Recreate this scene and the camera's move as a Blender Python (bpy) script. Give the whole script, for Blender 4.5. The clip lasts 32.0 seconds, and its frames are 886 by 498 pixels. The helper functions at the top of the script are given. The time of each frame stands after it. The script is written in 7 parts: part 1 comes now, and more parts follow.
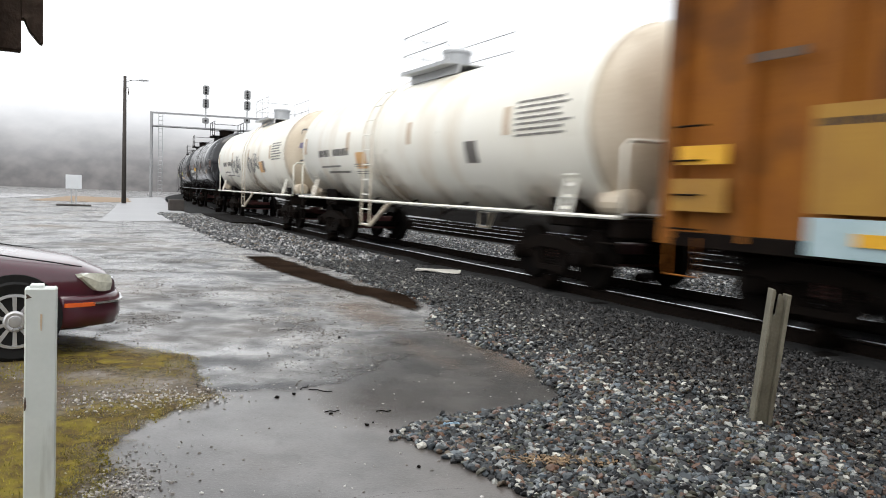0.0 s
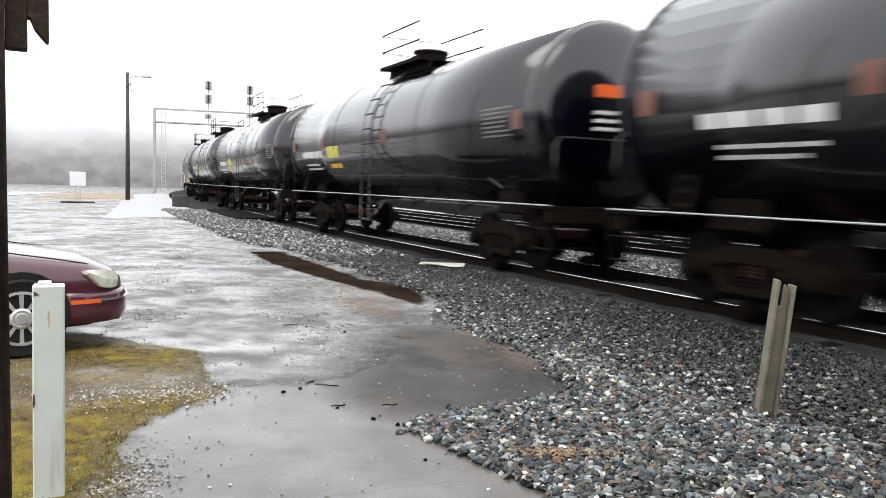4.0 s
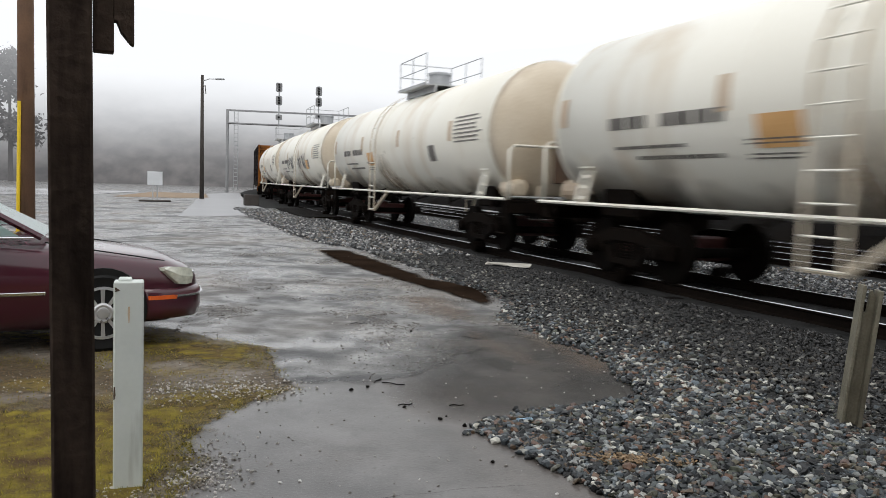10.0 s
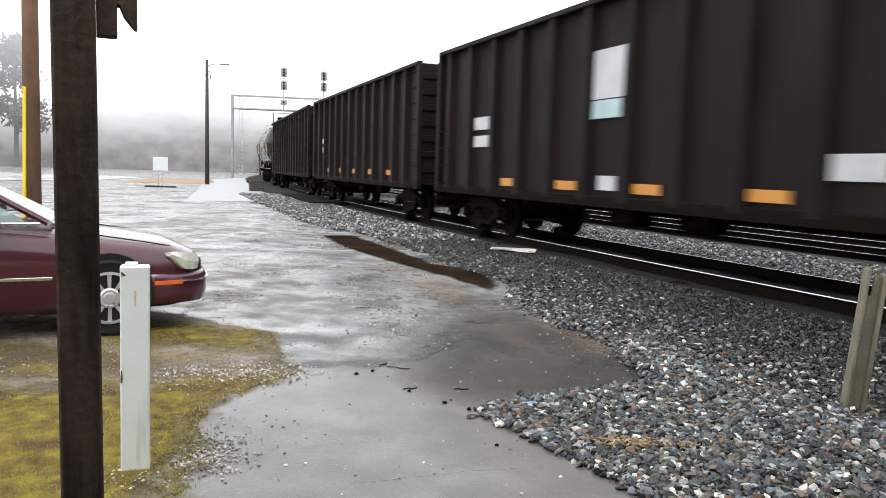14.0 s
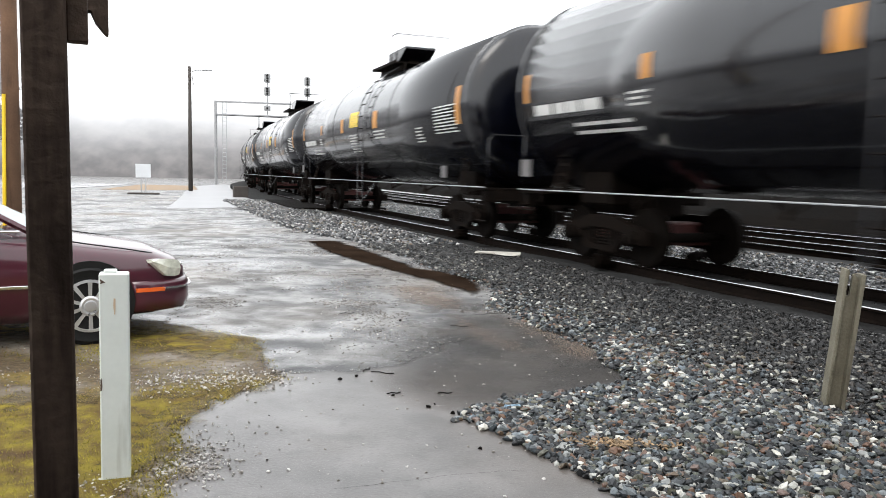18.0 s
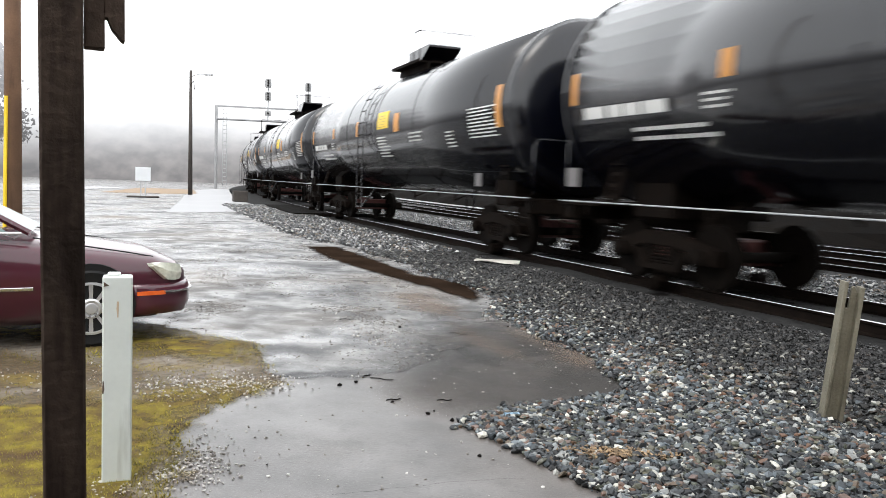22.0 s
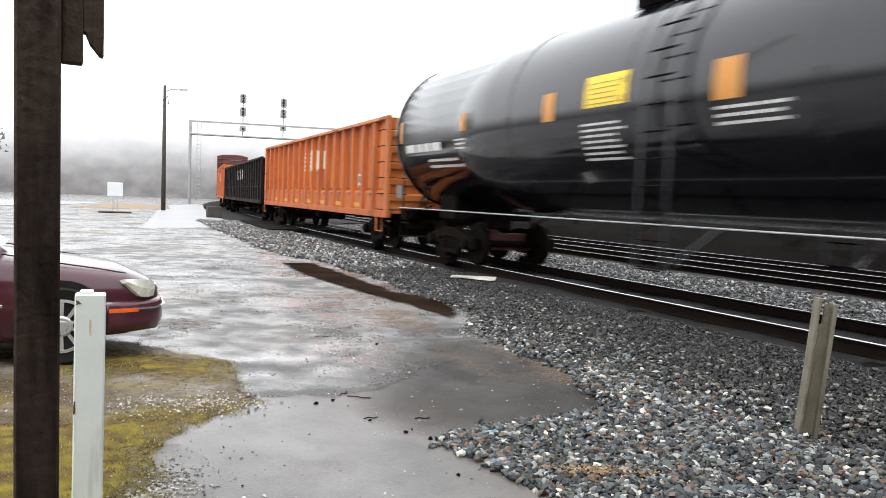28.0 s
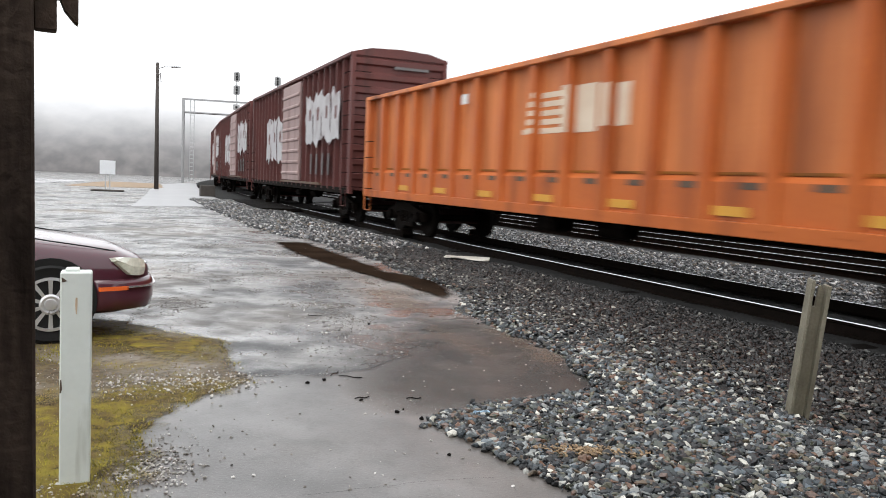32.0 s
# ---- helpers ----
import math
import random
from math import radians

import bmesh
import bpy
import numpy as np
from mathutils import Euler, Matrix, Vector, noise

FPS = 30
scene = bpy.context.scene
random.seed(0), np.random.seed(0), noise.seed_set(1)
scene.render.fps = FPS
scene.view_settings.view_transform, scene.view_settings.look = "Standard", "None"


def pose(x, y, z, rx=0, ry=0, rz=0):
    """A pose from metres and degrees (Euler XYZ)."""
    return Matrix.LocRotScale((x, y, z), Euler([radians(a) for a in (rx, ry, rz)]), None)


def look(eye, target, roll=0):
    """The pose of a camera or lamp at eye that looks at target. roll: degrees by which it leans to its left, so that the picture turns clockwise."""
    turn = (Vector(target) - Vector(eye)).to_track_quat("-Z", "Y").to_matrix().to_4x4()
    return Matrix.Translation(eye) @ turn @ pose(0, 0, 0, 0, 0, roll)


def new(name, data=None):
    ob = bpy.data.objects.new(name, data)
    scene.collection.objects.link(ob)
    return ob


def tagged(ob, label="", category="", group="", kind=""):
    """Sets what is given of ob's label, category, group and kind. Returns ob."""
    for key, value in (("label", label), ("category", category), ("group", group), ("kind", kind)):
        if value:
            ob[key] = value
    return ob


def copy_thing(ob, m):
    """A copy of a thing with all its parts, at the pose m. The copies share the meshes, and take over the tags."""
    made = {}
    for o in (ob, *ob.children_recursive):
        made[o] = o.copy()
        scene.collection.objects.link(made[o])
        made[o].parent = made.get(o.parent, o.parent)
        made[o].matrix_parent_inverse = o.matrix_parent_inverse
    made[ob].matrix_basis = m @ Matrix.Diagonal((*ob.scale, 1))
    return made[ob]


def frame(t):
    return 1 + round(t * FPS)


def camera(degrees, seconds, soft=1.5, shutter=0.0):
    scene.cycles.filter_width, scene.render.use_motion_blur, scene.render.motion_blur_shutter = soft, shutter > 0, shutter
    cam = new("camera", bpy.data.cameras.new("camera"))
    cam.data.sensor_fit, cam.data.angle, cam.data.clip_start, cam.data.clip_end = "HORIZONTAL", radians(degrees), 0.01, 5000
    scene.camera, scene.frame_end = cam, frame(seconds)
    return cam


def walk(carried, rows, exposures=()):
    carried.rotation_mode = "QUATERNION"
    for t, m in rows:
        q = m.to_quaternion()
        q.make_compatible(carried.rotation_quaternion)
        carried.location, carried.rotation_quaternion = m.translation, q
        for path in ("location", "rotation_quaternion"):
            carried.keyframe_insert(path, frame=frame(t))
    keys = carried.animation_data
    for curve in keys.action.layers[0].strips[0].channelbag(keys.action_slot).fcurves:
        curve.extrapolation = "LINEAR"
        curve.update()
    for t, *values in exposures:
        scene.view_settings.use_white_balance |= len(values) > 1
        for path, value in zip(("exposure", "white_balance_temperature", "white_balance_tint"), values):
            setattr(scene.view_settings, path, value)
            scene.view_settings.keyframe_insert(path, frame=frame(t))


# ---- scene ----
cam = camera(59.9, 32.0, soft=0.8, shutter=0.5)
PATH = [
    (0, (0.0219, -0.0439, 1.4778), (0.0437, 1.9510, 1.3365), 2.24),
    (0.5, (0.0183, -0.0336, 1.4739), (0.0368, 1.9596, 1.3108), 2.33),
    (1, (0.0200, -0.0343, 1.4785), (0.0620, 1.9597, 1.3296), 2.02),
    (1.5, (0.0163, -0.0523, 1.4794), (0.0986, 1.9398, 1.3216), 2.03),
    (2, (0.0111, -0.0734, 1.4812), (0.0732, 1.9198, 1.3295), 1.80),
    (2.5, (0.0101, -0.0686, 1.4848), (0.0586, 1.9281, 1.3810), 2.42),
    (3, (0.0101, -0.0477, 1.4850), (0.0099, 1.9473, 1.3448), 1.86),
    (3.5, (0.0153, -0.0505, 1.4812), (0.0341, 1.9438, 1.3317), 1.80),
    (5.5, (0.0188, -0.0431, 1.4790), (-0.0071, 1.9472, 1.2844), 1.20),
    (6, (0.0026, -0.0206, 1.4812), (-0.0251, 1.9707, 1.2960), 1.40),
    (6.5, (0.0135, -0.0445, 1.4800), (-0.0512, 1.9476, 1.3141), 1.23),
    (7, (0.0131, -0.0460, 1.4763), (-0.0832, 1.9437, 1.2980), 1.21),
    (7.5, (0.0065, -0.0420, 1.4774), (-0.1056, 1.9475, 1.3065), 1.14),
    (8, (0.0015, -0.0461, 1.4783), (-0.1304, 1.9416, 1.3002), 1.56),
    (8.5, (-0.0026, -0.0380, 1.4774), (-0.1374, 1.9503, 1.3080), 1.84),
    (9, (-0.0056, -0.0423, 1.4776), (-0.1483, 1.9467, 1.3237), 1.86),
    (9.5, (-0.0069, -0.0446, 1.4784), (-0.1626, 1.9422, 1.3109), 1.83),
    (10, (-0.0058, -0.0246, 1.4793), (-0.1617, 1.9626, 1.3152), 1.80),
    (10.5, (0.0052, -0.0382, 1.4789), (-0.1425, 1.9495, 1.3140), 1.59),
    (11, (0.0026, -0.0425, 1.4796), (-0.1457, 1.9444, 1.3054), 1.86),
    (11.5, (-0.0028, -0.0341, 1.4764), (-0.1575, 1.9522, 1.3022), 1.79),
    (12, (-0.0000, -0.0321, 1.4768), (-0.1567, 1.9550, 1.3129), 1.74),
    (12.5, (0.0055, -0.0379, 1.4773), (-0.1400, 1.9495, 1.3068), 1.64),
    (13, (0.0040, -0.0348, 1.4776), (-0.1646, 1.9501, 1.2991), 1.49),
    (13.5, (0.0041, -0.0396, 1.4783), (-0.1787, 1.9435, 1.2939), 1.55),
    (14, (0.0012, -0.0339, 1.4771), (-0.1672, 1.9486, 1.2744), 1.70),
    (14.5, (-0.0006, -0.0311, 1.4731), (-0.1714, 1.9521, 1.2786), 1.49),
    (16.5, (0.0207, -0.0350, 1.4726), (-0.1246, 1.9494, 1.2699), 1.20),
    (17, (0.0282, -0.0357, 1.4719), (-0.1126, 1.9492, 1.2708), 1.02),
    (17.5, (0.0346, -0.0342, 1.4737), (-0.0887, 1.9532, 1.2868), 0.95),
    (18, (0.0250, -0.0383, 1.4744), (-0.1070, 1.9482, 1.2844), 1.22),
    (18.5, (0.0201, -0.0432, 1.4754), (-0.1342, 1.9438, 1.3082), 1.73),
    (19, (0.0168, -0.0426, 1.4743), (-0.1319, 1.9432, 1.2886), 1.60),
    (19.5, (0.0155, -0.0431, 1.4736), (-0.1603, 1.9391, 1.2742), 1.69),
    (20, (0.0143, -0.0395, 1.4711), (-0.1468, 1.9440, 1.2712), 1.80),
    (20.5, (0.0099, -0.0432, 1.4727), (-0.1621, 1.9395, 1.2744), 1.89),
    (21, (0.0100, -0.0461, 1.4727), (-0.1490, 1.9391, 1.2885), 2.19),
    (21.5, (0.0103, -0.0505, 1.4745), (-0.1369, 1.9372, 1.3099), 2.19),
    (22, (0.0059, -0.0596, 1.4775), (-0.1224, 1.9289, 1.3062), 1.99),
    (22.5, (0.0027, -0.0493, 1.4756), (-0.1318, 1.9375, 1.2901), 2.13),
    (23, (0.0000, -0.0503, 1.4800), (-0.1359, 1.9402, 1.3409), 2.32),
    (23.5, (0.0078, -0.0594, 1.4794), (-0.1186, 1.9317, 1.3387), 2.18),
    (24, (0.0021, -0.0520, 1.4801), (-0.1289, 1.9384, 1.3352), 2.32),
    (24.5, (0.0012, -0.0522, 1.4810), (-0.1277, 1.9384, 1.3361), 2.25),
    (25, (0.0010, -0.0516, 1.4806), (-0.1139, 1.9400, 1.3380), 2.51),
    (25.5, (0.0066, -0.0569, 1.4792), (-0.0824, 1.9354, 1.3285), 2.12),
    (27.5, (-0.0064, -0.0424, 1.4825), (-0.0883, 1.9517, 1.3527), 2.06),
    (28, (-0.0136, -0.0449, 1.4810), (-0.0797, 1.9499, 1.3537), 2.17),
    (28.5, (-0.0035, -0.0416, 1.4759), (-0.0835, 1.9527, 1.3491), 1.80),
    (29, (0.0071, -0.0374, 1.4746), (-0.0655, 1.9559, 1.3287), 2.16),
    (29.5, (-0.0013, -0.0391, 1.4764), (-0.0589, 1.9538, 1.3179), 2.30),
    (30, (0.0062, -0.0395, 1.4713), (-0.0543, 1.9510, 1.2859), 2.15),
    (30.5, (0.0044, -0.0415, 1.4749), (-0.0421, 1.9513, 1.3116), 2.21),
    (31, (0.0027, -0.0308, 1.4724), (-0.0327, 1.9602, 1.2865), 2.25),
    (31.5, (0.0064, -0.0284, 1.4745), (-0.0393, 1.9626, 1.2901), 2.40),
    (32, (-0.0012, -0.0014, 1.4716), (-0.0506, 1.9902, 1.2944), 2.52),
]
EXPOSURES = [(0, 0.38), (1, 0.08), (2, 0.3), (3, 0.85), (5.5, 0.95), (7.5, 0.65), (8.5, 0.2), (9, -0.12), (12, -0.08), (13, 0.15), (14, 0.85), (19, 0.85), (21, 0.8), (23, 1.0), (28, 0.9), (29, 0.45), (31, 0.65), (32, 0.6)]
walk(cam, [(t, look(eye, to, roll)) for t, eye, to, roll in PATH],
     EXPOSURES)

# ---- world and light ----
world = bpy.data.worlds.new("overcast")
scene.world = world
world.use_nodes = True
wn, wl = world.node_tree.nodes, world.node_tree.links
sky = wn.new("ShaderNodeTexSky")
sky.sky_type = 'NISHITA'
sky.sun_disc = False
sky.sun_elevation, sky.sun_rotation = radians(48), radians(200)
sky.air_density, sky.dust_density = 1.0, 6.0
cloud = wn.new("ShaderNodeMix")
cloud.data_type = 'RGBA'
cloud.inputs["Factor"].default_value = 0.9
cloud.inputs["B"].default_value = (12.2, 12.5, 12.8, 1)
wl.new(sky.outputs["Color"], cloud.inputs["A"])
wl.new(cloud.outputs["Result"], wn["Background"].inputs["Color"])
wn["Background"].inputs["Strength"].default_value = 0.1
sun = new("sun", bpy.data.lights.new("sun", 'SUN'))
sun.data.energy, sun.data.angle, sun.data.color = 0.7, radians(30), (1, 0.97, 0.93)
sun.matrix_world = look((0, 0, 50), (10, 28, 0))

# ---- materials ----


def surface(name, a, b, rough=(0.4, 0.7), scale=2.0, fine=40.0, bump=0.2, metal=0.0, streak=0.0, dirt=None, dirt_amount=0.0,
            per_object=0.0, island=False, coat=0.0, contrast=0.3, spec=0.5):
    """Two colours mixed by large and fine noise, with relief; optional vertical streaks, dirt patches and variation from piece to piece."""
    m = bpy.data.materials.new(name)
    m.use_nodes = True
    n, l = m.node_tree.nodes, m.node_tree.links
    bsdf = n["Principled BSDF"]
    co = n.new("ShaderNodeTexCoord")
    big = n.new("ShaderNodeTexNoise")
    big.inputs["Scale"].default_value, big.inputs["Detail"].default_value = scale, 6
    small = n.new("ShaderNodeTexNoise")
    small.inputs["Scale"].default_value, small.inputs["Detail"].default_value = fine, 4
    for t in (big, small):
        l.new(co.outputs["Object"], t.inputs["Vector"])
    add = n.new("ShaderNodeMath")
    add.operation = 'MULTIPLY_ADD'
    l.new(small.outputs["Fac"], add.inputs[0])
    add.inputs[1].default_value = 0.45
    l.new(big.outputs["Fac"], add.inputs[2])
    ramp = n.new("ShaderNodeMapRange")
    ramp.inputs["From Min"].default_value, ramp.inputs["From Max"].default_value = 0.72 - contrast, 0.72 + contrast
    l.new(add.outputs[0], ramp.inputs["Value"])
    mix = n.new("ShaderNodeMix")
    mix.data_type = 'RGBA'
    mix.inputs["A"].default_value, mix.inputs["B"].default_value = (*a, 1), (*b, 1)
    l.new(ramp.outputs["Result"], mix.inputs["Factor"])
    col = mix.outputs["Result"]
    if dirt:
        mp = n.new("ShaderNodeMapping")
        mp.inputs["Scale"].default_value = (1, 1, 0.12) if streak else (1, 1, 1)
        l.new(co.outputs["Object"], mp.inputs["Vector"])
        dn = n.new("ShaderNodeTexNoise")
        dn.inputs["Scale"].default_value, dn.inputs["Detail"].default_value = (streak or scale * 0.6), 7
        l.new(mp.outputs["Vector"], dn.inputs["Vector"])
        dr = n.new("ShaderNodeMapRange")
        dr.inputs["From Min"].default_value, dr.inputs["From Max"].default_value = 0.68 - dirt_amount * 0.4, 0.95 - dirt_amount * 0.4
        l.new(dn.outputs["Fac"], dr.inputs["Value"])
        dm = n.new("ShaderNodeMix")
        dm.data_type = 'RGBA'
        dm.inputs["B"].default_value = (*dirt, 1)
        l.new(col, dm.inputs["A"])
        l.new(dr.outputs["Result"], dm.inputs["Factor"])
        col = dm.outputs["Result"]
    if per_object or island:
        if island:
            g = n.new("ShaderNodeNewGeometry")
            rnd = g.outputs["Random Per Island"]
        else:
            g = n.new("ShaderNodeObjectInfo")
            rnd = g.outputs["Random"]
        hs = n.new("ShaderNodeHueSaturation")
        vr = n.new("ShaderNodeMapRange")
        amount = per_object or 0.5
        vr.inputs["To Min"].default_value, vr.inputs["To Max"].default_value = 1 - amount, 1 + amount
        l.new(rnd, vr.inputs["Value"])
        l.new(vr.outputs["Result"], hs.inputs["Value"])
        l.new(col, hs.inputs["Color"])
        col = hs.outputs["Color"]
    l.new(col, bsdf.inputs["Base Color"])
    rr = n.new("ShaderNodeMapRange")
    rr.inputs["From Min"].default_value, rr.inputs["From Max"].default_value = 0.3, 0.7
    rr.inputs["To Min"].default_value, rr.inputs["To Max"].default_value = rough
    l.new(big.outputs["Fac"], rr.inputs["Value"])
    l.new(rr.outputs["Result"], bsdf.inputs["Roughness"])
    bsdf.inputs["Metallic"].default_value = metal
    bsdf.inputs["Specular IOR Level"].default_value = spec
    bsdf.inputs["Coat Weight"].default_value = coat
    bsdf.inputs["Coat Roughness"].default_value = 0.08
    if bump:
        bp = n.new("ShaderNodeBump")
        bp.inputs["Strength"].default_value, bp.inputs["Distance"].default_value = bump, 0.01
        l.new(small.outputs["Fac"], bp.inputs["Height"])
        l.new(bp.outputs["Normal"], bsdf.inputs["Normal"])
    return m


def broken_stone(name, stops):
    """Crushed stone: each piece its own shade, wet and rough."""
    m = bpy.data.materials.new(name)
    m.use_nodes = True
    n, l = m.node_tree.nodes, m.node_tree.links
    bsdf = n["Principled BSDF"]
    g = n.new("ShaderNodeNewGeometry")
    ramp = n.new("ShaderNodeValToRGB")
    e = ramp.color_ramp.elements
    while len(e) < len(stops):
        e.new(0.5)
    for el, (p, c) in zip(e, stops):
        el.position, el.color = p, (*c, 1)
    l.new(g.outputs["Random Per Island"], ramp.inputs["Fac"])
    co = n.new("ShaderNodeTexCoord")
    t = n.new("ShaderNodeTexNoise")
    t.inputs["Scale"].default_value, t.inputs["Detail"].default_value = 70, 4
    l.new(co.outputs["Object"], t.inputs["Vector"])
    mx = n.new("ShaderNodeMix")
    mx.data_type, mx.blend_type = 'RGBA', 'MULTIPLY'
    mx.inputs["Factor"].default_value = 0.6
    l.new(ramp.outputs["Color"], mx.inputs["A"])
    l.new(t.outputs["Fac"], mx.inputs["B"])
    l.new(mx.outputs["Result"], bsdf.inputs["Base Color"])
    bsdf.inputs["Roughness"].default_value = 0.42
    bsdf.inputs["Specular IOR Level"].default_value = 0.4
    return m


def mossy_ground(name):
    """Mud with patches of yellow-green moss and pale dead grass."""
    m = bpy.data.materials.new(name)
    m.use_nodes = True
    n, l = m.node_tree.nodes, m.node_tree.links
    bsdf = n["Principled BSDF"]
    co = n.new("ShaderNodeTexCoord")
    last = None
    for scale, lo, hi, c in ((40, 0.3, 0.7, (0.12, 0.088, 0.05)), (1.3, 0.52, 0.68, (0.19, 0.135, 0.022)), (1.1, 0.5, 0.62, (0.2, 0.175, 0.145)), (14, 0.5, 0.72, (0.045, 0.032, 0.016))):
        t = n.new("ShaderNodeTexNoise")
        t.inputs["Scale"].default_value, t.inputs["Detail"].default_value = scale, 8
        l.new(co.outputs["Object"], t.inputs["Vector"])
        r = n.new("ShaderNodeMapRange")
        r.inputs["From Min"].default_value, r.inputs["From Max"].default_value = lo, hi
        l.new(t.outputs["Fac"], r.inputs["Value"])
        k = n.new("ShaderNodeMix")
        k.data_type = 'RGBA'
        k.inputs["A"].default_value, k.inputs["B"].default_value = (0.05, 0.036, 0.02, 1), (*c, 1)
        if last:
            l.new(last, k.inputs["A"])
        l.new(r.outputs["Result"], k.inputs["Factor"])
        last = k.outputs["Result"]
    l.new(last, bsdf.inputs["Base Color"])
    bsdf.inputs["Roughness"].default_value = 0.6
    bsdf.inputs["Specular IOR Level"].default_value = 0.3
    bp = n.new("ShaderNodeBump")
    bp.inputs["Strength"].default_value, bp.inputs["Distance"].default_value = 0.8, 0.02
    l.new(t.outputs["Fac"], bp.inputs["Height"])
    l.new(bp.outputs["Normal"], bsdf.inputs["Normal"])
    return m


def wet_asphalt(name, dark, pale, brown, lo, hi, gloss, wet, worn_edge=False, relief=0.012, gritty=0.7, shine=(0.38, 0.66)):
    """Wet old asphalt: standing water in the hollows, grit and brown silt in broad patches."""
    m = bpy.data.materials.new(name)
    m.use_nodes = True
    n, l = m.node_tree.nodes, m.node_tree.links
    bsdf = n["Principled BSDF"]
    co = n.new("ShaderNodeTexCoord")

    def tex(scale, detail, stretch=None):
        t = n.new("ShaderNodeTexNoise")
        t.inputs["Scale"].default_value, t.inputs["Detail"].default_value = scale, detail
        src = co.outputs["Object"]
        if stretch:
            mp = n.new("ShaderNodeMapping")
            mp.inputs["Scale"].default_value = stretch
            l.new(src, mp.inputs["Vector"])
            src = mp.outputs["Vector"]
        l.new(src, t.inputs["Vector"])
        return t.outputs["Fac"]

    def rng(src, a, b, c=0.0, d=1.0):
        r = n.new("ShaderNodeMapRange")
        for k, v in zip(("From Min", "From Max", "To Min", "To Max"), (a, b, c, d)):
            r.inputs[k].default_value = v
        l.new(src, r.inputs["Value"])
        return r.outputs["Result"]

    def blend(f, x, y):
        k = n.new("ShaderNodeMix")
        k.data_type = 'RGBA'
        l.new(f, k.inputs["Factor"])
        for s, v in (("A", x), ("B", y)):
            if isinstance(v, tuple):
                k.inputs[s].default_value = (*v, 1)
            else:
                l.new(v, k.inputs[s])
        return k.outputs["Result"]
    broad, mid, grit = tex(0.35, 5), tex(1.3, 10), tex(130, 3)
    c = blend(rng(mid, lo, hi), dark, pale)
    c = blend(rng(tex(5.5, 8), 0.52, 0.66, 0, 0.55), c, dark)
    c = blend(rng(broad, 0.5, 0.72), c, brown)
    c = blend(rng(grit, 0.58, 0.75, 0, gritty), c, (0.36, 0.35, 0.33))
    c = blend(rng(tex(45, 6), 0.55, 0.75, 0, 0.6), c, (0.05, 0.046, 0.043))
    l.new(c, bsdf.inputs["Base Color"])
    both = n.new("ShaderNodeMix")
    both.inputs["Factor"].default_value = 0.4
    l.new(tex(0.55, 12), both.inputs["A"])
    l.new(tex(2.6, 10), both.inputs["B"])
    water = rng(both.outputs["Result"], *wet)
    rough = n.new("ShaderNodeMix")
    rough.inputs["A"].default_value, rough.inputs["B"].default_value = gloss
    l.new(water, rough.inputs["Factor"])
    l.new(rough.outputs["Result"], bsdf.inputs["Roughness"])
    l.new(rng(water, 0, 1, *shine), bsdf.inputs["Specular IOR Level"])
    hgt = n.new("ShaderNodeMath")
    hgt.operation = 'MULTIPLY_ADD'
    l.new(mid, hgt.inputs[0])
    hgt.inputs[1].default_value = 1.6
    l.new(tex(60, 5), hgt.inputs[2])
    bp = n.new("ShaderNodeBump")
    bp.inputs["Distance"].default_value = relief
    l.new(rng(water, 0, 1, 0.7, 0.12), bp.inputs["Strength"])
    l.new(hgt.outputs[0], bp.inputs["Height"])
    l.new(bp.outputs["Normal"], bsdf.inputs["Normal"])
    return frayed(m, 0.25, 2.5) if worn_edge else m


def frayed(m, width, scale, soft=0.3, thin=1.0):
    """Lets a thin layer thin out unevenly towards its rim, by the distance kept in the mesh."""
    n, l = m.node_tree.nodes, m.node_tree.links
    at = n.new("ShaderNodeAttribute")
    at.attribute_name = "inward"
    co = n.new("ShaderNodeTexCoord")
    t = n.new("ShaderNodeTexNoise")
    t.inputs["Scale"].default_value, t.inputs["Detail"].default_value = scale, 10
    l.new(co.outputs["Object"], t.inputs["Vector"])
    k = n.new("ShaderNodeMath")
    k.operation = 'MULTIPLY_ADD'
    l.new(t.outputs["Fac"], k.inputs[0])
    k.inputs[1].default_value = width * 2.4
    l.new(at.outputs["Fac"], k.inputs[2])
    r = n.new("ShaderNodeMapRange")
    r.inputs["From Min"].default_value, r.inputs["From Max"].default_value = width * (1.65 - soft), width * (1.65 + soft)
    r.inputs["To Max"].default_value = thin
    l.new(k.outputs[0], r.inputs["Value"])
    clear, ms = n.new("ShaderNodeBsdfTransparent"), n.new("ShaderNodeMixShader")
    l.new(r.outputs["Result"], ms.inputs[0])
    l.new(clear.outputs[0], ms.inputs[1])
    l.new(n["Principled BSDF"].outputs[0], ms.inputs[2])
    l.new(ms.outputs[0], n["Material Output"].inputs["Surface"])
    return m


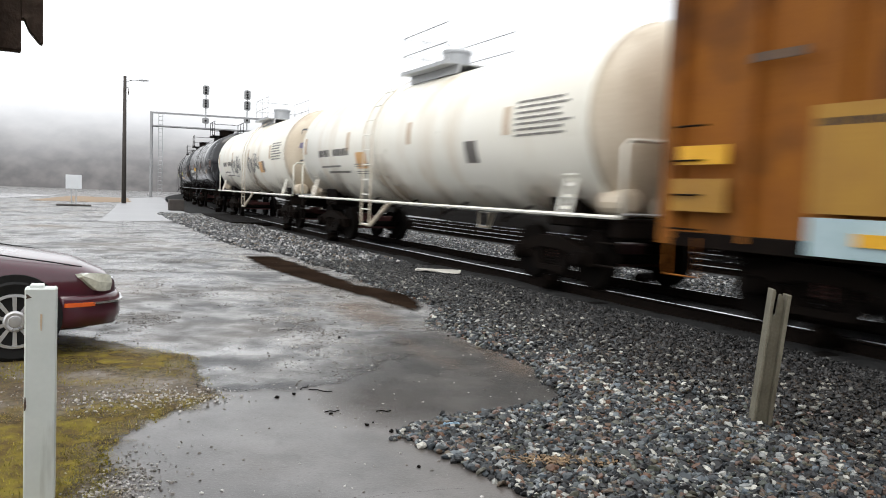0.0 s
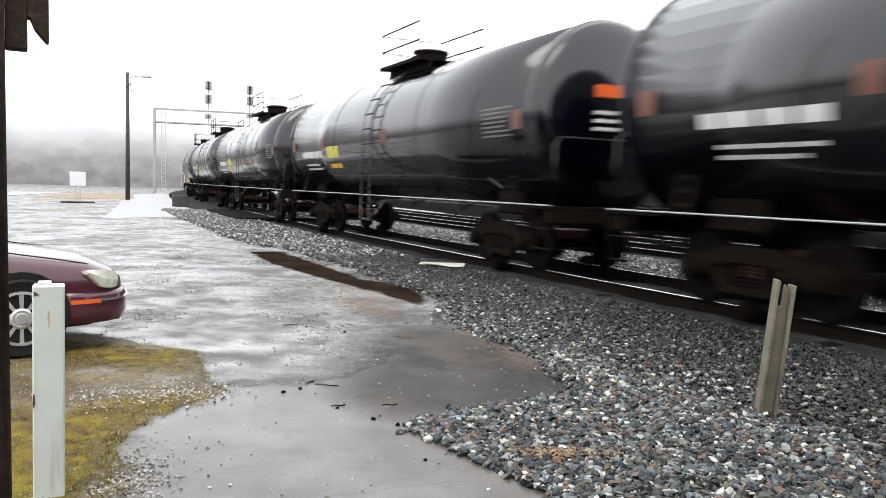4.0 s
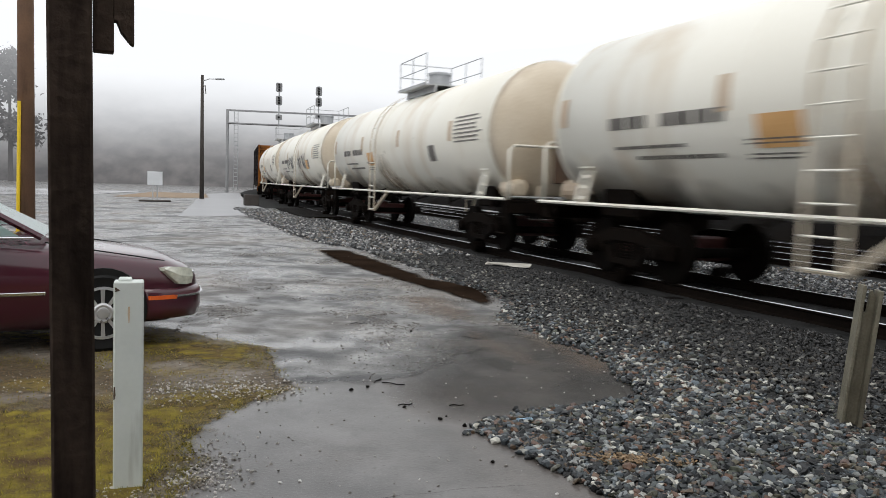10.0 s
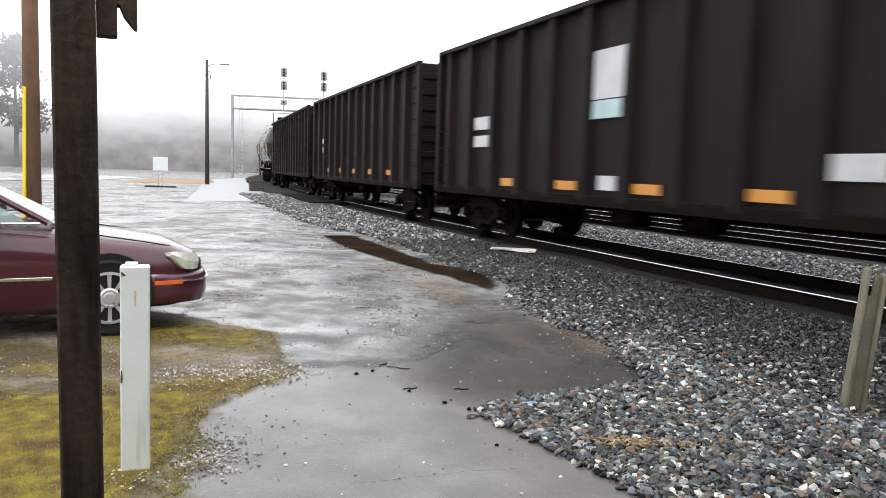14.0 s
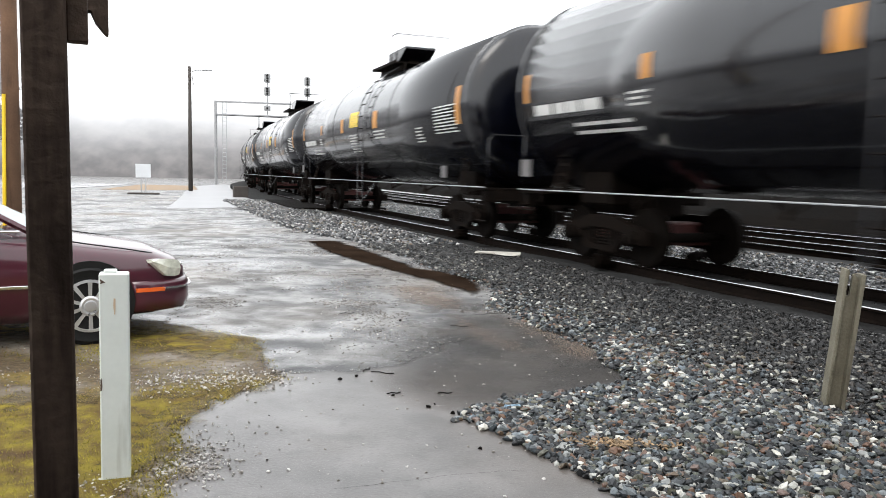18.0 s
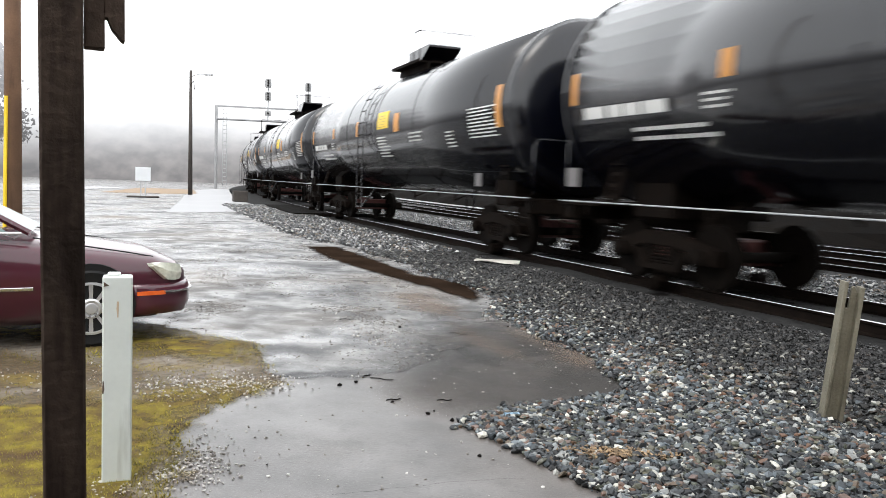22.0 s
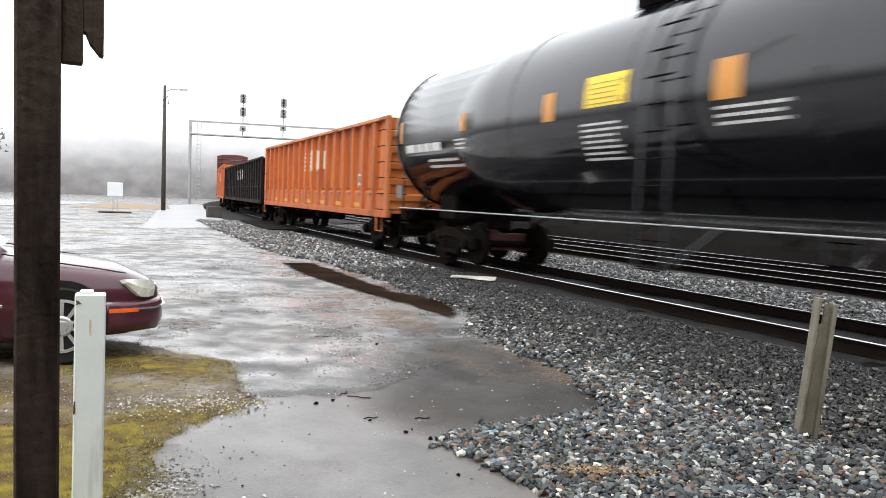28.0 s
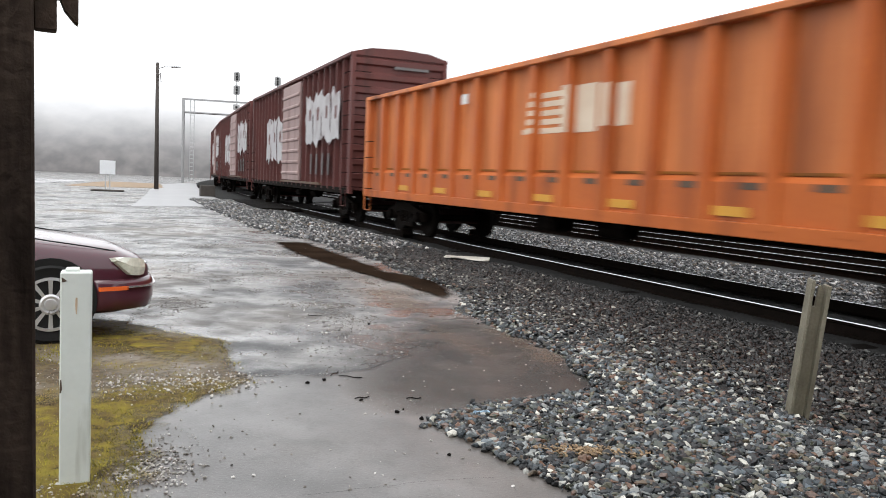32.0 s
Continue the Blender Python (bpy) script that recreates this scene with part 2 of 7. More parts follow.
ASPHALT = wet_asphalt("wet_asphalt", (0.06, 0.06, 0.063), (0.23, 0.227, 0.222), (0.17, 0.142, 0.115), 0.4, 0.6, (0.55, 0.2), (0.44, 0.55))
SMOOTH_ASPHALT = wet_asphalt("smooth_wet_asphalt", (0.075, 0.071, 0.069), (0.16, 0.151, 0.145), (0.125, 0.1, 0.082), 0.3, 0.7, (0.4, 0.25), (0.34, 0.66), True, 0.003, 0.3, (0.48, 0.6))
CONCRETE = surface("wet_concrete", (0.24, 0.24, 0.25), (0.36, 0.36, 0.37), (0.35, 0.5), 0.3, 30, 0.05)
WET_ROAD = surface("wet_far_road", (0.42, 0.42, 0.43), (0.55, 0.55, 0.56), (0.12, 0.25), 0.3, 30, 0.03)
PUDDLE = frayed(surface("muddy_puddle", (0.010, 0.0066, 0.0047), (0.032, 0.021, 0.0148), (0.5, 0.6), 1.6, 20, 0.3, spec=0.0), 0.12, 2.2, 0.5)
STONE = broken_stone("ballast_stone", ((0.0, (0.008, 0.008, 0.009)), (0.3, (0.034, 0.038, 0.042)), (0.5, (0.08, 0.097, 0.11)), (0.57, (0.11, 0.12, 0.09)), (0.63, (0.19, 0.1, 0.06)), (0.68, (0.2, 0.14, 0.12)), (0.73, (0.16, 0.15, 0.1)), (0.82, (0.16, 0.2, 0.235)), (0.92, (0.4, 0.41, 0.39)), (1.0, (0.85, 0.83, 0.74))))
FAR_STONE = broken_stone("pale_far_ballast", ((0.0, (0.02, 0.02, 0.022)), (0.35, (0.08, 0.086, 0.092)), (0.62, (0.2, 0.205, 0.21)), (0.7, (0.2, 0.15, 0.1)), (0.85, (0.34, 0.35, 0.36)), (1.0, (0.8, 0.79, 0.76))))
# Darker copies of STONE: rail oil plus the train's shade in the colour.
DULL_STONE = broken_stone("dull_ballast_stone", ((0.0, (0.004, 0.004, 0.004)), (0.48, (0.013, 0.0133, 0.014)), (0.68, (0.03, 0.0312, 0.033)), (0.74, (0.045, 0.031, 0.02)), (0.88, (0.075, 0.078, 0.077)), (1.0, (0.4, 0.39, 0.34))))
DEBRIS = broken_stone("mixed_litter", ((0.0, (0.03, 0.022, 0.016)), (0.35, (0.09, 0.07, 0.05)), (0.6, (0.2, 0.17, 0.14)), (0.85, (0.4, 0.37, 0.34)), (1.0, (0.7, 0.68, 0.65))))
OILY_SHADED_STONE = broken_stone("oily_shaded_ballast_stone", ((0.0, (0.004, 0.004, 0.004)), (0.6, (0.013, 0.0125, 0.0125)), (0.85, (0.036, 0.034, 0.033)), (0.97, (0.07, 0.068, 0.066)), (1.0, (0.2, 0.195, 0.19))))
# Near-black, so shade in the gaps and under cars is in the colour.
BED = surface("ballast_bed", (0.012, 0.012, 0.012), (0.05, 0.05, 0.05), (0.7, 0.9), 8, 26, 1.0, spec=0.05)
PALE_STONE = broken_stone("pale_gravel", ((0.0, (0.14, 0.12, 0.1)), (0.4, (0.4, 0.37, 0.34)), (0.8, (0.65, 0.62, 0.59)), (1.0, (0.8, 0.78, 0.75))))
MUD = frayed(mossy_ground("mossy_mud"), 0.12, 5)
MOSS = surface("moss_blade", (0.13, 0.112, 0.022), (0.31, 0.265, 0.045), (0.6, 0.9), 3, 40, 0.2, island=True, per_object=0.5, spec=0.1)
MOSS_MAT = frayed(surface("moss_mat", (0.095, 0.065, 0.032), (0.285, 0.23, 0.038), (0.7, 0.95), 9, 90, 1.0, dirt=(0.085, 0.05, 0.03), dirt_amount=0.62, contrast=0.2, spec=0.08), 0.34, 6, 0.5, 0.85)
STRAW = surface("dead_blade", (0.12, 0.07, 0.035), (0.3, 0.21, 0.12), (0.5, 0.8), 3, 40, 0.2, island=True, per_object=0.45)
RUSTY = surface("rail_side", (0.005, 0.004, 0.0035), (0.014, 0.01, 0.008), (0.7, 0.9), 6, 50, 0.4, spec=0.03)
RAILTOP = surface("rail_running_face", (0.5, 0.5, 0.52), (0.62, 0.62, 0.64), (0.12, 0.25), 2, 60, 0.05, metal=1.0)
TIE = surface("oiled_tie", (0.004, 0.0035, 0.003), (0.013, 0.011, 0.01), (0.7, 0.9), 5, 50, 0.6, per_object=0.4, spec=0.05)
BLACK = surface("black_tank_paint", (0.0007, 0.0009, 0.0026), (0.0018, 0.0023, 0.0055), (0.1, 0.2), 0.7, 30, 0.02, dirt=(0.005, 0.0045, 0.0048), dirt_amount=0.12, streak=1.4, spec=0.5, coat=0.35)
WHITE = surface("cream_tank_paint", (0.85, 0.82, 0.72), (0.9, 0.88, 0.8), (0.25, 0.45), 0.5, 20, 0.05, dirt=(0.62, 0.49, 0.33), dirt_amount=0.32, streak=0.9)
STAIN_SHADE = frayed(surface("brown_stain_and_shade", (0.3, 0.22, 0.15), (0.55, 0.45, 0.34), (0.4, 0.6), 1.2, 20, 0.05), 0.6, 1.2, 0.9, 0.8)
RUST_WASH = frayed(surface("brown_rust_wash", (0.06, 0.026, 0.014), (0.1, 0.045, 0.025), (0.6, 0.8), 2, 20, 0.1), 0.25, 3, 0.6, 0.8)
GRIME_SHADE = frayed(surface("road_grime_and_shade", (0.03, 0.021, 0.015), (0.1, 0.072, 0.052), (0.5, 0.7), 1.2, 20, 0.05, spec=0.2), 0.4, 1.0, 1.1, 0.85)
TAN = surface("rust_stained_cream_paint", (0.5, 0.41, 0.29), (0.7, 0.62, 0.5), (0.3, 0.5), 0.9, 20, 0.05, dirt=(0.26, 0.16, 0.095), dirt_amount=0.35, streak=1.3)
GRIME = surface("brown_grime", (0.045, 0.027, 0.017), (0.14, 0.085, 0.052), (0.5, 0.8), 3, 30, 0.2)
# Near-black base colours hold part of the shade under the cars.
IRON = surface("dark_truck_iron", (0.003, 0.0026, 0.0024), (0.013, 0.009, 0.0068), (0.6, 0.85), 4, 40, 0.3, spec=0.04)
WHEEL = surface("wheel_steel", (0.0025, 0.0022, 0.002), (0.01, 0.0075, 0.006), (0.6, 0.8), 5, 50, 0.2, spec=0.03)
ORANGE = surface("faded_orange_sheet", (0.5, 0.14, 0.036), (0.62, 0.215, 0.072), (0.4, 0.65), 0.8, 20, 0.1, dirt=(0.17, 0.045, 0.014), dirt_amount=0.6, streak=1.6, spec=0.3)
ORANGE_POST = surface("orange_post_paint", (0.38, 0.085, 0.018), (0.5, 0.135, 0.03), (0.4, 0.65), 0.8, 20, 0.1, dirt=(0.12, 0.035, 0.014), dirt_amount=0.4, streak=2.2, spec=0.3)
BROWN = surface("oxide_car_paint", (0.075, 0.02, 0.018), (0.12, 0.033, 0.028), (0.45, 0.7), 1.0, 25, 0.1, dirt=(0.04, 0.017, 0.014), dirt_amount=0.3, streak=1.5)
SOOT = surface("weathered_black_paint", (0.007, 0.0048, 0.0054), (0.016, 0.0105, 0.0115), (0.5, 0.75), 0.8, 25, 0.15, dirt=(0.032, 0.015, 0.011), dirt_amount=0.3, streak=1.8, spec=0.12)
RUST = surface("rusted_orange_end", (0.2, 0.065, 0.01), (0.32, 0.12, 0.018), (0.6, 0.85), 1.5, 30, 0.3, dirt=(0.05, 0.022, 0.012), dirt_amount=0.5, spec=0.2)
LETTER = surface("white_lettering", (0.55, 0.55, 0.53), (0.7, 0.7, 0.68), (0.4, 0.6), 3, 30, 0)
DIM_LETTER = surface("dim_lettering", (0.09, 0.085, 0.085), (0.16, 0.15, 0.15), (0.4, 0.6), 3, 30, 0)
FADED = surface("faded_cream_lettering", (0.55, 0.42, 0.3), (0.68, 0.58, 0.46), (0.5, 0.7), 2, 30, 0, dirt=(0.5, 0.2, 0.09), dirt_amount=0.35)
DARK_LETTER = surface("dark_lettering", (0.09, 0.085, 0.08), (0.2, 0.18, 0.16), (0.4, 0.6), 3, 30, 0)
YELLOW = surface("yellow_panel", (0.75, 0.5, 0.015), (0.85, 0.6, 0.03), (0.35, 0.5), 3, 30, 0)
REFLEX = surface("orange_reflective_tape", (0.5, 0.2, 0.03), (0.6, 0.27, 0.05), (0.35, 0.5), 3, 30, 0)
WORN_PANEL = surface("worn_orange_panel", (0.62, 0.34, 0.12), (0.75, 0.45, 0.2), (0.4, 0.6), 3, 30, 0, dirt=(0.7, 0.6, 0.45), dirt_amount=0.3)
WORN_AMBER = surface("worn_amber_paint", (0.5, 0.24, 0.02), (0.62, 0.32, 0.04), (0.4, 0.6), 3, 30, 0)
OCHRE = surface("dull_ochre_paint", (0.3, 0.14, 0.015), (0.42, 0.23, 0.03), (0.5, 0.7), 1.5, 25, 0.1, dirt=(0.2, 0.075, 0.012), dirt_amount=0.4, streak=2)
WORN_YELLOW = surface("dull_yellow_panel", (0.42, 0.4, 0.03), (0.55, 0.52, 0.06), (0.4, 0.6), 3, 30, 0)
PALE_TAPE = surface("faded_tan_tape", (0.5, 0.36, 0.24), (0.62, 0.5, 0.36), (0.4, 0.6), 3, 30, 0)
RUST_TAPE = surface("rust_brown_tape", (0.1, 0.035, 0.025), (0.16, 0.06, 0.04), (0.4, 0.6), 3, 30, 0)
AMBER = surface("amber_tape", (0.7, 0.36, 0.01), (0.8, 0.42, 0.02), (0.3, 0.5), 3, 30, 0)
SPRAY_BLUE = surface("pale_blue_spray", (0.3, 0.43, 0.46), (0.5, 0.62, 0.65), (0.4, 0.6), 2, 20, 0)
SPRAYED_BLUE = frayed(surface("pale_blue_overspray", (0.3, 0.42, 0.45), (0.52, 0.63, 0.65), (0.4, 0.6), 2.5, 20, 0), 0.1, 4, 0.4)
PURPLE_SPRAY = surface("faded_purple_spray", (0.14, 0.12, 0.2), (0.22, 0.2, 0.3), (0.4, 0.6), 3, 20, 0)
SPRAY_WHITE = surface("white_spray", (0.4, 0.4, 0.42), (0.6, 0.6, 0.62), (0.4, 0.6), 2, 20, 0)
SILVER = surface("silver_spray", (0.3, 0.29, 0.3), (0.5, 0.49, 0.5), (0.4, 0.6), 2, 20, 0.05, dirt=(0.12, 0.06, 0.055), dirt_amount=0.35)
PALE_DOOR = surface("faded_pink_door", (0.22, 0.14, 0.13), (0.36, 0.26, 0.25), (0.5, 0.7), 1.5, 25, 0.1, dirt=(0.1, 0.035, 0.03), dirt_amount=0.4, streak=2)
SPRAY_DARK = surface("grey_black_spray", (0.05, 0.05, 0.055), (0.14, 0.14, 0.15), (0.4, 0.6), 2, 20, 0)
OLDWOOD = surface("dark_post_wood", (0.042, 0.031, 0.026), (0.13, 0.094, 0.074), (0.7, 0.95), 5, 50, 0.6, dirt=(0.016, 0.011, 0.009), dirt_amount=0.55, streak=22, spec=0.1)
WHITEWOOD = surface("white_post_paint", (0.6, 0.64, 0.61), (0.68, 0.72, 0.69), (0.45, 0.7), 6, 40, 0.05, dirt=(0.33, 0.34, 0.3), dirt_amount=0.3, streak=14)
GREYSTEEL = surface("weathered_post", (0.1, 0.09, 0.06), (0.24, 0.22, 0.165), (0.5, 0.8), 5, 60, 0.5, dirt=(0.045, 0.036, 0.024), dirt_amount=0.45, streak=9)
POLEWOOD = surface("pole_wood", (0.13, 0.07, 0.04), (0.24, 0.135, 0.08), (0.6, 0.9), 3, 40, 0.4, dirt=(0.07, 0.04, 0.025), dirt_amount=0.3, streak=9)
FARWOOD = surface("grey_pole_wood", (0.05, 0.044, 0.04), (0.085, 0.075, 0.068), (0.7, 0.9), 3, 40, 0.4, spec=0.2)
GALV = surface("galvanised_steel", (0.34, 0.35, 0.36), (0.48, 0.49, 0.5), (0.4, 0.6), 4, 30, 0.1, metal=0.2)
# Lightened grey: the mist before the signal bridge is put into the colour.
SIGNAL = surface("mist_lightened_signal", (0.27, 0.275, 0.28), (0.36, 0.365, 0.37), (0.5, 0.7), 4, 30, 0.1)
SIGNFACE = surface("sign_face", (0.6, 0.62, 0.64), (0.7, 0.72, 0.74), (0.3, 0.5), 2, 20, 0)
MAROON = surface("maroon_car_paint", (0.05, 0.0075, 0.016), (0.066, 0.011, 0.022), (0.25, 0.35), 0.8, 200, 0.02, coat=0.9, spec=0.35)
TRIM = surface("black_rubber", (0.007, 0.007, 0.007), (0.014, 0.014, 0.014), (0.5, 0.8), 5, 60, 0.2, spec=0.2)
ALLOY = surface("alloy_wheel", (0.55, 0.55, 0.56), (0.66, 0.66, 0.67), (0.25, 0.4), 5, 60, 0.05, metal=0.7)
CHROME = surface("bright_trim", (0.75, 0.75, 0.76), (0.85, 0.85, 0.86), (0.1, 0.2), 5, 60, 0, metal=1.0)
HEADLAMP = surface("headlamp_lens", (0.4, 0.41, 0.34), (0.8, 0.81, 0.7), (0.06, 0.15), 16, 40, 0.1, coat=1.0)
SIDELAMP = surface("orange_marker_lens", (0.7, 0.11, 0.02), (0.8, 0.15, 0.03), (0.1, 0.2), 5, 40, 0.1)
PLASTIC = surface("dark_cabin_plastic", (0.02, 0.02, 0.022), (0.04, 0.04, 0.042), (0.5, 0.8), 5, 40, 0.2)
BOARD = surface("wet_white_board", (0.42, 0.4, 0.36), (0.58, 0.56, 0.5), (0.3, 0.6), 4, 40, 0.2)
BLUEBAG = surface("blue_plastic_scrap", (0.2, 0.36, 0.52), (0.4, 0.52, 0.62), (0.25, 0.4), 8, 40, 0.2)


def clear_glass(name, tint):
    m = bpy.data.materials.new(name)
    m.use_nodes = True
    b = m.node_tree.nodes["Principled BSDF"]
    b.inputs["Base Color"].default_value = (*tint, 1)
    b.inputs["Roughness"].default_value = 0.02
    b.inputs["Transmission Weight"].default_value = 0.6
    b.inputs["Specular IOR Level"].default_value = 0.3
    b.inputs["IOR"].default_value = 1.18
    return m


SILT = frayed(wet_asphalt("dark_silty_asphalt", (0.012, 0.0095, 0.008), (0.042, 0.034, 0.028), (0.036, 0.025, 0.019), 0.36, 0.64, (0.55, 0.36), (0.46, 0.6), False, 0.006, 0.4, (0.4, 0.5)), 0.4, 1.3, 0.8, 0.7)
SAND = frayed(surface("tan_wet_sand", (0.13, 0.09, 0.066), (0.24, 0.18, 0.135), (0.45, 0.65), 2, 60, 0.3), 0.2, 3, 0.9, 0.5)
BANK = surface("near_black_bank", (0.002, 0.0018, 0.0016), (0.008, 0.0066, 0.0055), (0.8, 0.95), 0.8, 12, 0.8, spec=0.02)
GLASS = clear_glass("tinted_car_glass", (0.4, 0.56, 0.53))


def painted_mist(name, foot=4, cloud_base=30):
    """The far slope: dark winter woods at its foot; mist painted on as a glow growing with height."""
    m = bpy.data.materials.new(name)
    m.use_nodes = True
    n, l = m.node_tree.nodes, m.node_tree.links
    out, bsdf = n["Material Output"], n["Principled BSDF"]
    co = n.new("ShaderNodeTexCoord")
    sep = n.new("ShaderNodeSeparateXYZ")
    l.new(co.outputs["Object"], sep.inputs[0])
    t = n.new("ShaderNodeTexNoise")
    t.inputs["Scale"].default_value, t.inputs["Detail"].default_value = 0.035, 6
    l.new(co.outputs["Object"], t.inputs["Vector"])
    w = n.new("ShaderNodeTexNoise")
    w.inputs["Scale"].default_value, w.inputs["Detail"].default_value = 0.32, 10
    mp = n.new("ShaderNodeMapping")
    mp.inputs["Scale"].default_value = (1, 1, 0.09)
    l.new(co.outputs["Object"], mp.inputs["Vector"])
    l.new(mp.outputs["Vector"], w.inputs["Vector"])
    col = n.new("ShaderNodeMix")
    col.data_type = 'RGBA'
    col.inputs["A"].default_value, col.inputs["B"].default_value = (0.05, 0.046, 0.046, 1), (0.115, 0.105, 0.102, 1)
    cr = n.new("ShaderNodeMapRange")
    cr.inputs["From Min"].default_value, cr.inputs["From Max"].default_value = 0.35, 0.65
    l.new(w.outputs["Fac"], cr.inputs["Value"])
    l.new(cr.outputs["Result"], col.inputs["Factor"])
    l.new(col.outputs["Result"], bsdf.inputs["Base Color"])
    bsdf.inputs["Roughness"].default_value = 1
    # White emission stands in for the mist; it is no light source.
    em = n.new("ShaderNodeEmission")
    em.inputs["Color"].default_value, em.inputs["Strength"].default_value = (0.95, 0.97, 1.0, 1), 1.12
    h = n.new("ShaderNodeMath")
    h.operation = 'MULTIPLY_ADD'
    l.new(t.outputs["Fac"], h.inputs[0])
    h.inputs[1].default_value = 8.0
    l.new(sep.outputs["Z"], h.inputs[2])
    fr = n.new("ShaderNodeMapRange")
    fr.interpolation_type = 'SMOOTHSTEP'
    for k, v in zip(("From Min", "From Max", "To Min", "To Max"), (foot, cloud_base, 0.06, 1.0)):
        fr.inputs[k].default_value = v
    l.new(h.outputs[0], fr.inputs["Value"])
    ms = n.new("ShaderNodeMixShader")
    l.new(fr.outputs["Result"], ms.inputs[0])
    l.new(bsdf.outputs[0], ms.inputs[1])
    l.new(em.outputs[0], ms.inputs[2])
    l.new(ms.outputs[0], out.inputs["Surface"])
    return m


MIST_GLOW = painted_mist("woods_with_mist_glow")
TREE_MIST_GLOW = painted_mist("tree_with_mist_glow", 8, 62)

# ---- mesh helpers ----


def mesh_of(bm, name, material, smooth=False):
    me = bpy.data.meshes.new(name)
    bmesh.ops.recalc_face_normals(bm, faces=bm.faces[:])
    bm.to_mesh(me)
    bm.free()
    for mt in (material if isinstance(material, (list, tuple)) else [material]):
        me.materials.append(mt)
    if smooth:
        for p in me.polygons:
            p.use_smooth = True
    return me


def part(name, bm, material, parent, label="", smooth=False, at=None):
    """One mesh object under a thing or under a part; bm may be a ready mesh."""
    me = bm if isinstance(bm, bpy.types.Mesh) else mesh_of(bm, name, material, smooth)
    ob = new(name, me)
    ob.parent = parent
    if at is not None:
        ob.matrix_basis = at
    if label:
        ob["label"] = label
    return ob


def thing(name, label, category, group="", kind="", at=None):
    ob = new(name)
    ob.empty_display_size = 0.2
    if at is not None:
        ob.matrix_basis = at
    return tagged(ob, label, category, group, kind)


def single(name, bm, material, label, category, group="", kind="", at=None, smooth=False):
    ob = new(name, mesh_of(bm, name, material, smooth))
    if at is not None:
        ob.matrix_basis = at
    return tagged(ob, label, category, group, kind)


def bx(bm, x0, x1, y0, y1, z0, z1, bev=0.0):
    r = bmesh.ops.create_cube(bm, size=1, matrix=Matrix.Translation(((x0 + x1) / 2, (y0 + y1) / 2, (z0 + z1) / 2)) @ Matrix.Diagonal((abs(x1 - x0), abs(y1 - y0), abs(z1 - z0), 1)))
    if bev:
        es = {e for v in r["verts"] for e in v.link_edges}
        bmesh.ops.bevel(bm, geom=list(es), offset=bev, segments=1, affect='EDGES')
    return bm


def rod(bm, pts, r=0.02, seg=6):
    """A tube of even thickness through the points."""
    rings = []
    pts = [Vector(p) for p in pts]
    for i, p in enumerate(pts):
        d = (pts[min(i + 1, len(pts) - 1)] - pts[max(i - 1, 0)]).normalized()
        u = d.cross(Vector((0, 0, 1)) if abs(d.z) < 0.9 else Vector((1, 0, 0))).normalized()
        v = d.cross(u)
        rings.append([bm.verts.new(p + r * (math.cos(2 * math.pi * k / seg) * u + math.sin(2 * math.pi * k / seg) * v)) for k in range(seg)])
    for a, b in zip(rings, rings[1:]):
        for k in range(seg):
            bm.faces.new((a[k], a[(k + 1) % seg], b[(k + 1) % seg], b[k]))
    bm.faces.new(rings[0])
    bm.faces.new(rings[-1])
    return bm


def lathe(bm, profile, seg=24, axis="x"):
    """Turns (place on the axis, radius) round the axis."""
    rings = []
    for a, r in profile:
        ring = []
        for k in range(seg):
            c, s = math.cos(2 * math.pi * k / seg) * r, math.sin(2 * math.pi * k / seg) * r
            ring.append(bm.verts.new({"x": (a, c, s), "y": (s, a, c), "z": (c, s, a)}[axis]))
        rings.append(ring)
    for a, b in zip(rings, rings[1:]):
        for k in range(seg):
            bm.faces.new((a[k], a[(k + 1) % seg], b[(k + 1) % seg], b[k]))
    bm.faces.new(rings[0])
    bm.faces.new(rings[-1])
    return bm


def curved(bm, x0, x1, z0, z1, r, zc, lift=0.006, n=6):
    """A thin sheet on the camera-side flank of a lying cylinder, between two heights."""
    rr = r + lift
    a0, a1 = [math.asin(max(-0.99, min(0.99, (z - zc) / rr))) for z in (z0, z1)]
    rows = []
    for i in range(n + 1):
        a = a0 + (a1 - a0) * i / n
        y, z = -rr * math.cos(a), zc + rr * math.sin(a)
        rows.append((bm.verts.new((x0, y, z)), bm.verts.new((x1, y, z))))
    for p, q in zip(rows, rows[1:]):
        bm.faces.new((p[0], p[1], q[1], q[0]))
    return bm


def loft(bm, rings, close=True):
    vs = [[bm.verts.new(p) for p in r] for r in rings]
    for a, b in zip(vs, vs[1:]):
        n = len(a)
        for k in range(n if close else n - 1):
            bm.faces.new((a[k], a[(k + 1) % n], b[(k + 1) % n], b[k]))
    if close:
        bm.faces.new(vs[0])
        bm.faces.new(vs[-1])
    return bm


def raw_mesh(name, verts, faces, material):
    me = bpy.data.meshes.new(name)
    verts, faces = np.asarray(verts, dtype=np.float32), np.asarray(faces, dtype=np.int32)
    k = faces.shape[1]
    me.vertices.add(len(verts))
    me.vertices.foreach_set("co", verts.ravel())
    me.loops.add(faces.size)
    me.loops.foreach_set("vertex_index", faces.ravel())
    me.polygons.add(len(faces))
    me.polygons.foreach_set("loop_start", np.arange(0, faces.size, k, dtype=np.int32))
    me.polygons.foreach_set("use_smooth", np.zeros(len(faces), dtype=bool))
    me.update(calc_edges=True)
    me.materials.append(material)
    return me


def bumpy(x, y, s=1.0):
    return noise.noise(Vector((x * s, y * s, 3.7)))


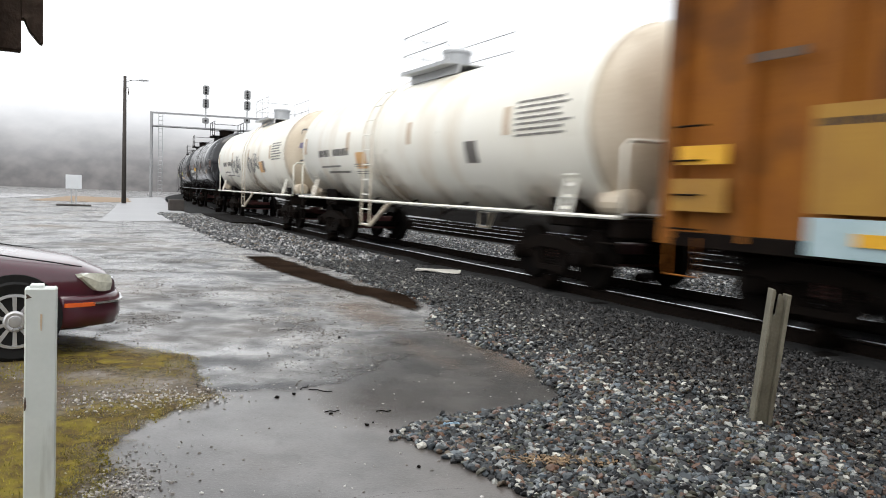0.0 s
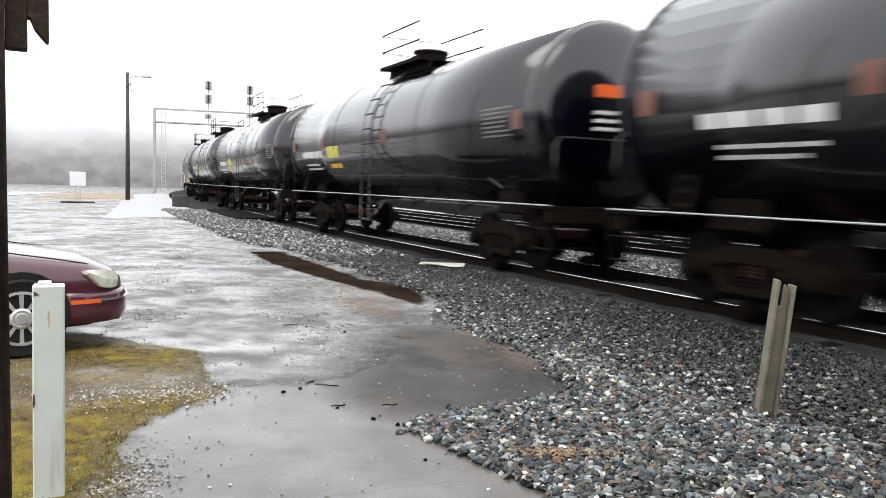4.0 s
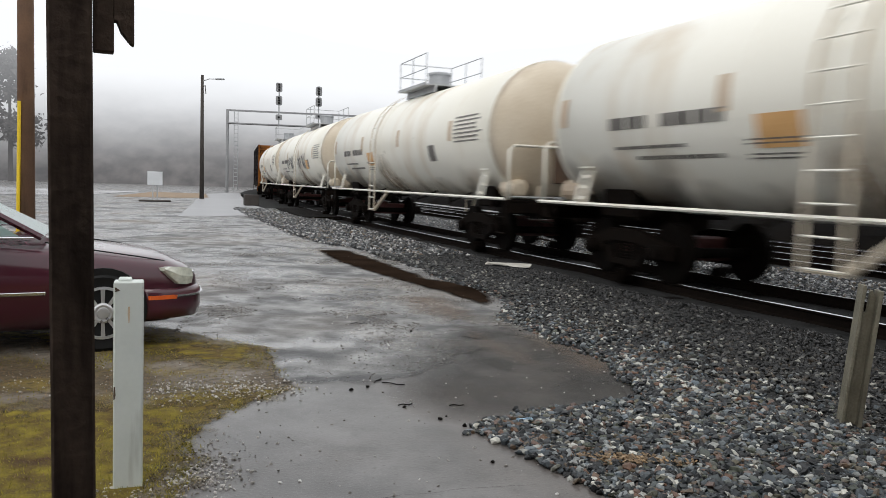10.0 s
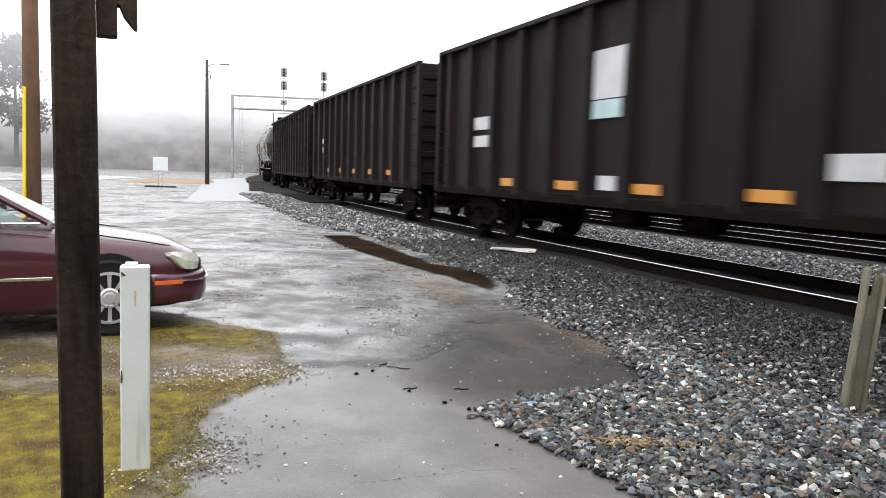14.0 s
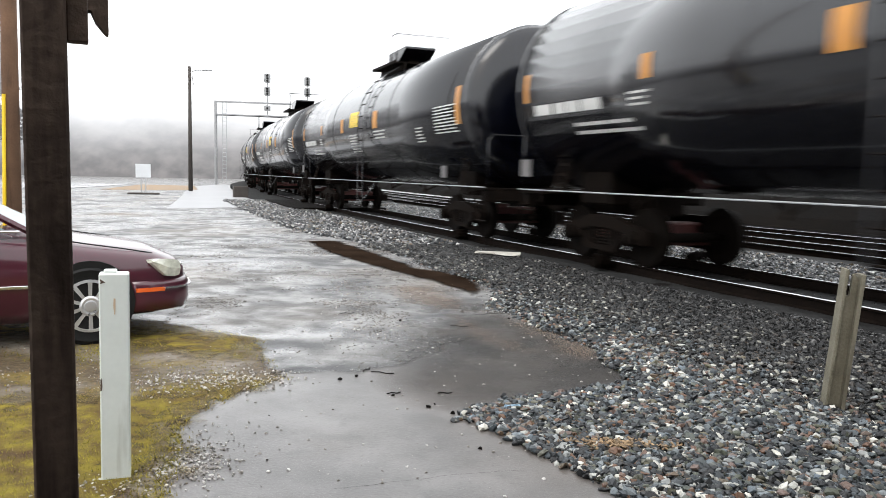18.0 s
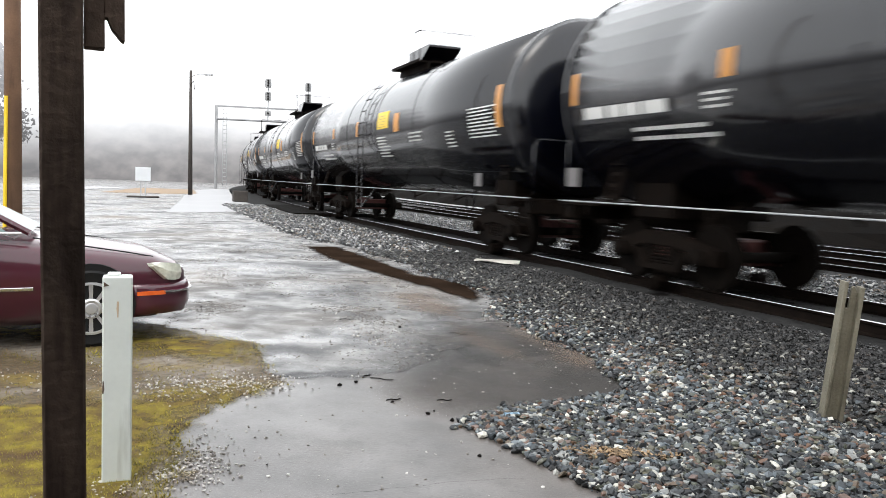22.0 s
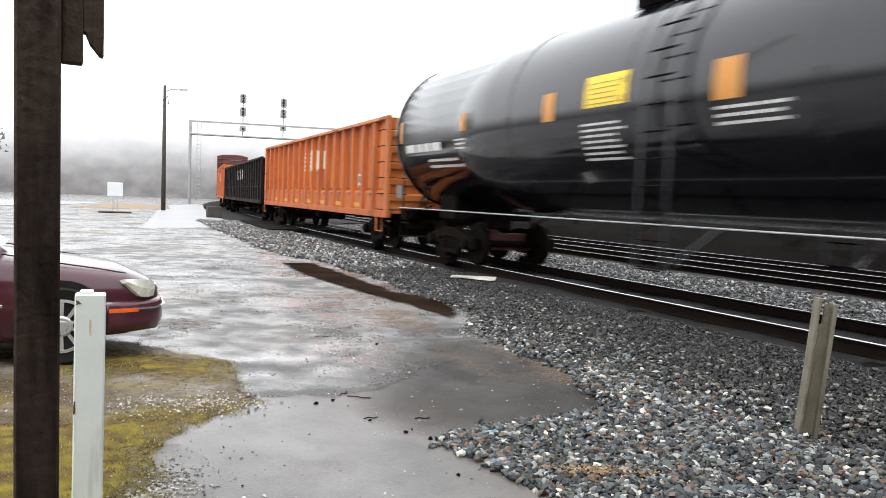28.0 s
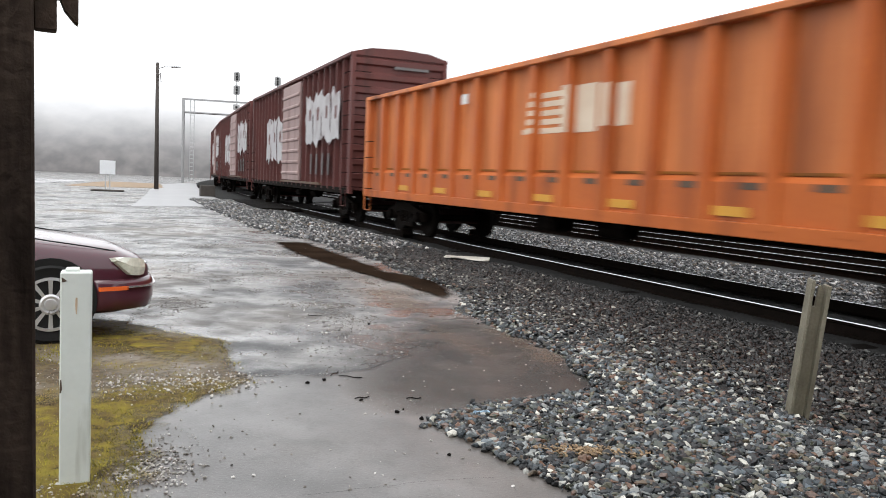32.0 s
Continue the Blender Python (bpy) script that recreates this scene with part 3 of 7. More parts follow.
# ---- the line of the track ----
HEADING, LATERAL, TURN = 28.055, 8.671, 0.11487   # degrees left of +y at the camera's foot, metres aside, degrees of right bend a metre
BEND_FROM, BEND_TO = -20.0, 230.0
U = Vector((-math.sin(radians(25.2)), math.cos(radians(25.2)), 0))
N = Vector((U.y, -U.x, 0))
RAIL_TOP = 0.09


def track(s, off=0.0):
    """Place and heading (degrees left of +y) on the bending track, s metres on from the camera; off: metres to the right of its middle."""
    radius = 1 / radians(TURN)
    q = min(max(s, BEND_FROM), BEND_TO)
    h0 = radians(HEADING)
    h = h0 - q / radius
    n = Vector((math.cos(h), math.sin(h), 0))
    p = Vector((math.cos(h0), math.sin(h0), 0)) * (LATERAL + radius) - n * (radius - off)
    return p + Vector((-math.sin(h), math.cos(h), 0)) * (s - q), math.degrees(h)


def lot(a, l, z=0.0):
    """A place by metres along the near track and metres to the side, its middle being at 8.2."""
    p = track(a, l - 8.2)[0]
    return Vector((p.x, p.y, z))


def yard(a, l, z=0.0):
    """A place by straight metres along the yard and across it."""
    p = U * a + N * l
    return Vector((p.x, p.y, z))


# ---- ground ----
def ground_sheet():
    aa = [-1500, -700, -60, -10, 0, 10, 20, 30, 38, 42, 60, 200, 1500]
    ll = [-1500, -60, -10, 0, 4.5, 5.0, 21, 21.7, 60, 1500]
    bm = bmesh.new()
    g = [[bm.verts.new(yard(a, l, -0.26 if (4.8 < l < 21.2 and a < 40) else 0.0)) for l in ll] for a in aa]
    for i in range(len(aa) - 1):
        for j in range(len(ll) - 1):
            bm.faces.new((g[i][j], g[i][j + 1], g[i + 1][j + 1], g[i + 1][j]))
    single("ground", bm, ASPHALT, "old wet asphalt yard with shallow puddles and silt", "ground", kind="structure")


def layer(name, outline, z, material, label, category, cell=0.08, kind="structure"):
    """A thin layer on the ground; each corner of its grid keeps the distance to the rim."""
    pts = np.array(outline)
    gx = np.arange(pts[:, 0].min() - 0.3, pts[:, 0].max() + 0.3 + cell, cell)
    gy = np.arange(pts[:, 1].min() - 0.3, pts[:, 1].max() + 0.3 + cell, cell)
    X, Y = np.meshgrid(gx, gy)
    P = np.stack([X.ravel(), Y.ravel()], 1)
    dist, odd = np.full(len(P), 1e9), np.zeros(len(P), dtype=bool)
    for p, q in zip(pts, np.roll(pts, -1, 0)):
        e = q - p
        t = np.clip(((P - p) @ e) / (e @ e), 0, 1)
        dist = np.minimum(dist, np.linalg.norm(P - p - t[:, None] * e, axis=1))
        cross = (p[1] > P[:, 1]) != (q[1] > P[:, 1])
        if e[1]:
            odd ^= cross & (P[:, 0] < p[0] + (P[:, 1] - p[1]) / e[1] * e[0])
    inward = np.where(odd, dist, -dist)
    w = len(gx)
    i = (np.arange(len(gy) - 1)[:, None] * w + np.arange(w - 1)[None]).ravel()
    quads = np.stack([i, i + 1, i + w + 1, i + w], 1)
    quads = quads[inward[quads].max(1) > -0.3]
    used, back = np.unique(quads, return_inverse=True)
    me = raw_mesh(name, np.concatenate([P[used], np.full((len(used), 1), z)], 1), back.reshape(-1, 4), material)
    me.attributes.new("inward", 'FLOAT', 'POINT').data.foreach_set("value", inward[used].astype(np.float32))
    return tagged(new(name, me), label, category, kind=kind)


def patch(name, outline, z, material, label, category, kind="structure", fill=0.0, bulge=0.0):
    """A flat piece of ground with an uneven edge."""
    bm = bmesh.new()
    pts = []
    for i, p in enumerate(outline):
        q = outline[(i + 1) % len(outline)]
        steps = max(1, int(math.hypot(q[0] - p[0], q[1] - p[1]) / 0.12)) if fill else 1
        for k in range(steps):
            x, y = p[0] + (q[0] - p[0]) * k / steps, p[1] + (q[1] - p[1]) * k / steps
            pts.append((x + fill * bumpy(x, y, 3.1), y + fill * bumpy(y + 9, x, 3.1), z))
    f = bm.faces.new([bm.verts.new(p) for p in pts])
    bmesh.ops.triangulate(bm, faces=[f])
    return single(name, bm, material, label, category, kind=kind)


def edge_line(a):
    """Where the stones end against the asphalt, beside the track."""
    return 3.28 + 0.036 * min(max(a, 0), 12) + 0.62 * max(0.0, min(1.0, (a - 7.6) / 1.2, (18.5 - a) / 2.5)) + 0.16 * bumpy(a, 0, 0.5) + 0.1 * bumpy(a, 5, 2.2)


def ballast_height(a, l):
    """The top of the stone bed."""
    rim = edge_line(a)
    if l < rim + 0.3:
        z = -0.1 + 0.13 * max(0, min(1, (l - rim + 0.35) / 0.5))
    elif l < 6.7:
        z = 0.03 - 0.07 * (l - 3.9) / 2.8
    elif l < 9.7:
        z = -0.075
    elif l < 12.2:
        z = -0.03
    else:
        z = -0.06
    return z + 0.025 * bumpy(a, l, 0.9) + 0.012 * bumpy(a, l, 4.0)


def ballast_bed():
    aa = [-700, -200, -60, -20] + [-10 + 0.5 * i for i in range(97)] + [39, 40, 41.5]
    ll = [3.15 + 0.25 * i for i in range(74)]
    bm = bmesh.new()
    g = [[bm.verts.new(lot(a, l + (0.12 * bumpy(a, 0, 0.8) if l < 3.3 else 0), ballast_height(a, l) - (0.03 if a > 40 else 0))) for l in ll] for a in aa]
    for i in range(len(aa) - 1):
        for j in range(len(ll) - 1):
            bm.faces.new((g[i][j], g[i][j + 1], g[i + 1][j + 1], g[i + 1][j]))
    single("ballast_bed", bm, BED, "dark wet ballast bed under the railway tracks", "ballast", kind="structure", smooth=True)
    bm = bmesh.new()
    far = []
    for i in range(60):
        s = 41.0 + i * 6
        far.append([bm.verts.new(track(s, o)[0] + Vector((0, 0, 0.006 if 0 < j < 4 else -0.02))) for j, o in enumerate((-3.2, -2.8, 2.5, 9.5, 10.5))])
    for a, b in zip(far, far[1:]):
        for k in range(4):
            bm.faces.new((a[k], a[k + 1], b[k + 1], b[k]))
    single("far_ballast", bm, BED, "ballast bed of the bending track beyond the crossing", "ballast", kind="structure")


ICO = None


def stones(name, spots, sizes, material, label, flat=0.65):
    """Many small broken stones, each with its own size and turn, as one heap."""
    global ICO
    if ICO is None:
        bm = bmesh.new()
        bmesh.ops.create_icosphere(bm, subdivisions=1, radius=1.0)
        ICO = (np.array([v.co[:] for v in bm.verts]), np.array([[v.index for v in f.verts] for f in bm.faces]))
        bm.free()
    v0, f0 = ICO
    rs = np.random.RandomState(len(spots))
    n = len(spots)
    jit = v0[None] * (1 + rs.uniform(-0.3, 0.4, (n, len(v0), 1)))
    for depth in (0.5, 0.58, 0.66, 0.7):
        d = rs.normal(size=(n, 1, 3))
        d /= np.linalg.norm(d, axis=2, keepdims=True)
        over = np.maximum(0, (jit * d).sum(2, keepdims=True) - depth)
        jit = jit - over * d
    jit = jit * np.stack([rs.uniform(0.7, 1.3, n), rs.uniform(0.7, 1.2, n), rs.uniform(flat - 0.2, flat + 0.25, n)], 1)[:, None]
    ang, tilt = rs.uniform(0, 6.28, n), rs.uniform(-0.7, 0.7, n)
    c, s, ct, st = np.cos(ang), np.sin(ang), np.cos(tilt), np.sin(tilt)
    x, y, z = jit[..., 0], jit[..., 1] * ct[:, None] - jit[..., 2] * st[:, None], jit[..., 1] * st[:, None] + jit[..., 2] * ct[:, None]
    x, y = x * c[:, None] - y * s[:, None], x * s[:, None] + y * c[:, None]
    p = np.stack([x, y, z], 2) * np.asarray(sizes)[:, None, None] + np.asarray(spots)[:, None]
    f = (f0[None] + (np.arange(n) * len(v0))[:, None, None]).reshape(-1, 3)
    ob = new(name, raw_mesh(name, p.reshape(-1, 3), f, material))
    return tagged(ob, label, "gravel", kind="stuff")


SPILL = [(0.95, 3.2), (0.62, 3.52), (0.47, 3.75), (0.23, 4.12), (-0.02, 4.42), (-0.17, 4.54), (-0.03, 4.75), (0.27, 5.0), (0.65, 5.13), (1.06, 5.5), (0.94, 6.3), (0.98, 6.99),
         (2.2, 7.2), (4.2, 6.0), (4.2, 2.0), (1.6, 1.4)]


def inside(x, y, poly):
    odd = False
    for (x0, y0), (x1, y1) in zip(poly, poly[1:] + poly[:1]):
        if (y0 > y) != (y1 > y) and x < x0 + (y - y0) / (y1 - y0) * (x1 - x0):
            odd = not odd
    return odd


def oily_shade(p):
    """0 far from the rail to 1 beside it: oil on the stones plus the train's painted shade."""
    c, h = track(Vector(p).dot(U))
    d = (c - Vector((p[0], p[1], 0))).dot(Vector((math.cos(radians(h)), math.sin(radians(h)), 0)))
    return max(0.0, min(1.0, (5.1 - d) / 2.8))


def all_stones():
    rs = random.Random(5)
    spots, sizes = [], []

    def add(a, l, size, lift=0.0):
        p = lot(a, l)
        z = ballast_height(a, l) if l > 3.3 else 0.0
        spots.append((p.x, p.y, z + lift + size * rs.uniform(-0.1, 0.55)))
        sizes.append(size)
    for _ in range(52000):
        a, l = rs.uniform(1.0, 15), rs.uniform(3.3, 6.75)
        if l > edge_line(a) + rs.gauss(0, 0.05):
            add(a, l, rs.choice((0.013, 0.017, 0.022, 0.026, 0.032)))
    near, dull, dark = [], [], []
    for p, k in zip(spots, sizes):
        o = oily_shade(p) + rs.gauss(0, 0.14)
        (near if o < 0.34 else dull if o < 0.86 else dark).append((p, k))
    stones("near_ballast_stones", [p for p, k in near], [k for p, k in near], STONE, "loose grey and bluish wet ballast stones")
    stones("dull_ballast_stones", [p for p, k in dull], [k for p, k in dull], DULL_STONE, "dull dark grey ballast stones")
    stones("oily_ballast_stones", [p for p, k in dark], [k for p, k in dark], OILY_SHADED_STONE, "ballast stones beside the rail, dark from oil and painted train shade")
    spots, sizes = [], []
    for _ in range(110000):
        x, y = rs.uniform(-0.3, 4.3), rs.uniform(2.6, 7.2)
        p = Vector((x, y, 0))
        l = p.dot(N)
        if inside(x + rs.gauss(0, 0.03), y + rs.gauss(0, 0.03), SPILL) and l < 4.1:
            size = rs.choice((0.01, 0.013, 0.017, 0.021, 0.026, 0.031))
            deep = min(1.0, max(0.0, min(l - 1.6, 1.0)))
            spots.append((x, y, 0.035 * deep * rs.random() + size * rs.uniform(0.1, 0.6)))
            sizes.append(size)
    shade = [oily_shade(p) + rs.gauss(0, 0.14) > 0.34 for p in spots]
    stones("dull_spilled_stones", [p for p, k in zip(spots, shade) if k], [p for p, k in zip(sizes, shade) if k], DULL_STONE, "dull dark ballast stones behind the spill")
    spots, sizes = [p for p, k in zip(spots, shade) if not k], [p for p, k in zip(sizes, shade) if not k]
    stones("spilled_ballast_stones", spots, sizes, STONE, "ballast stones spilled thinly over the asphalt edge")
    spots, sizes = [], []
    for _ in range(13000):
        a, l = rs.uniform(15, 40), rs.uniform(3.3, 6.75)
        if l > edge_line(a) + rs.gauss(0, 0.06):
            add(a, l, rs.choice((0.025, 0.03, 0.04, 0.05)))
    for _ in range(14000):
        add(rs.uniform(2, 38), rs.uniform(9.7, 12.3), rs.choice((0.025, 0.03, 0.04)))
    crib = len(spots)
    for _ in range(7000):
        add(rs.uniform(1, 32), rs.uniform(7.55, 8.85), rs.choice((0.02, 0.025, 0.03)), -0.03)
    stones("crib_ballast_stones", spots[crib:], sizes[crib:], OILY_SHADED_STONE, "black oiled ballast stones between the rails, train shade painted in")
    spots, sizes = spots[:crib], sizes[:crib]
    stones("far_ballast_stones", spots, sizes, FAR_STONE, "grey ballast stones between and beside the tracks")
    spots, sizes = [], []
    for _ in range(150):
        k = rs.random() ** 1.5
        x, y = -1.62 + 0.5 * k * rs.random(), rs.gauss(3.75, 0.25)
        spots.append((x, y, 0.006)), sizes.append(rs.choice((0.004, 0.006, 0.01)))
    for _ in range(420):
        t = rs.random()
        x, y = -1.43 - 0.9 * t + rs.gauss(0, 0.12), 5.24 - 0.2 * t + rs.gauss(0, 0.16)
        spots.append((x, y, 0.012)), sizes.append(rs.choice((0.006, 0.009, 0.013)))
    for _ in range(620):
        x, y = rs.uniform(-2.0, 1.0), rs.uniform(3.0, 9.5)
        spots.append((x, y, 0.003)), sizes.append(rs.choice((0.003, 0.004, 0.006, 0.009, 0.012)))
    for _ in range(560):
        x = rs.uniform(-4.5, -1.5)
        y = 5.1 + 0.25 * (x + 1.5) * 0.3 + rs.gauss(0, 0.14) + (rs.gauss(0.3, 0.3) if rs.random() < 0.3 else 0)
        spots.append((x, y, 0.012)), sizes.append(rs.choice((0.004, 0.006, 0.009)))
    for _ in range(300):
        x, y = rs.gauss(-1.44, 0.12), rs.gauss(3.6, 0.13)
        spots.append((x, y, 0.006)), sizes.append(rs.choice((0.004, 0.006, 0.008, 0.011)))
    for _ in range(80):
        spots.append((rs.gauss(-1.75, 0.12), rs.gauss(3.32, 0.08), 0.01)), sizes.append(rs.choice((0.006, 0.009, 0.012)))
    stones("scattered_grit", spots, sizes, PALE_STONE, "pale grit and pebbles scattered over the wet asphalt")
    spots = [(rs.gauss(-1.52, 0.14), rs.gauss(3.65, 0.2), 0.006) for _ in range(230)]
    sizes = [rs.choice((0.004, 0.006, 0.008, 0.01)) for _ in spots]
    while len(spots) < 8000:
        x, y = rs.uniform(-5.0, 0.3), rs.gauss(8.6, 1.3)
        if bumpy(x * 0.7, y, 1.5) + 0.5 * bumpy(x, y, 5.0) > rs.uniform(0.0, 0.5):
            spots.append((x, y, 0.002)), sizes.append(rs.choice((0.004, 0.006, 0.008, 0.011)))
    while len(spots) < 12500:
        x, y = rs.uniform(-8, -1), rs.uniform(9.5, 16)
        if bumpy(x, y, 1.1) > rs.uniform(0.05, 0.5):
            spots.append((x, y, 0.002)), sizes.append(rs.choice((0.005, 0.008, 0.012)))
    stones("washed_litter", spots, sizes, DEBRIS, "clumps of washed grit, bark and leaf litter on the yard", 0.3)
    spots = [(rs.gauss(0.74, 0.13), rs.gauss(4.06, 0.035) + 0.02, rs.uniform(0.035, 0.06)) for _ in range(420)]
    stones("dead_leaves", spots, [rs.choice((0.006, 0.01, 0.014)) for _ in spots], STRAW, "rusty brown dead leaves caught among the stones", 0.3)


GRASS = [(-1.3, 2.9), (-1.6, 3.82), (-1.75, 4.17), (-1.72, 4.34), (-1.66, 4.77), (-1.43, 5.24), (-1.76, 5.87), (-2.03, 6.58), (-2.64, 6.83), (-3.11, 7.16),
         (-5, 7.6), (-9, 7.0), (-9, 1.0), (-1.2, 1.0)]


def verge():
    ob = layer("grass_verge", GRASS, 0.008, MUD, "muddy verge with moss and dead grass", "grass")
    layer("moss_mat", [(-1.2, 2.4), (-1.55, 3.82), (-1.7, 4.25), (-1.6, 4.8), (-1.38, 5.24), (-1.75, 5.25), (-2.2, 4.85), (-3.0, 4.6), (-5.0, 4.5), (-5.0, 2.2)], 0.012, MOSS_MAT, "yellow-green moss on the verge rim", "moss", cell=0.06)
    layer("moss_mat", [(-1.75, 5.75), (-2.0, 6.6), (-2.7, 6.8), (-4.8, 6.9), (-4.8, 6.2), (-3.0, 6.0), (-2.3, 5.7)], 0.012, MOSS_MAT, "patchy moss below the parked car", "moss", cell=0.06)
    rs = random.Random(8)
    cushions = []
    for name, material, count, label in (("moss_tufts", MOSS, 26000, "yellow-green moss and short wet grass"), ("dead_grass", STRAW, 7000, "flattened brown dead grass and leaf litter")):
        verts, faces = [], []
        while len(faces) < count:
            x, y = rs.uniform(-4.8, -1.2), rs.uniform(2.6, 7.2)
            if not inside(x + rs.gauss(0, 0.03), y, GRASS):
                continue
            rim = min(math.hypot(x - p[0] - (q[0] - p[0]) * k / 3, y - p[1] - (q[1] - p[1]) * k / 3) for p, q in zip(GRASS[:9], GRASS[1:10]) for k in range(3))
            lush = 0.1 + 0.8 * bumpy(x, y, 1.3) + (0.5 if y < 4.3 else 0) + (0.55 if y - 4.2 < -0.55 * (x + 1.5) and rim < 0.5 and y < 5.3 else 0) - (0.3 if 4.4 < y < 5.4 and rim > .5 else 0)
            if (material is MOSS) != (rs.random() < lush):
                continue
            h, w, d = rs.uniform(0.008, 0.022), rs.uniform(0.0015, 0.004), rs.uniform(0, 6.28)
            if material is MOSS and rs.random() < 0.5:
                cushions.append((x, y, 0.006))
            lean = rs.uniform(0.2, 1.6) * h
            k = len(verts)
            verts += [(x - w * math.sin(d), y + w * math.cos(d), 0.006), (x + w * math.sin(d), y - w * math.cos(d), 0.006), (x + lean * math.cos(d), y + lean * math.sin(d), 0.006 + h)]
            faces.append((k, k + 1, k + 2))
        tagged(new(name, raw_mesh(name, verts, faces, material)), label, "grass", kind="stuff")
    stones("moss_cushions", cushions, [rs.choice((0.003, 0.004, 0.006, 0.009)) for _ in cushions], MOSS, "low cushions of yellow-green moss", 0.35)


ground_sheet()
ballast_bed()
all_stones()
verge()
layer("asphalt_patch", [(-3.0, 0.5), (-3.0, 5.2), (-1.49, 5.47), (-1.16, 5.62), (-0.88, 5.76), (-0.6, 6.3), (-0.3, 7.0), (0.3, 7.3), (1.3, 6.9), (1.6, 5), (3, 3), (3, 0.5)], 0.002, SMOOTH_ASPHALT, "smoother newer wet asphalt", "pavement", cell=0.12)
layer("puddle", [(-4.05, 16.4), (-3.4, 16.5), (-2.9, 15.6), (-1.95, 13.75), (-1.15, 12.0), (-0.65, 11.65), (-0.2, 10.9), (-0.1, 9.9), (-0.2, 9.5), (-0.62, 10.15), (-1.2, 11.1), (-1.85, 12.0), (-2.65, 13.3), (-3.4, 14.7)], 0.008, PUDDLE,
      "long dark puddle along the ballast edge", "puddle")
patch("concrete_road", [(-12.4, 28.4), (-11.2, 29.7), (-9.5, 33.5), (-13.4, 41.0), (-19.3, 56.0), (-26.5, 76.0), (-30.0, 84.0), (-28.2, 71.0), (-21.6, 52.5), (-17.9, 43.0)], 0.006, CONCRETE, "pale wet concrete road running to the crossing", "road", fill=0.15)
patch("lot_far_edge", [(-27.5, 52), (-23.5, 54), (-22.5, 57), (-28.5, 71.5), (-34, 72)], 0.012, STRAW, "brown dead grass strip behind the yard", "grass", fill=0.2)
patch("far_road", [(-120, 62), (-60, 48), (-33, 47), (-30, 52), (-35, 72), (-60, 74)], 0.02, WET_ROAD, "pale wet road at the foot of the hill", "road", fill=0.1)
for crack in ([(-1.49, 5.52), (-1.28, 5.62), (-1.09, 5.73), (-0.88, 5.9), (-0.67, 6.05), (-0.3, 6.1)], [(-0.38, 7.95), (-0.2, 7.5), (-0.02, 7.14), (0.25, 6.44)], [(-0.69, 3.39), (-0.34, 3.55), (0.04, 3.7), (0.25, 3.76)]):
    bm = bmesh.new()
    fine = []
    for p, q in zip(crack, crack[1:]):
        for k in range(6):
            x, y = p[0] + (q[0] - p[0]) * k / 6, p[1] + (q[1] - p[1]) * k / 6
            fine.append((x + 0.02 * bumpy(x, y, 9), y + 0.03 * bumpy(y, x, 9)))
    for (x0, y0), (x1, y1) in zip(fine, fine[1:]):
        w = 0.0008 + 0.006 * max(0.0, bumpy(x0, y0, 7))
        bm.faces.new([bm.verts.new(p) for p in ((x0, y0 - w, 0.004), (x1, y1 - w, 0.004), (x1, y1 + w, 0.004), (x0, y0 + w, 0.004))])
    single("pavement_crack", bm, TIE, "dark open crack in the asphalt", "crack", kind="structure")


def hills():
    bm = bmesh.new()
    rows = []
    for j in range(10):
        row = []
        for i in range(121):
            # The unseen half behind the camera is added to dim low sky light.
            az = radians(-180 + 360 * (i % 120) / 120)
            w = i % 120
            d = 150 + 12 * j + 10 * bumpy(w * 0.2, j * 0.2)
            h = 46 * (1 - (1 - j / 9) ** 1.6) * (1 + 0.25 * bumpy(w * 0.13, 2)) + (1.6 * bumpy(w * 1.7, j * 1.3) if j else -1)
            row.append(bm.verts.new((-math.sin(az) * d * -1, math.cos(az) * d, h)))
        rows.append(row)
    for a, b in zip(rows, rows[1:]):
        for p in range(120):
            bm.faces.new((a[p], a[p + 1], b[p + 1], b[p]))
    single("backdrop_hills", bm, MIST_GLOW, "wooded hillside, low bright mist painted on as a glow", "hill", kind="structure", smooth=True)


hills()


def bank():
    """A low near-black bank along the far side of the tracks, added to hide bright ground under the cars."""
    bm = bmesh.new()
    rows = []
    for i in range(90):
        s = -40 + 3 * i
        rows.append([bm.verts.new(track(s, o)[0] + Vector((0, 0, max(-0.02, z + 0.35 * bumpy(s * 0.5, o) * (z > 0.1))))) for o, z in ((11.6, -0.02), (12.3, 0.35), (13.6, 0.9), (16, 1.5), (24, 1.9), (30, -0.02))])
    for a, b in zip(rows, rows[1:]):
        for k in range(5):
            bm.faces.new((a[k], a[k + 1], b[k + 1], b[k]))
    single("earth_bank", bm, BANK, "added low near-black bank beyond the tracks", "bank", kind="structure")


def sky_blockers():
    """A plain wall and roof at the camera's back, out of view, added to block sky light."""
    def slab(section):
        return loft(bmesh.new(), [[(*lot(a, l)[:2], z) for l, z in section] for a in (-24.0, -16.0, -8.0, 0.6)])
    single("wall_behind", slab([(-2.8, -0.02), (-2.5, -0.02), (-2.5, 4.6), (-2.8, 4.6)]), OLDWOOD, "unseen plain dark wooden wall, added to block sky light", "wall", kind="structure")
    bm = slab([(-2.496, 3.4), (3.4, 2.6), (3.4, 2.72), (-2.496, 3.52)])
    single("porch_roof", bm, OLDWOOD, "unseen dark plank roof overhead, added to block sky light", "roof", kind="structure")


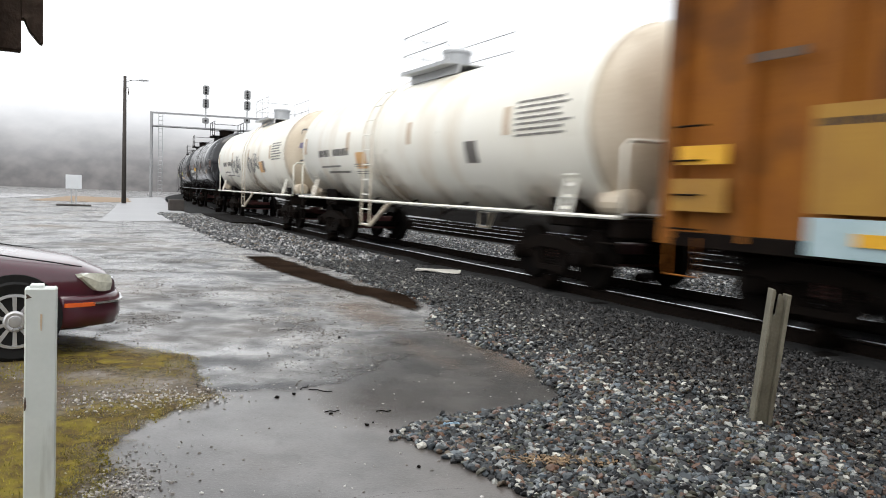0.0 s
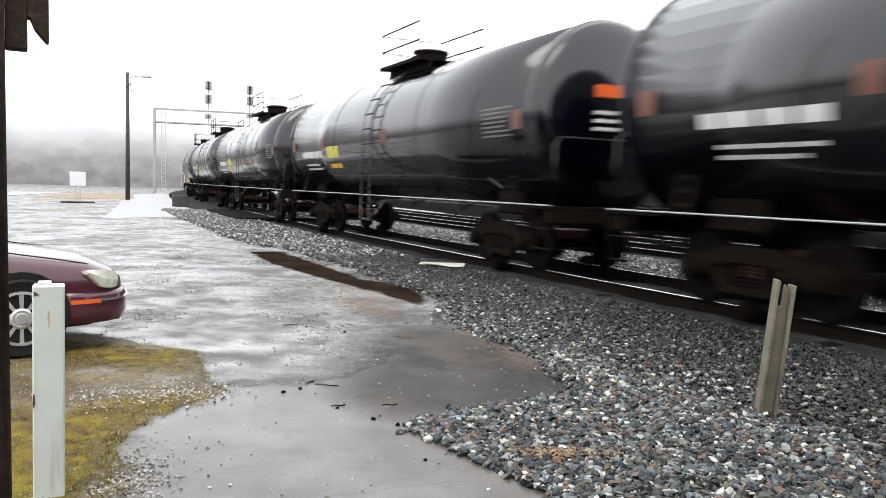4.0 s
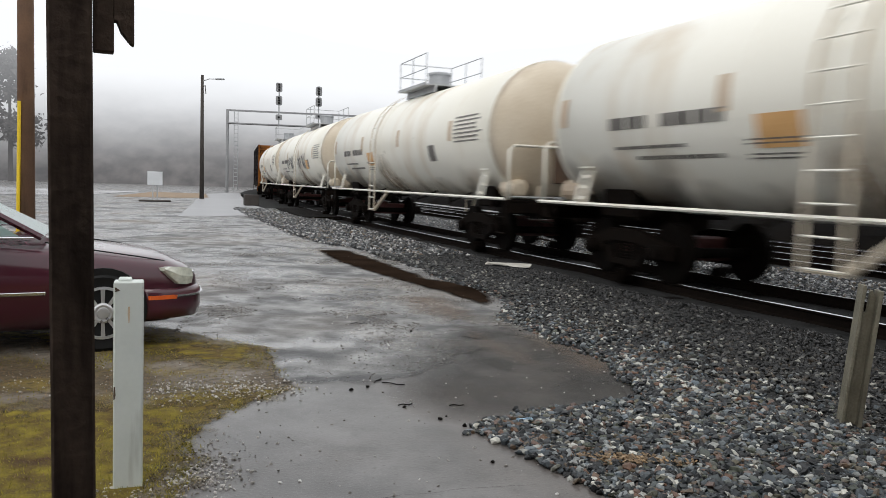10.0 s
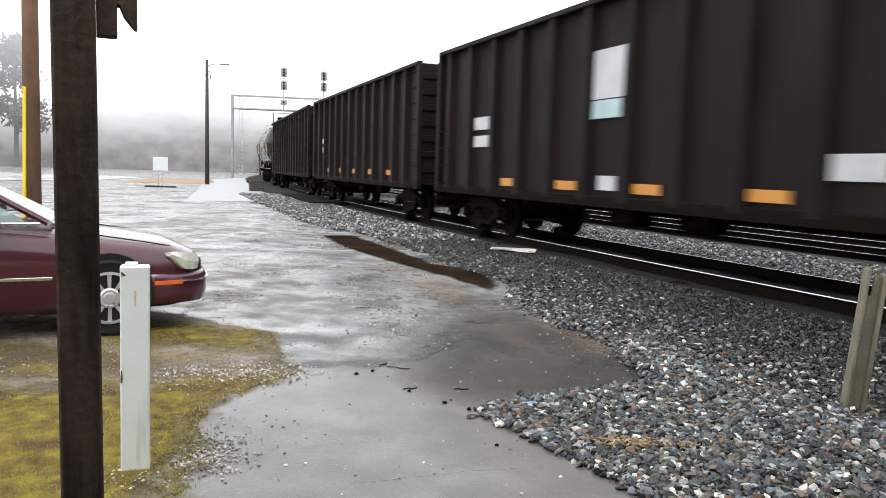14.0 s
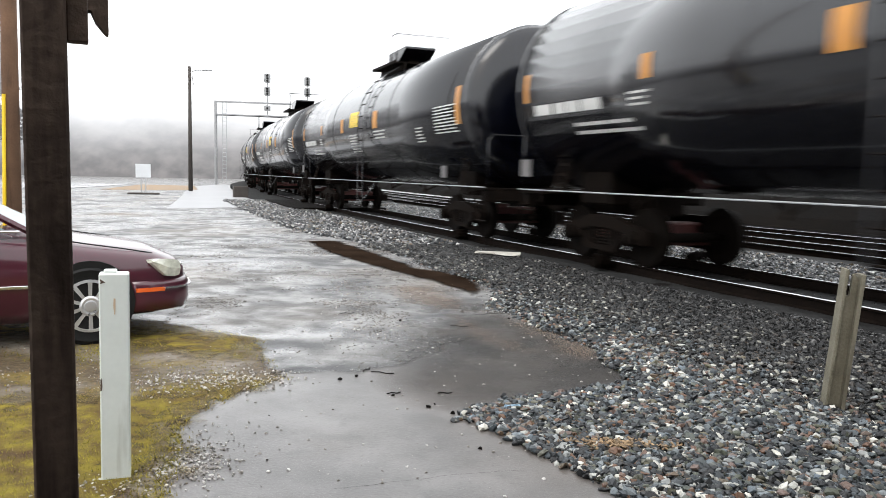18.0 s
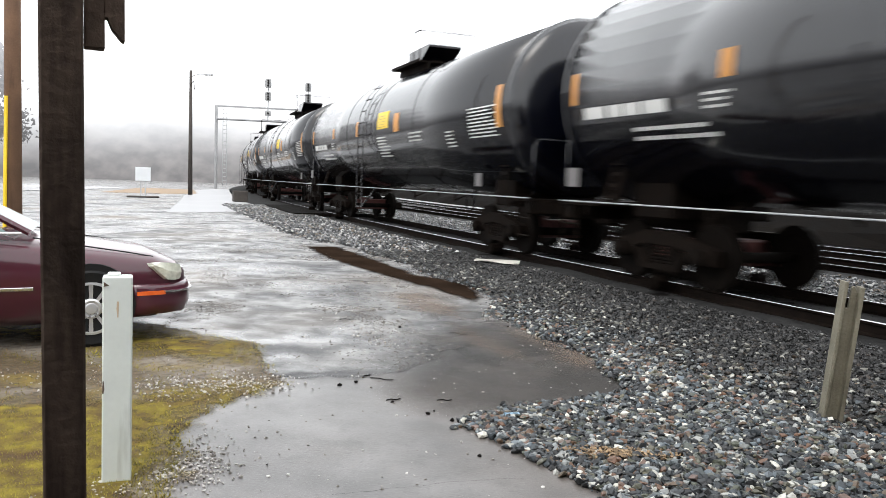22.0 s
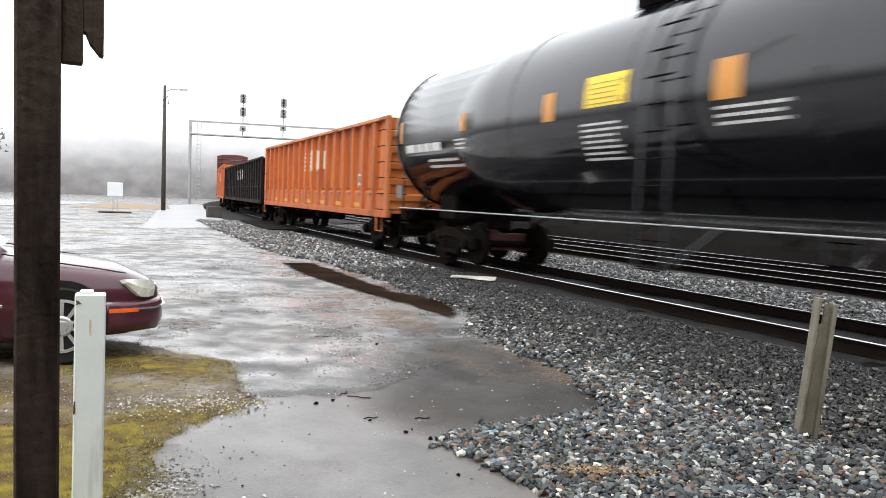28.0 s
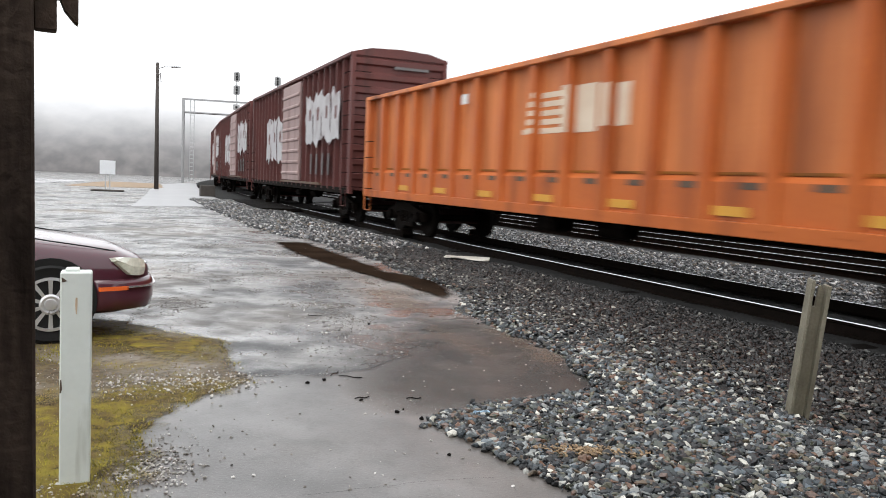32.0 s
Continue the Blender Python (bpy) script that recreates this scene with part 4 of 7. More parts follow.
bank()
sky_blockers()
layer("wet_silt", [(-0.75, 7.2), (-0.35, 8.2), (0.2, 8.2), (0.9, 7.45), (1.25, 6.4), (1.5, 5.5), (1.2, 4.95), (0.7, 4.8), (0.1, 4.65), (-0.35, 4.75), (-0.7, 5.2), (-0.85, 6.0)], 0.004, SILT, "dark wet silt beside the ballast", "silt")
layer("crossing_apron", [(-10.3, 28.7), (-9.0, 29.0), (-7.4, 28.2), (-6.8, 31.0), (-8.1, 37.3), (-9.8, 34.8), (-10.4, 31.9)], 0.012, SILT, "dark wet asphalt apron before the crossing", "pavement", cell=0.2)
layer("sand_patch", [(0.04, 8.04), (0.64, 7.41), (1.06, 6.99), (0.89, 6.2), (0.69, 6.26), (0.48, 6.99)], 0.007, SAND, "tan washed sand at the ballast edge", "sand")
layer("sand_patch", [(-1.5, 9.9), (-0.9, 10.3), (-0.3, 9.0), (-0.3, 8.2), (-0.9, 8.6)], 0.005, SAND, "thin tan washed sand on the asphalt", "sand")
layer("sand_patch", [(-0.45, 8.0), (-0.3, 7.9), (0.3, 6.45), (0.2, 6.38), (-0.05, 6.85)], 0.0065, SAND, "pale sand line along a crack", "sand", cell=0.04)

# ---- railway ----
RAIL_PROFILE = [(-0.07, -0.17), (0.07, -0.17), (0.07, -0.155), (0.012, -0.135), (0.012, -0.045), (0.036, -0.03), (0.036, -0.006), (-0.036, -0.006), (-0.036, -0.03), (-0.012, -0.045), (-0.012, -0.135), (-0.07, -0.155)]


def rail_line(parent, off, stops):
    for name, prof, material, label in (("rail", RAIL_PROFILE, RUSTY, "rusty dark steel rail"), ("running_face", [(-0.026, -0.006), (0.012, -0.006), (0.009, 0.0), (-0.023, 0.0)], RAILTOP, "polished rail top")):
        bm = bmesh.new()
        rings = []
        for s in stops:
            p, h = track(s, off)
            n = Vector((math.cos(radians(h)), math.sin(radians(h)), 0))
            rings.append([p + n * x + Vector((0, 0, RAIL_TOP + z)) for x, z in prof])
        loft(bm, rings)
        part(name, bm, material, parent, label)


def railway(off, ties_from, ties_to, label):
    tr = thing("railway_track", label, "railway track", kind="structure")
    stops = [-700, -100] + [-20 + 5 * i for i in range(51)] + [300, 500]
    for side in (-0.7535, 0.7535):
        rail_line(tr, off + side, stops)
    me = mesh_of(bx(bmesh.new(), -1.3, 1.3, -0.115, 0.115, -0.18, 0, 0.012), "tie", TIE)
    s = ties_from
    rs = random.Random(int(off * 10) + 3)
    while s < ties_to:
        p, h = track(s, off)
        part("tie", me, None, tr, at=pose(p.x, p.y, RAIL_TOP - 0.172 + rs.uniform(-0.012, 0.006), 0, 0, h + rs.uniform(-1.2, 1.2)))
        s += 0.55
    return tr


railway(0.0, -2, 60, "near railway track on dark oiled ties")
railway(5.65, 3, 40, "second railway track on dark ties")
railway(8.9, 3, 40, "third railway track beside the main line")
for i in range(5):
    bm = bmesh.new()
    o = (-2.4, -0.65, -0.1, 0.3, 0.85)[i]
    w = (1.55, 0.5, 0.35, 0.35, 0.6)[i]
    loft(bm, [[lot(a, 8.2 + o, -0.1), lot(a, 8.2 + o + w, -0.1), lot(a, 8.2 + o + w, 0.075), lot(a, 8.2 + o, 0.065)] for a in (30.5, 32, 34, 36, 38, 39.5)])
    single("crossing_panel", bm, TIE, "black timber crossing panel between the rails", "crossing panel", "crossing panels", kind="structure")

# ---- train ----
AXLE = 0.457


def wheelset_mesh():
    bm = bmesh.new()
    lathe(bm, [(-0.78, 0.08), (0.78, 0.08)], 10, "y")
    for s in (-1, 1):
        lathe(bm, [(s * 0.82, 0.1), (s * 0.83, 0.3), (s * 0.84, 0.4), (s * 0.84, AXLE), (s * 0.74, AXLE + 0.006), (s * 0.7, AXLE + 0.03), (s * 0.69, 0.38), (s * 0.72, 0.3), (s * 0.72, 0.1)], 28, "y")
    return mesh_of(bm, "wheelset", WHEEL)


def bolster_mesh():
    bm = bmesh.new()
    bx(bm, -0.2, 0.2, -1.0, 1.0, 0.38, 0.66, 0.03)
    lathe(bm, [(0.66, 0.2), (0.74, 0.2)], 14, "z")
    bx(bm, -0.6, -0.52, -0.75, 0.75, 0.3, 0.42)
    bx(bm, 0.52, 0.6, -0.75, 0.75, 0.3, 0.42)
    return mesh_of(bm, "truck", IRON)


def side_frame_mesh():
    """A cast truck side: arched top, sloping arms, springs in the window."""
    bm = bmesh.new()
    out = [(-1.15, 0.36), (-1.15, 0.58), (-0.75, 0.66), (-0.32, 0.78), (0.32, 0.78), (0.75, 0.66), (1.15, 0.58), (1.15, 0.36), (0.72, 0.36), (0.62, 0.5), (0.34, 0.58), (-0.34, 0.58), (-0.62, 0.5), (-0.72, 0.36)]
    loft(bm, [[(x, y, z) for x, z in out] for y in (-0.08, 0.08)])
    out = [(-0.62, 0.5), (-0.42, 0.2), (0.42, 0.2), (0.62, 0.5), (0.5, 0.5), (0.34, 0.29), (-0.34, 0.29), (-0.5, 0.5)]
    loft(bm, [[(x, y, z) for x, z in out] for y in (-0.07, 0.07)])
    for sx in (-1, 1):
        bx(bm, sx * 0.36, sx * 0.26, -0.07, 0.07, 0.28, 0.6)
        lathe(bm, [(-0.16, 0.12), (0.12, 0.14)], 10, "y")
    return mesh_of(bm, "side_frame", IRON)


def spring_mesh():
    """One fat coil spring, as a ridged turned piece."""
    prof = []
    for k in range(6):
        prof += [(0.29 + 0.05 * k, 0.05), (0.305 + 0.05 * k, 0.065), (0.325 + 0.05 * k, 0.065)]
    return mesh_of(lathe(bmesh.new(), prof, 9, "z"), "spring", IRON)


def bearing_mesh():
    bm = bmesh.new()
    lathe(bm, [(-0.14, 0.09), (-0.12, 0.13), (0.1, 0.13)], 12, "y")
    return mesh_of(bm, "bearing", WHEEL)


WHEELSET, BOLSTER, SIDE_FRAME, SPRINGS, BEARING = wheelset_mesh(), bolster_mesh(), side_frame_mesh(), spring_mesh(), bearing_mesh()
RAIL_BRACKET = mesh_of(rod(bx(bmesh.new(), -0.02, 0.02, -0.02, 0.02, 0.95, 1.14), [(0, 0, 1.0), (0, 0.58, 1.25)], 0.02), "rail_bracket", IRON)
TANK_RUNG = mesh_of(rod(bmesh.new(), [(-0.28, 0, 0), (0.28, 0, 0)], 0.016), "rung", IRON)
WHITE_RUNG = mesh_of(rod(bmesh.new(), [(-0.28, 0, 0), (0.28, 0, 0)], 0.016), "rung", WHITE)
RUNG = mesh_of(rod(bmesh.new(), [(-0.23, -0.05, 0), (-0.23, 0.01, 0), (0.23, 0.01, 0), (0.23, -0.05, 0)], 0.014), "rung", IRON)


def truck(car, x):
    t = part("truck", BOLSTER, None, car, "cast steel bogie, near-black to hold the shade under the car", at=pose(x, 0, 0))
    for y in (-0.99, 0.99):
        part("side_frame", SIDE_FRAME, None, t, at=pose(0, y, 0))
        for a in (-0.15, 0.0, 0.15):
            part("spring", SPRINGS, None, t, at=pose(a, y, 0))
        for a in (-0.89, 0.89):
            part("bearing_cap", BEARING, None, t, at=pose(a, y * 1.06, AXLE, 0, 0, 0 if y < 0 else 180))
    for a in (-0.89, 0.89):
        part("wheelset", WHEELSET, None, t, at=pose(a, 0, AXLE))


def coupler(car, x, sign):
    bm = bmesh.new()
    bx(bm, x, x + sign * 0.55, -0.1, 0.1, 0.78, 0.98, 0.02)
    bx(bm, x + sign * 0.5, x + sign * 0.78, -0.17, 0.13, 0.7, 1.05, 0.05)
    part("coupler", bm, IRON, car)
    bm = bmesh.new()
    rod(bm, [(x, 0.35, 0.85), (x + sign * 0.3, 0.36, 0.62), (x + sign * 0.6, 0.3, 0.55), (x + sign * 0.85, 0.15, 0.68)], 0.03)
    part("air_hose", bm, TRIM, car)


def bars(bm, x0, x1, z0, z1, n, put):
    """Lines of illegible writing: short bars of uneven length."""
    rs = random.Random(int(abs(x0) * 100 + z0 * 37))
    for i in range(n):
        za = z0 + (z1 - z0) * i / n
        zb = za + (z1 - z0) / n * (0.8 if n == 1 else 0.42)
        x = x0
        end = x1 - (x1 - x0) * rs.uniform(0, 0.25)
        while x < end:
            w = min(end - x, rs.uniform(0.12, 0.3) * max(1, (zb - za) / 0.08))
            put(bm, x, x + w * 0.86, za, zb)
            x += w
    return bm


def soiled(car, x0, x1, z0, z1, r, zc, material, name="grime_stain", label="road grime and painted shade low on the tank"):
    """A stain on the flank of a tank, thinning out towards its rim."""
    nx, nz, rr = 16, 10, r + 0.004
    verts, inward, faces = [], [], []
    for i in range(nx + 1):
        for j in range(nz + 1):
            x, z = x0 + (x1 - x0) * i / nx, z0 + (z1 - z0) * j / nz
            if zc:
                a = math.asin(max(-0.99, min(0.99, (z - zc) / rr)))
                verts.append((x, -rr * math.cos(a), zc + rr * math.sin(a)))
                inward.append(min(x - x0, x1 - x, z1 - z) - 0.3)
            else:
                verts.append((x, -rr, z))
                inward.append(min(x - x0, x1 - x, z1 - z, z - z0) - 0.02)
    for i in range(nx):
        for j in range(nz):
            k = i * (nz + 1) + j
            faces.append((k, k + nz + 1, k + nz + 2, k + 1))
    me = raw_mesh(name, verts, faces, material)
    me.attributes.new("inward", 'FLOAT', 'POINT').data.foreach_set("value", inward)
    part(name, me, None, car, label)


def tank_car(pitch, paint, kind, label, rung_at, panel_at):
    """A tank car: shell with domed heads, sills, bogies, ladders, rails and top platform."""
    white = kind == "white"
    car = thing("tank_car", label, "railway car", "freight train")
    car["pitch"] = pitch
    L = pitch / 2 - 0.62
    R, zc = (1.55, 2.6) if white else ((1.75, 2.93) if kind == "long" else (1.64, 2.66))
    H = 0.62 if white else 0.36  # depth of the domed heads
    prof = [(-L, 0.05), (-L + 0.05 * H, 0.45), (-L + 0.2 * H, 0.85), (-L + 0.46 * H, R - 0.28), (-L + 0.74 * H, R - 0.08), (-L + H, R)]
    prof += [(x, R) for x in (-L * 0.45, -0.02, 0.02, L * 0.45)] + [(-x, r) for x, r in reversed(prof)]
    shell = prof[5:-5]
    for name, pr, mt, lb in (("tank", shell, paint, ""), ("tank_head", prof[:6], TAN if white else paint, "domed end"), ("tank_head", prof[-6:], TAN if white else paint, "domed end")):
        bm = lathe(bmesh.new(), pr, 40)
        for v in bm.verts:
            v.co.z += zc
        part(name, bm, mt, car, lb, smooth=True)
    # weld rings round the shell
    for x in (-L + H + 0.04, -L * 0.36, 0.0 if not white else -1.0, L * 0.36, L - H - 0.04):
        bm = lathe(bmesh.new(), [(x - 0.035, R + 0.002), (x - 0.03, R + 0.009), (x + 0.03, R + 0.009), (x + 0.035, R + 0.002)], 40)
        for v in bm.verts:
            v.co.z += zc
        part("weld_band", bm, paint, car, smooth=False)
    frame_paint = WHITE if white else BLACK
    for s in (-1, 1):
        E = s * (pitch / 2 - 0.55)
        bm = bmesh.new()
        bx(bm, E, s * (L - 2.6), -0.32, 0.32, 0.78, 1.12, 0.02)
        bx(bm, E, E - s * 0.28, -1.38, 1.38, 0.86, 1.1, 0.02)
        bx(bm, E, E - s * 1.0, -1.42, 1.42, 1.1, 1.14)
        part("end_sill", bm, IRON, car)
        bm = bmesh.new()
        bx(bm, s * (L - 1.4), s * (L - 2.3), -1.0, 1.0, 0.95, 1.55, 0.03)
        part("saddle", bm, IRON, car)
        truck(car, s * (pitch / 2 - 2.75))
        coupler(car, E, s)
        # hoop over the end platform
        bm = bmesh.new()
        rod(bm, [(E - s * 0.06, -1.35, 1.14), (E - s * 0.06, -1.35, 2.15), (E - s * 0.06, -1.25, 2.25), (E - s * 0.06, 1.25, 2.25), (E - s * 0.06, 1.35, 2.15), (E - s * 0.06, 1.35, 1.14)], 0.032 if white else 0.018)
        part("end_rail", bm, frame_paint, car, smooth=True)
        # steps at the corners
        for y in (-1.4, 1.4):
            bm = bmesh.new()
            for x in (E - s * 0.05, E - s * 0.5):
                rod(bm, [(x, y, 1.1), (x, y, 0.42)], 0.02)
            for z in (0.45, 0.78):
                rod(bm, [(E - s * 0.05, y, z), (E - s * 0.5, y, z)], 0.018)
            part("corner_step", bm, IRON, car)
        # slanted brace from sill up to the shell
        for y in (-1, 1):
            bm = bmesh.new()
            x0 = E - s * 1.25
            for k in (0, 0.26):
                loft(bm, [[(x0 - s * k + dx, y * w + dy, z) for dx, dy in ((-0.03, -0.02), (0.03, -0.02), (0.03, 0.02), (-0.03, 0.02))] for z, w in ((1.12, 1.42), (1.78, 1.24))])
            for z in (1.24, 1.42, 1.6):
                w = 1.42 - 0.18 * (z - 1.12) / 0.66
                bx(bm, x0, x0 - s * 0.26, y * w - 0.02, y * w + 0.02, z, z + 0.05)
            bx(bm, x0 + s * 0.05, x0 - s * 0.31, y * 1.12, y * 1.32, 1.76, 1.83, 0.01)
            part("end_ladder", bm, frame_paint if white else IRON, car)
        if white:
            bm = bmesh.new()
            lathe(bm, [(E - s * 0.3, 0.12), (E - s * 0.34, 0.2), (E - s * 0.85, 0.22), (E - s * 0.9, 0.1), (E - s * 1.05, 0.05)], 16)
            for v in bm.verts:
                v.co.y -= 0.95
                v.co.z += 1.37
            part("brake_rod", rod(bmesh.new(), [(E - s * 0.3, -0.55, 1.16), (E - s * 0.5, -0.35, 1.9), (E - s * 0.62, -0.3, 2.15)], 0.035), TAN, car)
            part("brake_post", rod(bmesh.new(), [(E - s * 0.12, 0.55, 1.14), (E - s * 0.12, 0.55, 2.3)], 0.045), TAN, car)
            ring = [(E - s * 0.06, 0.55 + 0.28 * math.cos(0.4 * q), 2.1 + 0.28 * math.sin(0.4 * q)) for q in range(17)]
            part("brake_wheel", rod(bmesh.new(), ring, 0.018), TAN, car, "round hand-brake wheel")
            part("air_pipe", rod(bmesh.new(), [(E - s * 0.2, -1.2, 1.2), (E - s * 0.25, 0.9, 1.2), (E - s * 0.9, 1.1, 1.24)], 0.025), GALV, car)
            box = bx(bmesh.new(), E - s * 0.3, E - s * 0.62, 0.05, 0.45, 1.16, 1.75, 0.04)
            part("valve_box", box, TAN, car, "rust-stained valve box")
            part("brake_cylinder", bm, TAN, car, "rust-stained brake gear on the end platform")
    for y in (-1.44, 1.44):
        bm = bmesh.new()
        rod(bm, [(-pitch / 2 + 0.6, y, 1.16), (pitch / 2 - 0.6, y, 1.16)], 0.034 if white else 0.013)
        part("side_rail", bm, frame_paint if white else GALV, car, "long side grab rail")
        for i in range(-3, 4):
            part("rail_bracket", RAIL_BRACKET, None, car, at=pose(i * pitch / 7, y, 0, 0, 0, 0 if y < 0 else 180))
    # side ladder up to the platform
    for y in (-1, 1):
        bm = bmesh.new()
        x0 = rung_at
        pts = [(y * (R + 0.12), 0.55), (y * (R + 0.12), zc + 0.1)]
        pts += [(y * (R + 0.12) * math.cos(a), zc + (R + 0.12) * math.sin(a)) for a in (0.3, 0.6, 0.9, 1.15)]
        for dx in (-0.28, 0.28):
            ring = [[(x0 + dx + ex, p[0] + ey, p[1]) for ex, ey in ((-0.028, -0.01), (0.028, -0.01), (0.028, 0.01), (-0.028, 0.01))] for p in pts]
            loft(bm, ring)
        z, steps = 0.6, []
        while z < zc + R * 0.85:
            yy = R + 0.12 if z < zc + 0.1 else math.sqrt(max(0.05, (R + 0.12) ** 2 - (z - zc) ** 2))
            steps.append((x0, y * yy, z))
            z += 0.36
        rod(bm, [(x0 + 0.28, y * (R + 0.1), 0.58), (x0 + 1.0, y * (R - 0.1), 1.15)], 0.05 if white else 0.025)
        rod(bm, [(x0 - 0.28, y * (R + 0.1), 0.58), (x0 + 0.28, y * (R + 0.1), 0.58)], 0.03)
        ladder = part("side_ladder", bm, TAN if white else frame_paint, car)
        for p in steps:
            part("rung", TANK_RUNG if not white else WHITE_RUNG, None, ladder, at=pose(*p))
    # platform, manway and rails on top
    top = zc + R
    bm = bmesh.new()
    loft(bm, [[(x, y, top + z) for y, z in ((-0.9, 0.16), (-0.9, 0.08), (-0.6, 0.09), (-0.62, -0.1), (-0.56, -0.1), (-0.54, 0.09), (0.54, 0.09), (0.56, -0.1), (0.62, -0.1), (0.6, 0.09), (0.9, 0.08), (0.9, 0.16), (0.86, 0.16), (0.84, 0.12), (-0.84, 0.12), (-0.86, 0.16))] for x in (-1.25, -0.6, 0, 0.6, 1.25)])
    part("top_platform", bm, GALV if white else IRON, car, "grated walkway")
    if white:
        bm = lathe(bmesh.new(), [(top - 0.1, 0.33), (top + 0.52, 0.33), (top + 0.54, 0.36), (top + 0.6, 0.36), (top + 0.63, 0.25)], 20, "z")
    else:
        bm = lathe(bmesh.new(), [(top - 0.1, 0.42), (top + 0.42, 0.42), (top + 0.44, 0.46), (top + 0.5, 0.46), (top + 0.54, 0.3)], 18, "z")
    part("manway", bm, GALV if white else IRON, car, "round valve housing")
    thin = 0.014 if white else 0.018
    if kind != "long":
        for z in (top + 0.55, top + 0.98):
            bm = rod(bmesh.new(), [(1.2, -0.85, z), (-1.2, -0.85, z), (-1.2, 0.85, z), (1.2, 0.85, z)], thin)
            part("top_rail", bm, IRON if not white else GALV, car, "pipe guard rail on top")
        for x in (-1.2, 0.0, 1.2):
            for y in (-0.85, 0.85):
                part("rail_post", rod(bmesh.new(), [(x, y, top + 0.1), (x, y, top + 0.98)], thin), IRON if not white else GALV, car)
    else:
        bm = bmesh.new()
        loft(bm, [[(-0.75, y, top + 0.14), (-0.75, y, top + 0.6), (1.0, y, top + 0.64), (1.0, y, top + 0.58), (0.1, y, top + 0.14)] for y in (-0.5, 0.5)])
        part("valve_hood", bm, BLACK, car, "black valve hood on top")
        bm = bmesh.new()
        rod(bm, [(1.2, -0.85, top + 0.1), (1.2, -0.85, top + 0.95), (1.2, 0.85, top + 0.95), (1.2, 0.85, top + 0.1)], 0.02)
        part("top_rail", bm, IRON, car, "black pipe guard rail on top")
        bm = bmesh.new()
        rod(bm, [(0.7, -0.85, top + 0.1), (0.7, -0.85, top + 0.95), (1.2, -0.85, top + 0.95)], 0.02)
        part("top_rail", bm, IRON, car, "black pipe guard rail on top")

    def put(b, x0, x1, z0, z1):
        curved(b, x0, x1, z0, z1, R, zc, 0.006, 2)
    ink = DARK_LETTER if white else LETTER
    F = -L  # rear end
    if white:
        for x0, x1, z0, z1, k in ((F + 2.25, F + 3.3, 2.33, 2.56, 1), (F + 3.5, F + 5.0, 2.33, 2.56, 1), (F + 2.37, F + 4.1, 2.03, 2.09, 1), (F + 2.85, F + 4.7, 1.87, 1.94, 1), (F + 5.1, F + 6.2, 2.02, 2.12, 2), (F + 5.1, F + 6.0, 1.84, 1.94, 2)):
            part("lettering", bars(bmesh.new(), x0, x1, z0, z1, k, put), ink, car, "illegible faded dark marks")
        part("lettering", bars(bmesh.new(), L - 2.6, L - 1.0, 2.4, 3.05, 7, put), ink, car, "lines of small dark data")
        part("placard", curved(bmesh.new(), panel_at, panel_at + 0.7, 1.97, 2.38, R, zc), WORN_PANEL, car, "worn orange hazard panel")
        # Low bands: real grime, plus the tank's underside shade put into their colour.
        soiled(car, F + 0.5, F + 3.8, 1.1, 2.0, R, zc, GRIME_SHADE)
        soiled(car, F + 3.2, L - 0.8, 1.1, 1.6, R, zc, STAIN_SHADE)
        soiled(car, L - 3.4, L - 0.72, 1.12, 1.9, R, zc, STAIN_SHADE)
        soiled(car, rung_at - 0.6, rung_at + 1.3, 1.12, 2.3, R, zc, STAIN_SHADE)
        part("placard", curved(bmesh.new(), 3.4, 3.85, 2.0, 2.4, R, zc), DARK_LETTER, car, "small dark diamond holder")
        for x in (F + 0.8, F + 4.62, F + 8.55, L - 3.0):
            part("tape_strip", curved(bmesh.new(), x, x + 0.22, 2.45, 2.93, R, zc), PALE_TAPE, car, "faded orange tape strip")
        # Thin added plates carry the dark brown stain of the heads.
        for s in (-1, 1):
            bm = bmesh.new()
            bx(bm, s * (L - 0.05), s * (L + 0.03), -0.3, 0.35, 1.5, 2.7, 0.02)
            part("stain_plate", bm, GRIME, car, "dark brown stain on the head, as a thin plate")
    elif kind == "long":
        part("lettering", bars(bmesh.new(), F + 0.95, F + 3.4, 2.46, 2.68, 1, put), ink, car, "illegible white reporting marks")
        part("lettering", bars(bmesh.new(), F + 2.1, F + 4.0, 2.1, 2.36, 2, put), ink, car)
        part("lettering", bars(bmesh.new(), F + 3.6, F + 4.1, 2.45, 2.7, 3, put), ink, car)
        part("placard", curved(bmesh.new(), panel_at, panel_at + 1.0, 2.86, 3.33, R, zc), YELLOW, car, "yellow hazard panel with fine print")
        part("print_line", bars(bmesh.new(), panel_at + 0.1, panel_at + 0.9, 2.9, 3.28, 5, lambda q, x0, x1, z0, z1: curved(q, x0, x1, z0, z0 + 0.014, R, zc, 0.01, 1)), DARK_LETTER, car)
        part("lettering", bars(bmesh.new(), panel_at - 0.1, panel_at + 0.95, 2.08, 2.68, 7, put), ink, car)
        part("lettering", bars(bmesh.new(), panel_at + 2.7, panel_at + 3.8, 2.42, 2.7, 3, put), ink, car)
        part("lettering", bars(bmesh.new(), L - 2.25, L - 0.85, 2.35, 3.0, 9, put), ink, car, "block of small white data")
        part("lettering", bars(bmesh.new(), L - 3.6, L - 3.1, 2.2, 2.6, 5, put), ink, car)
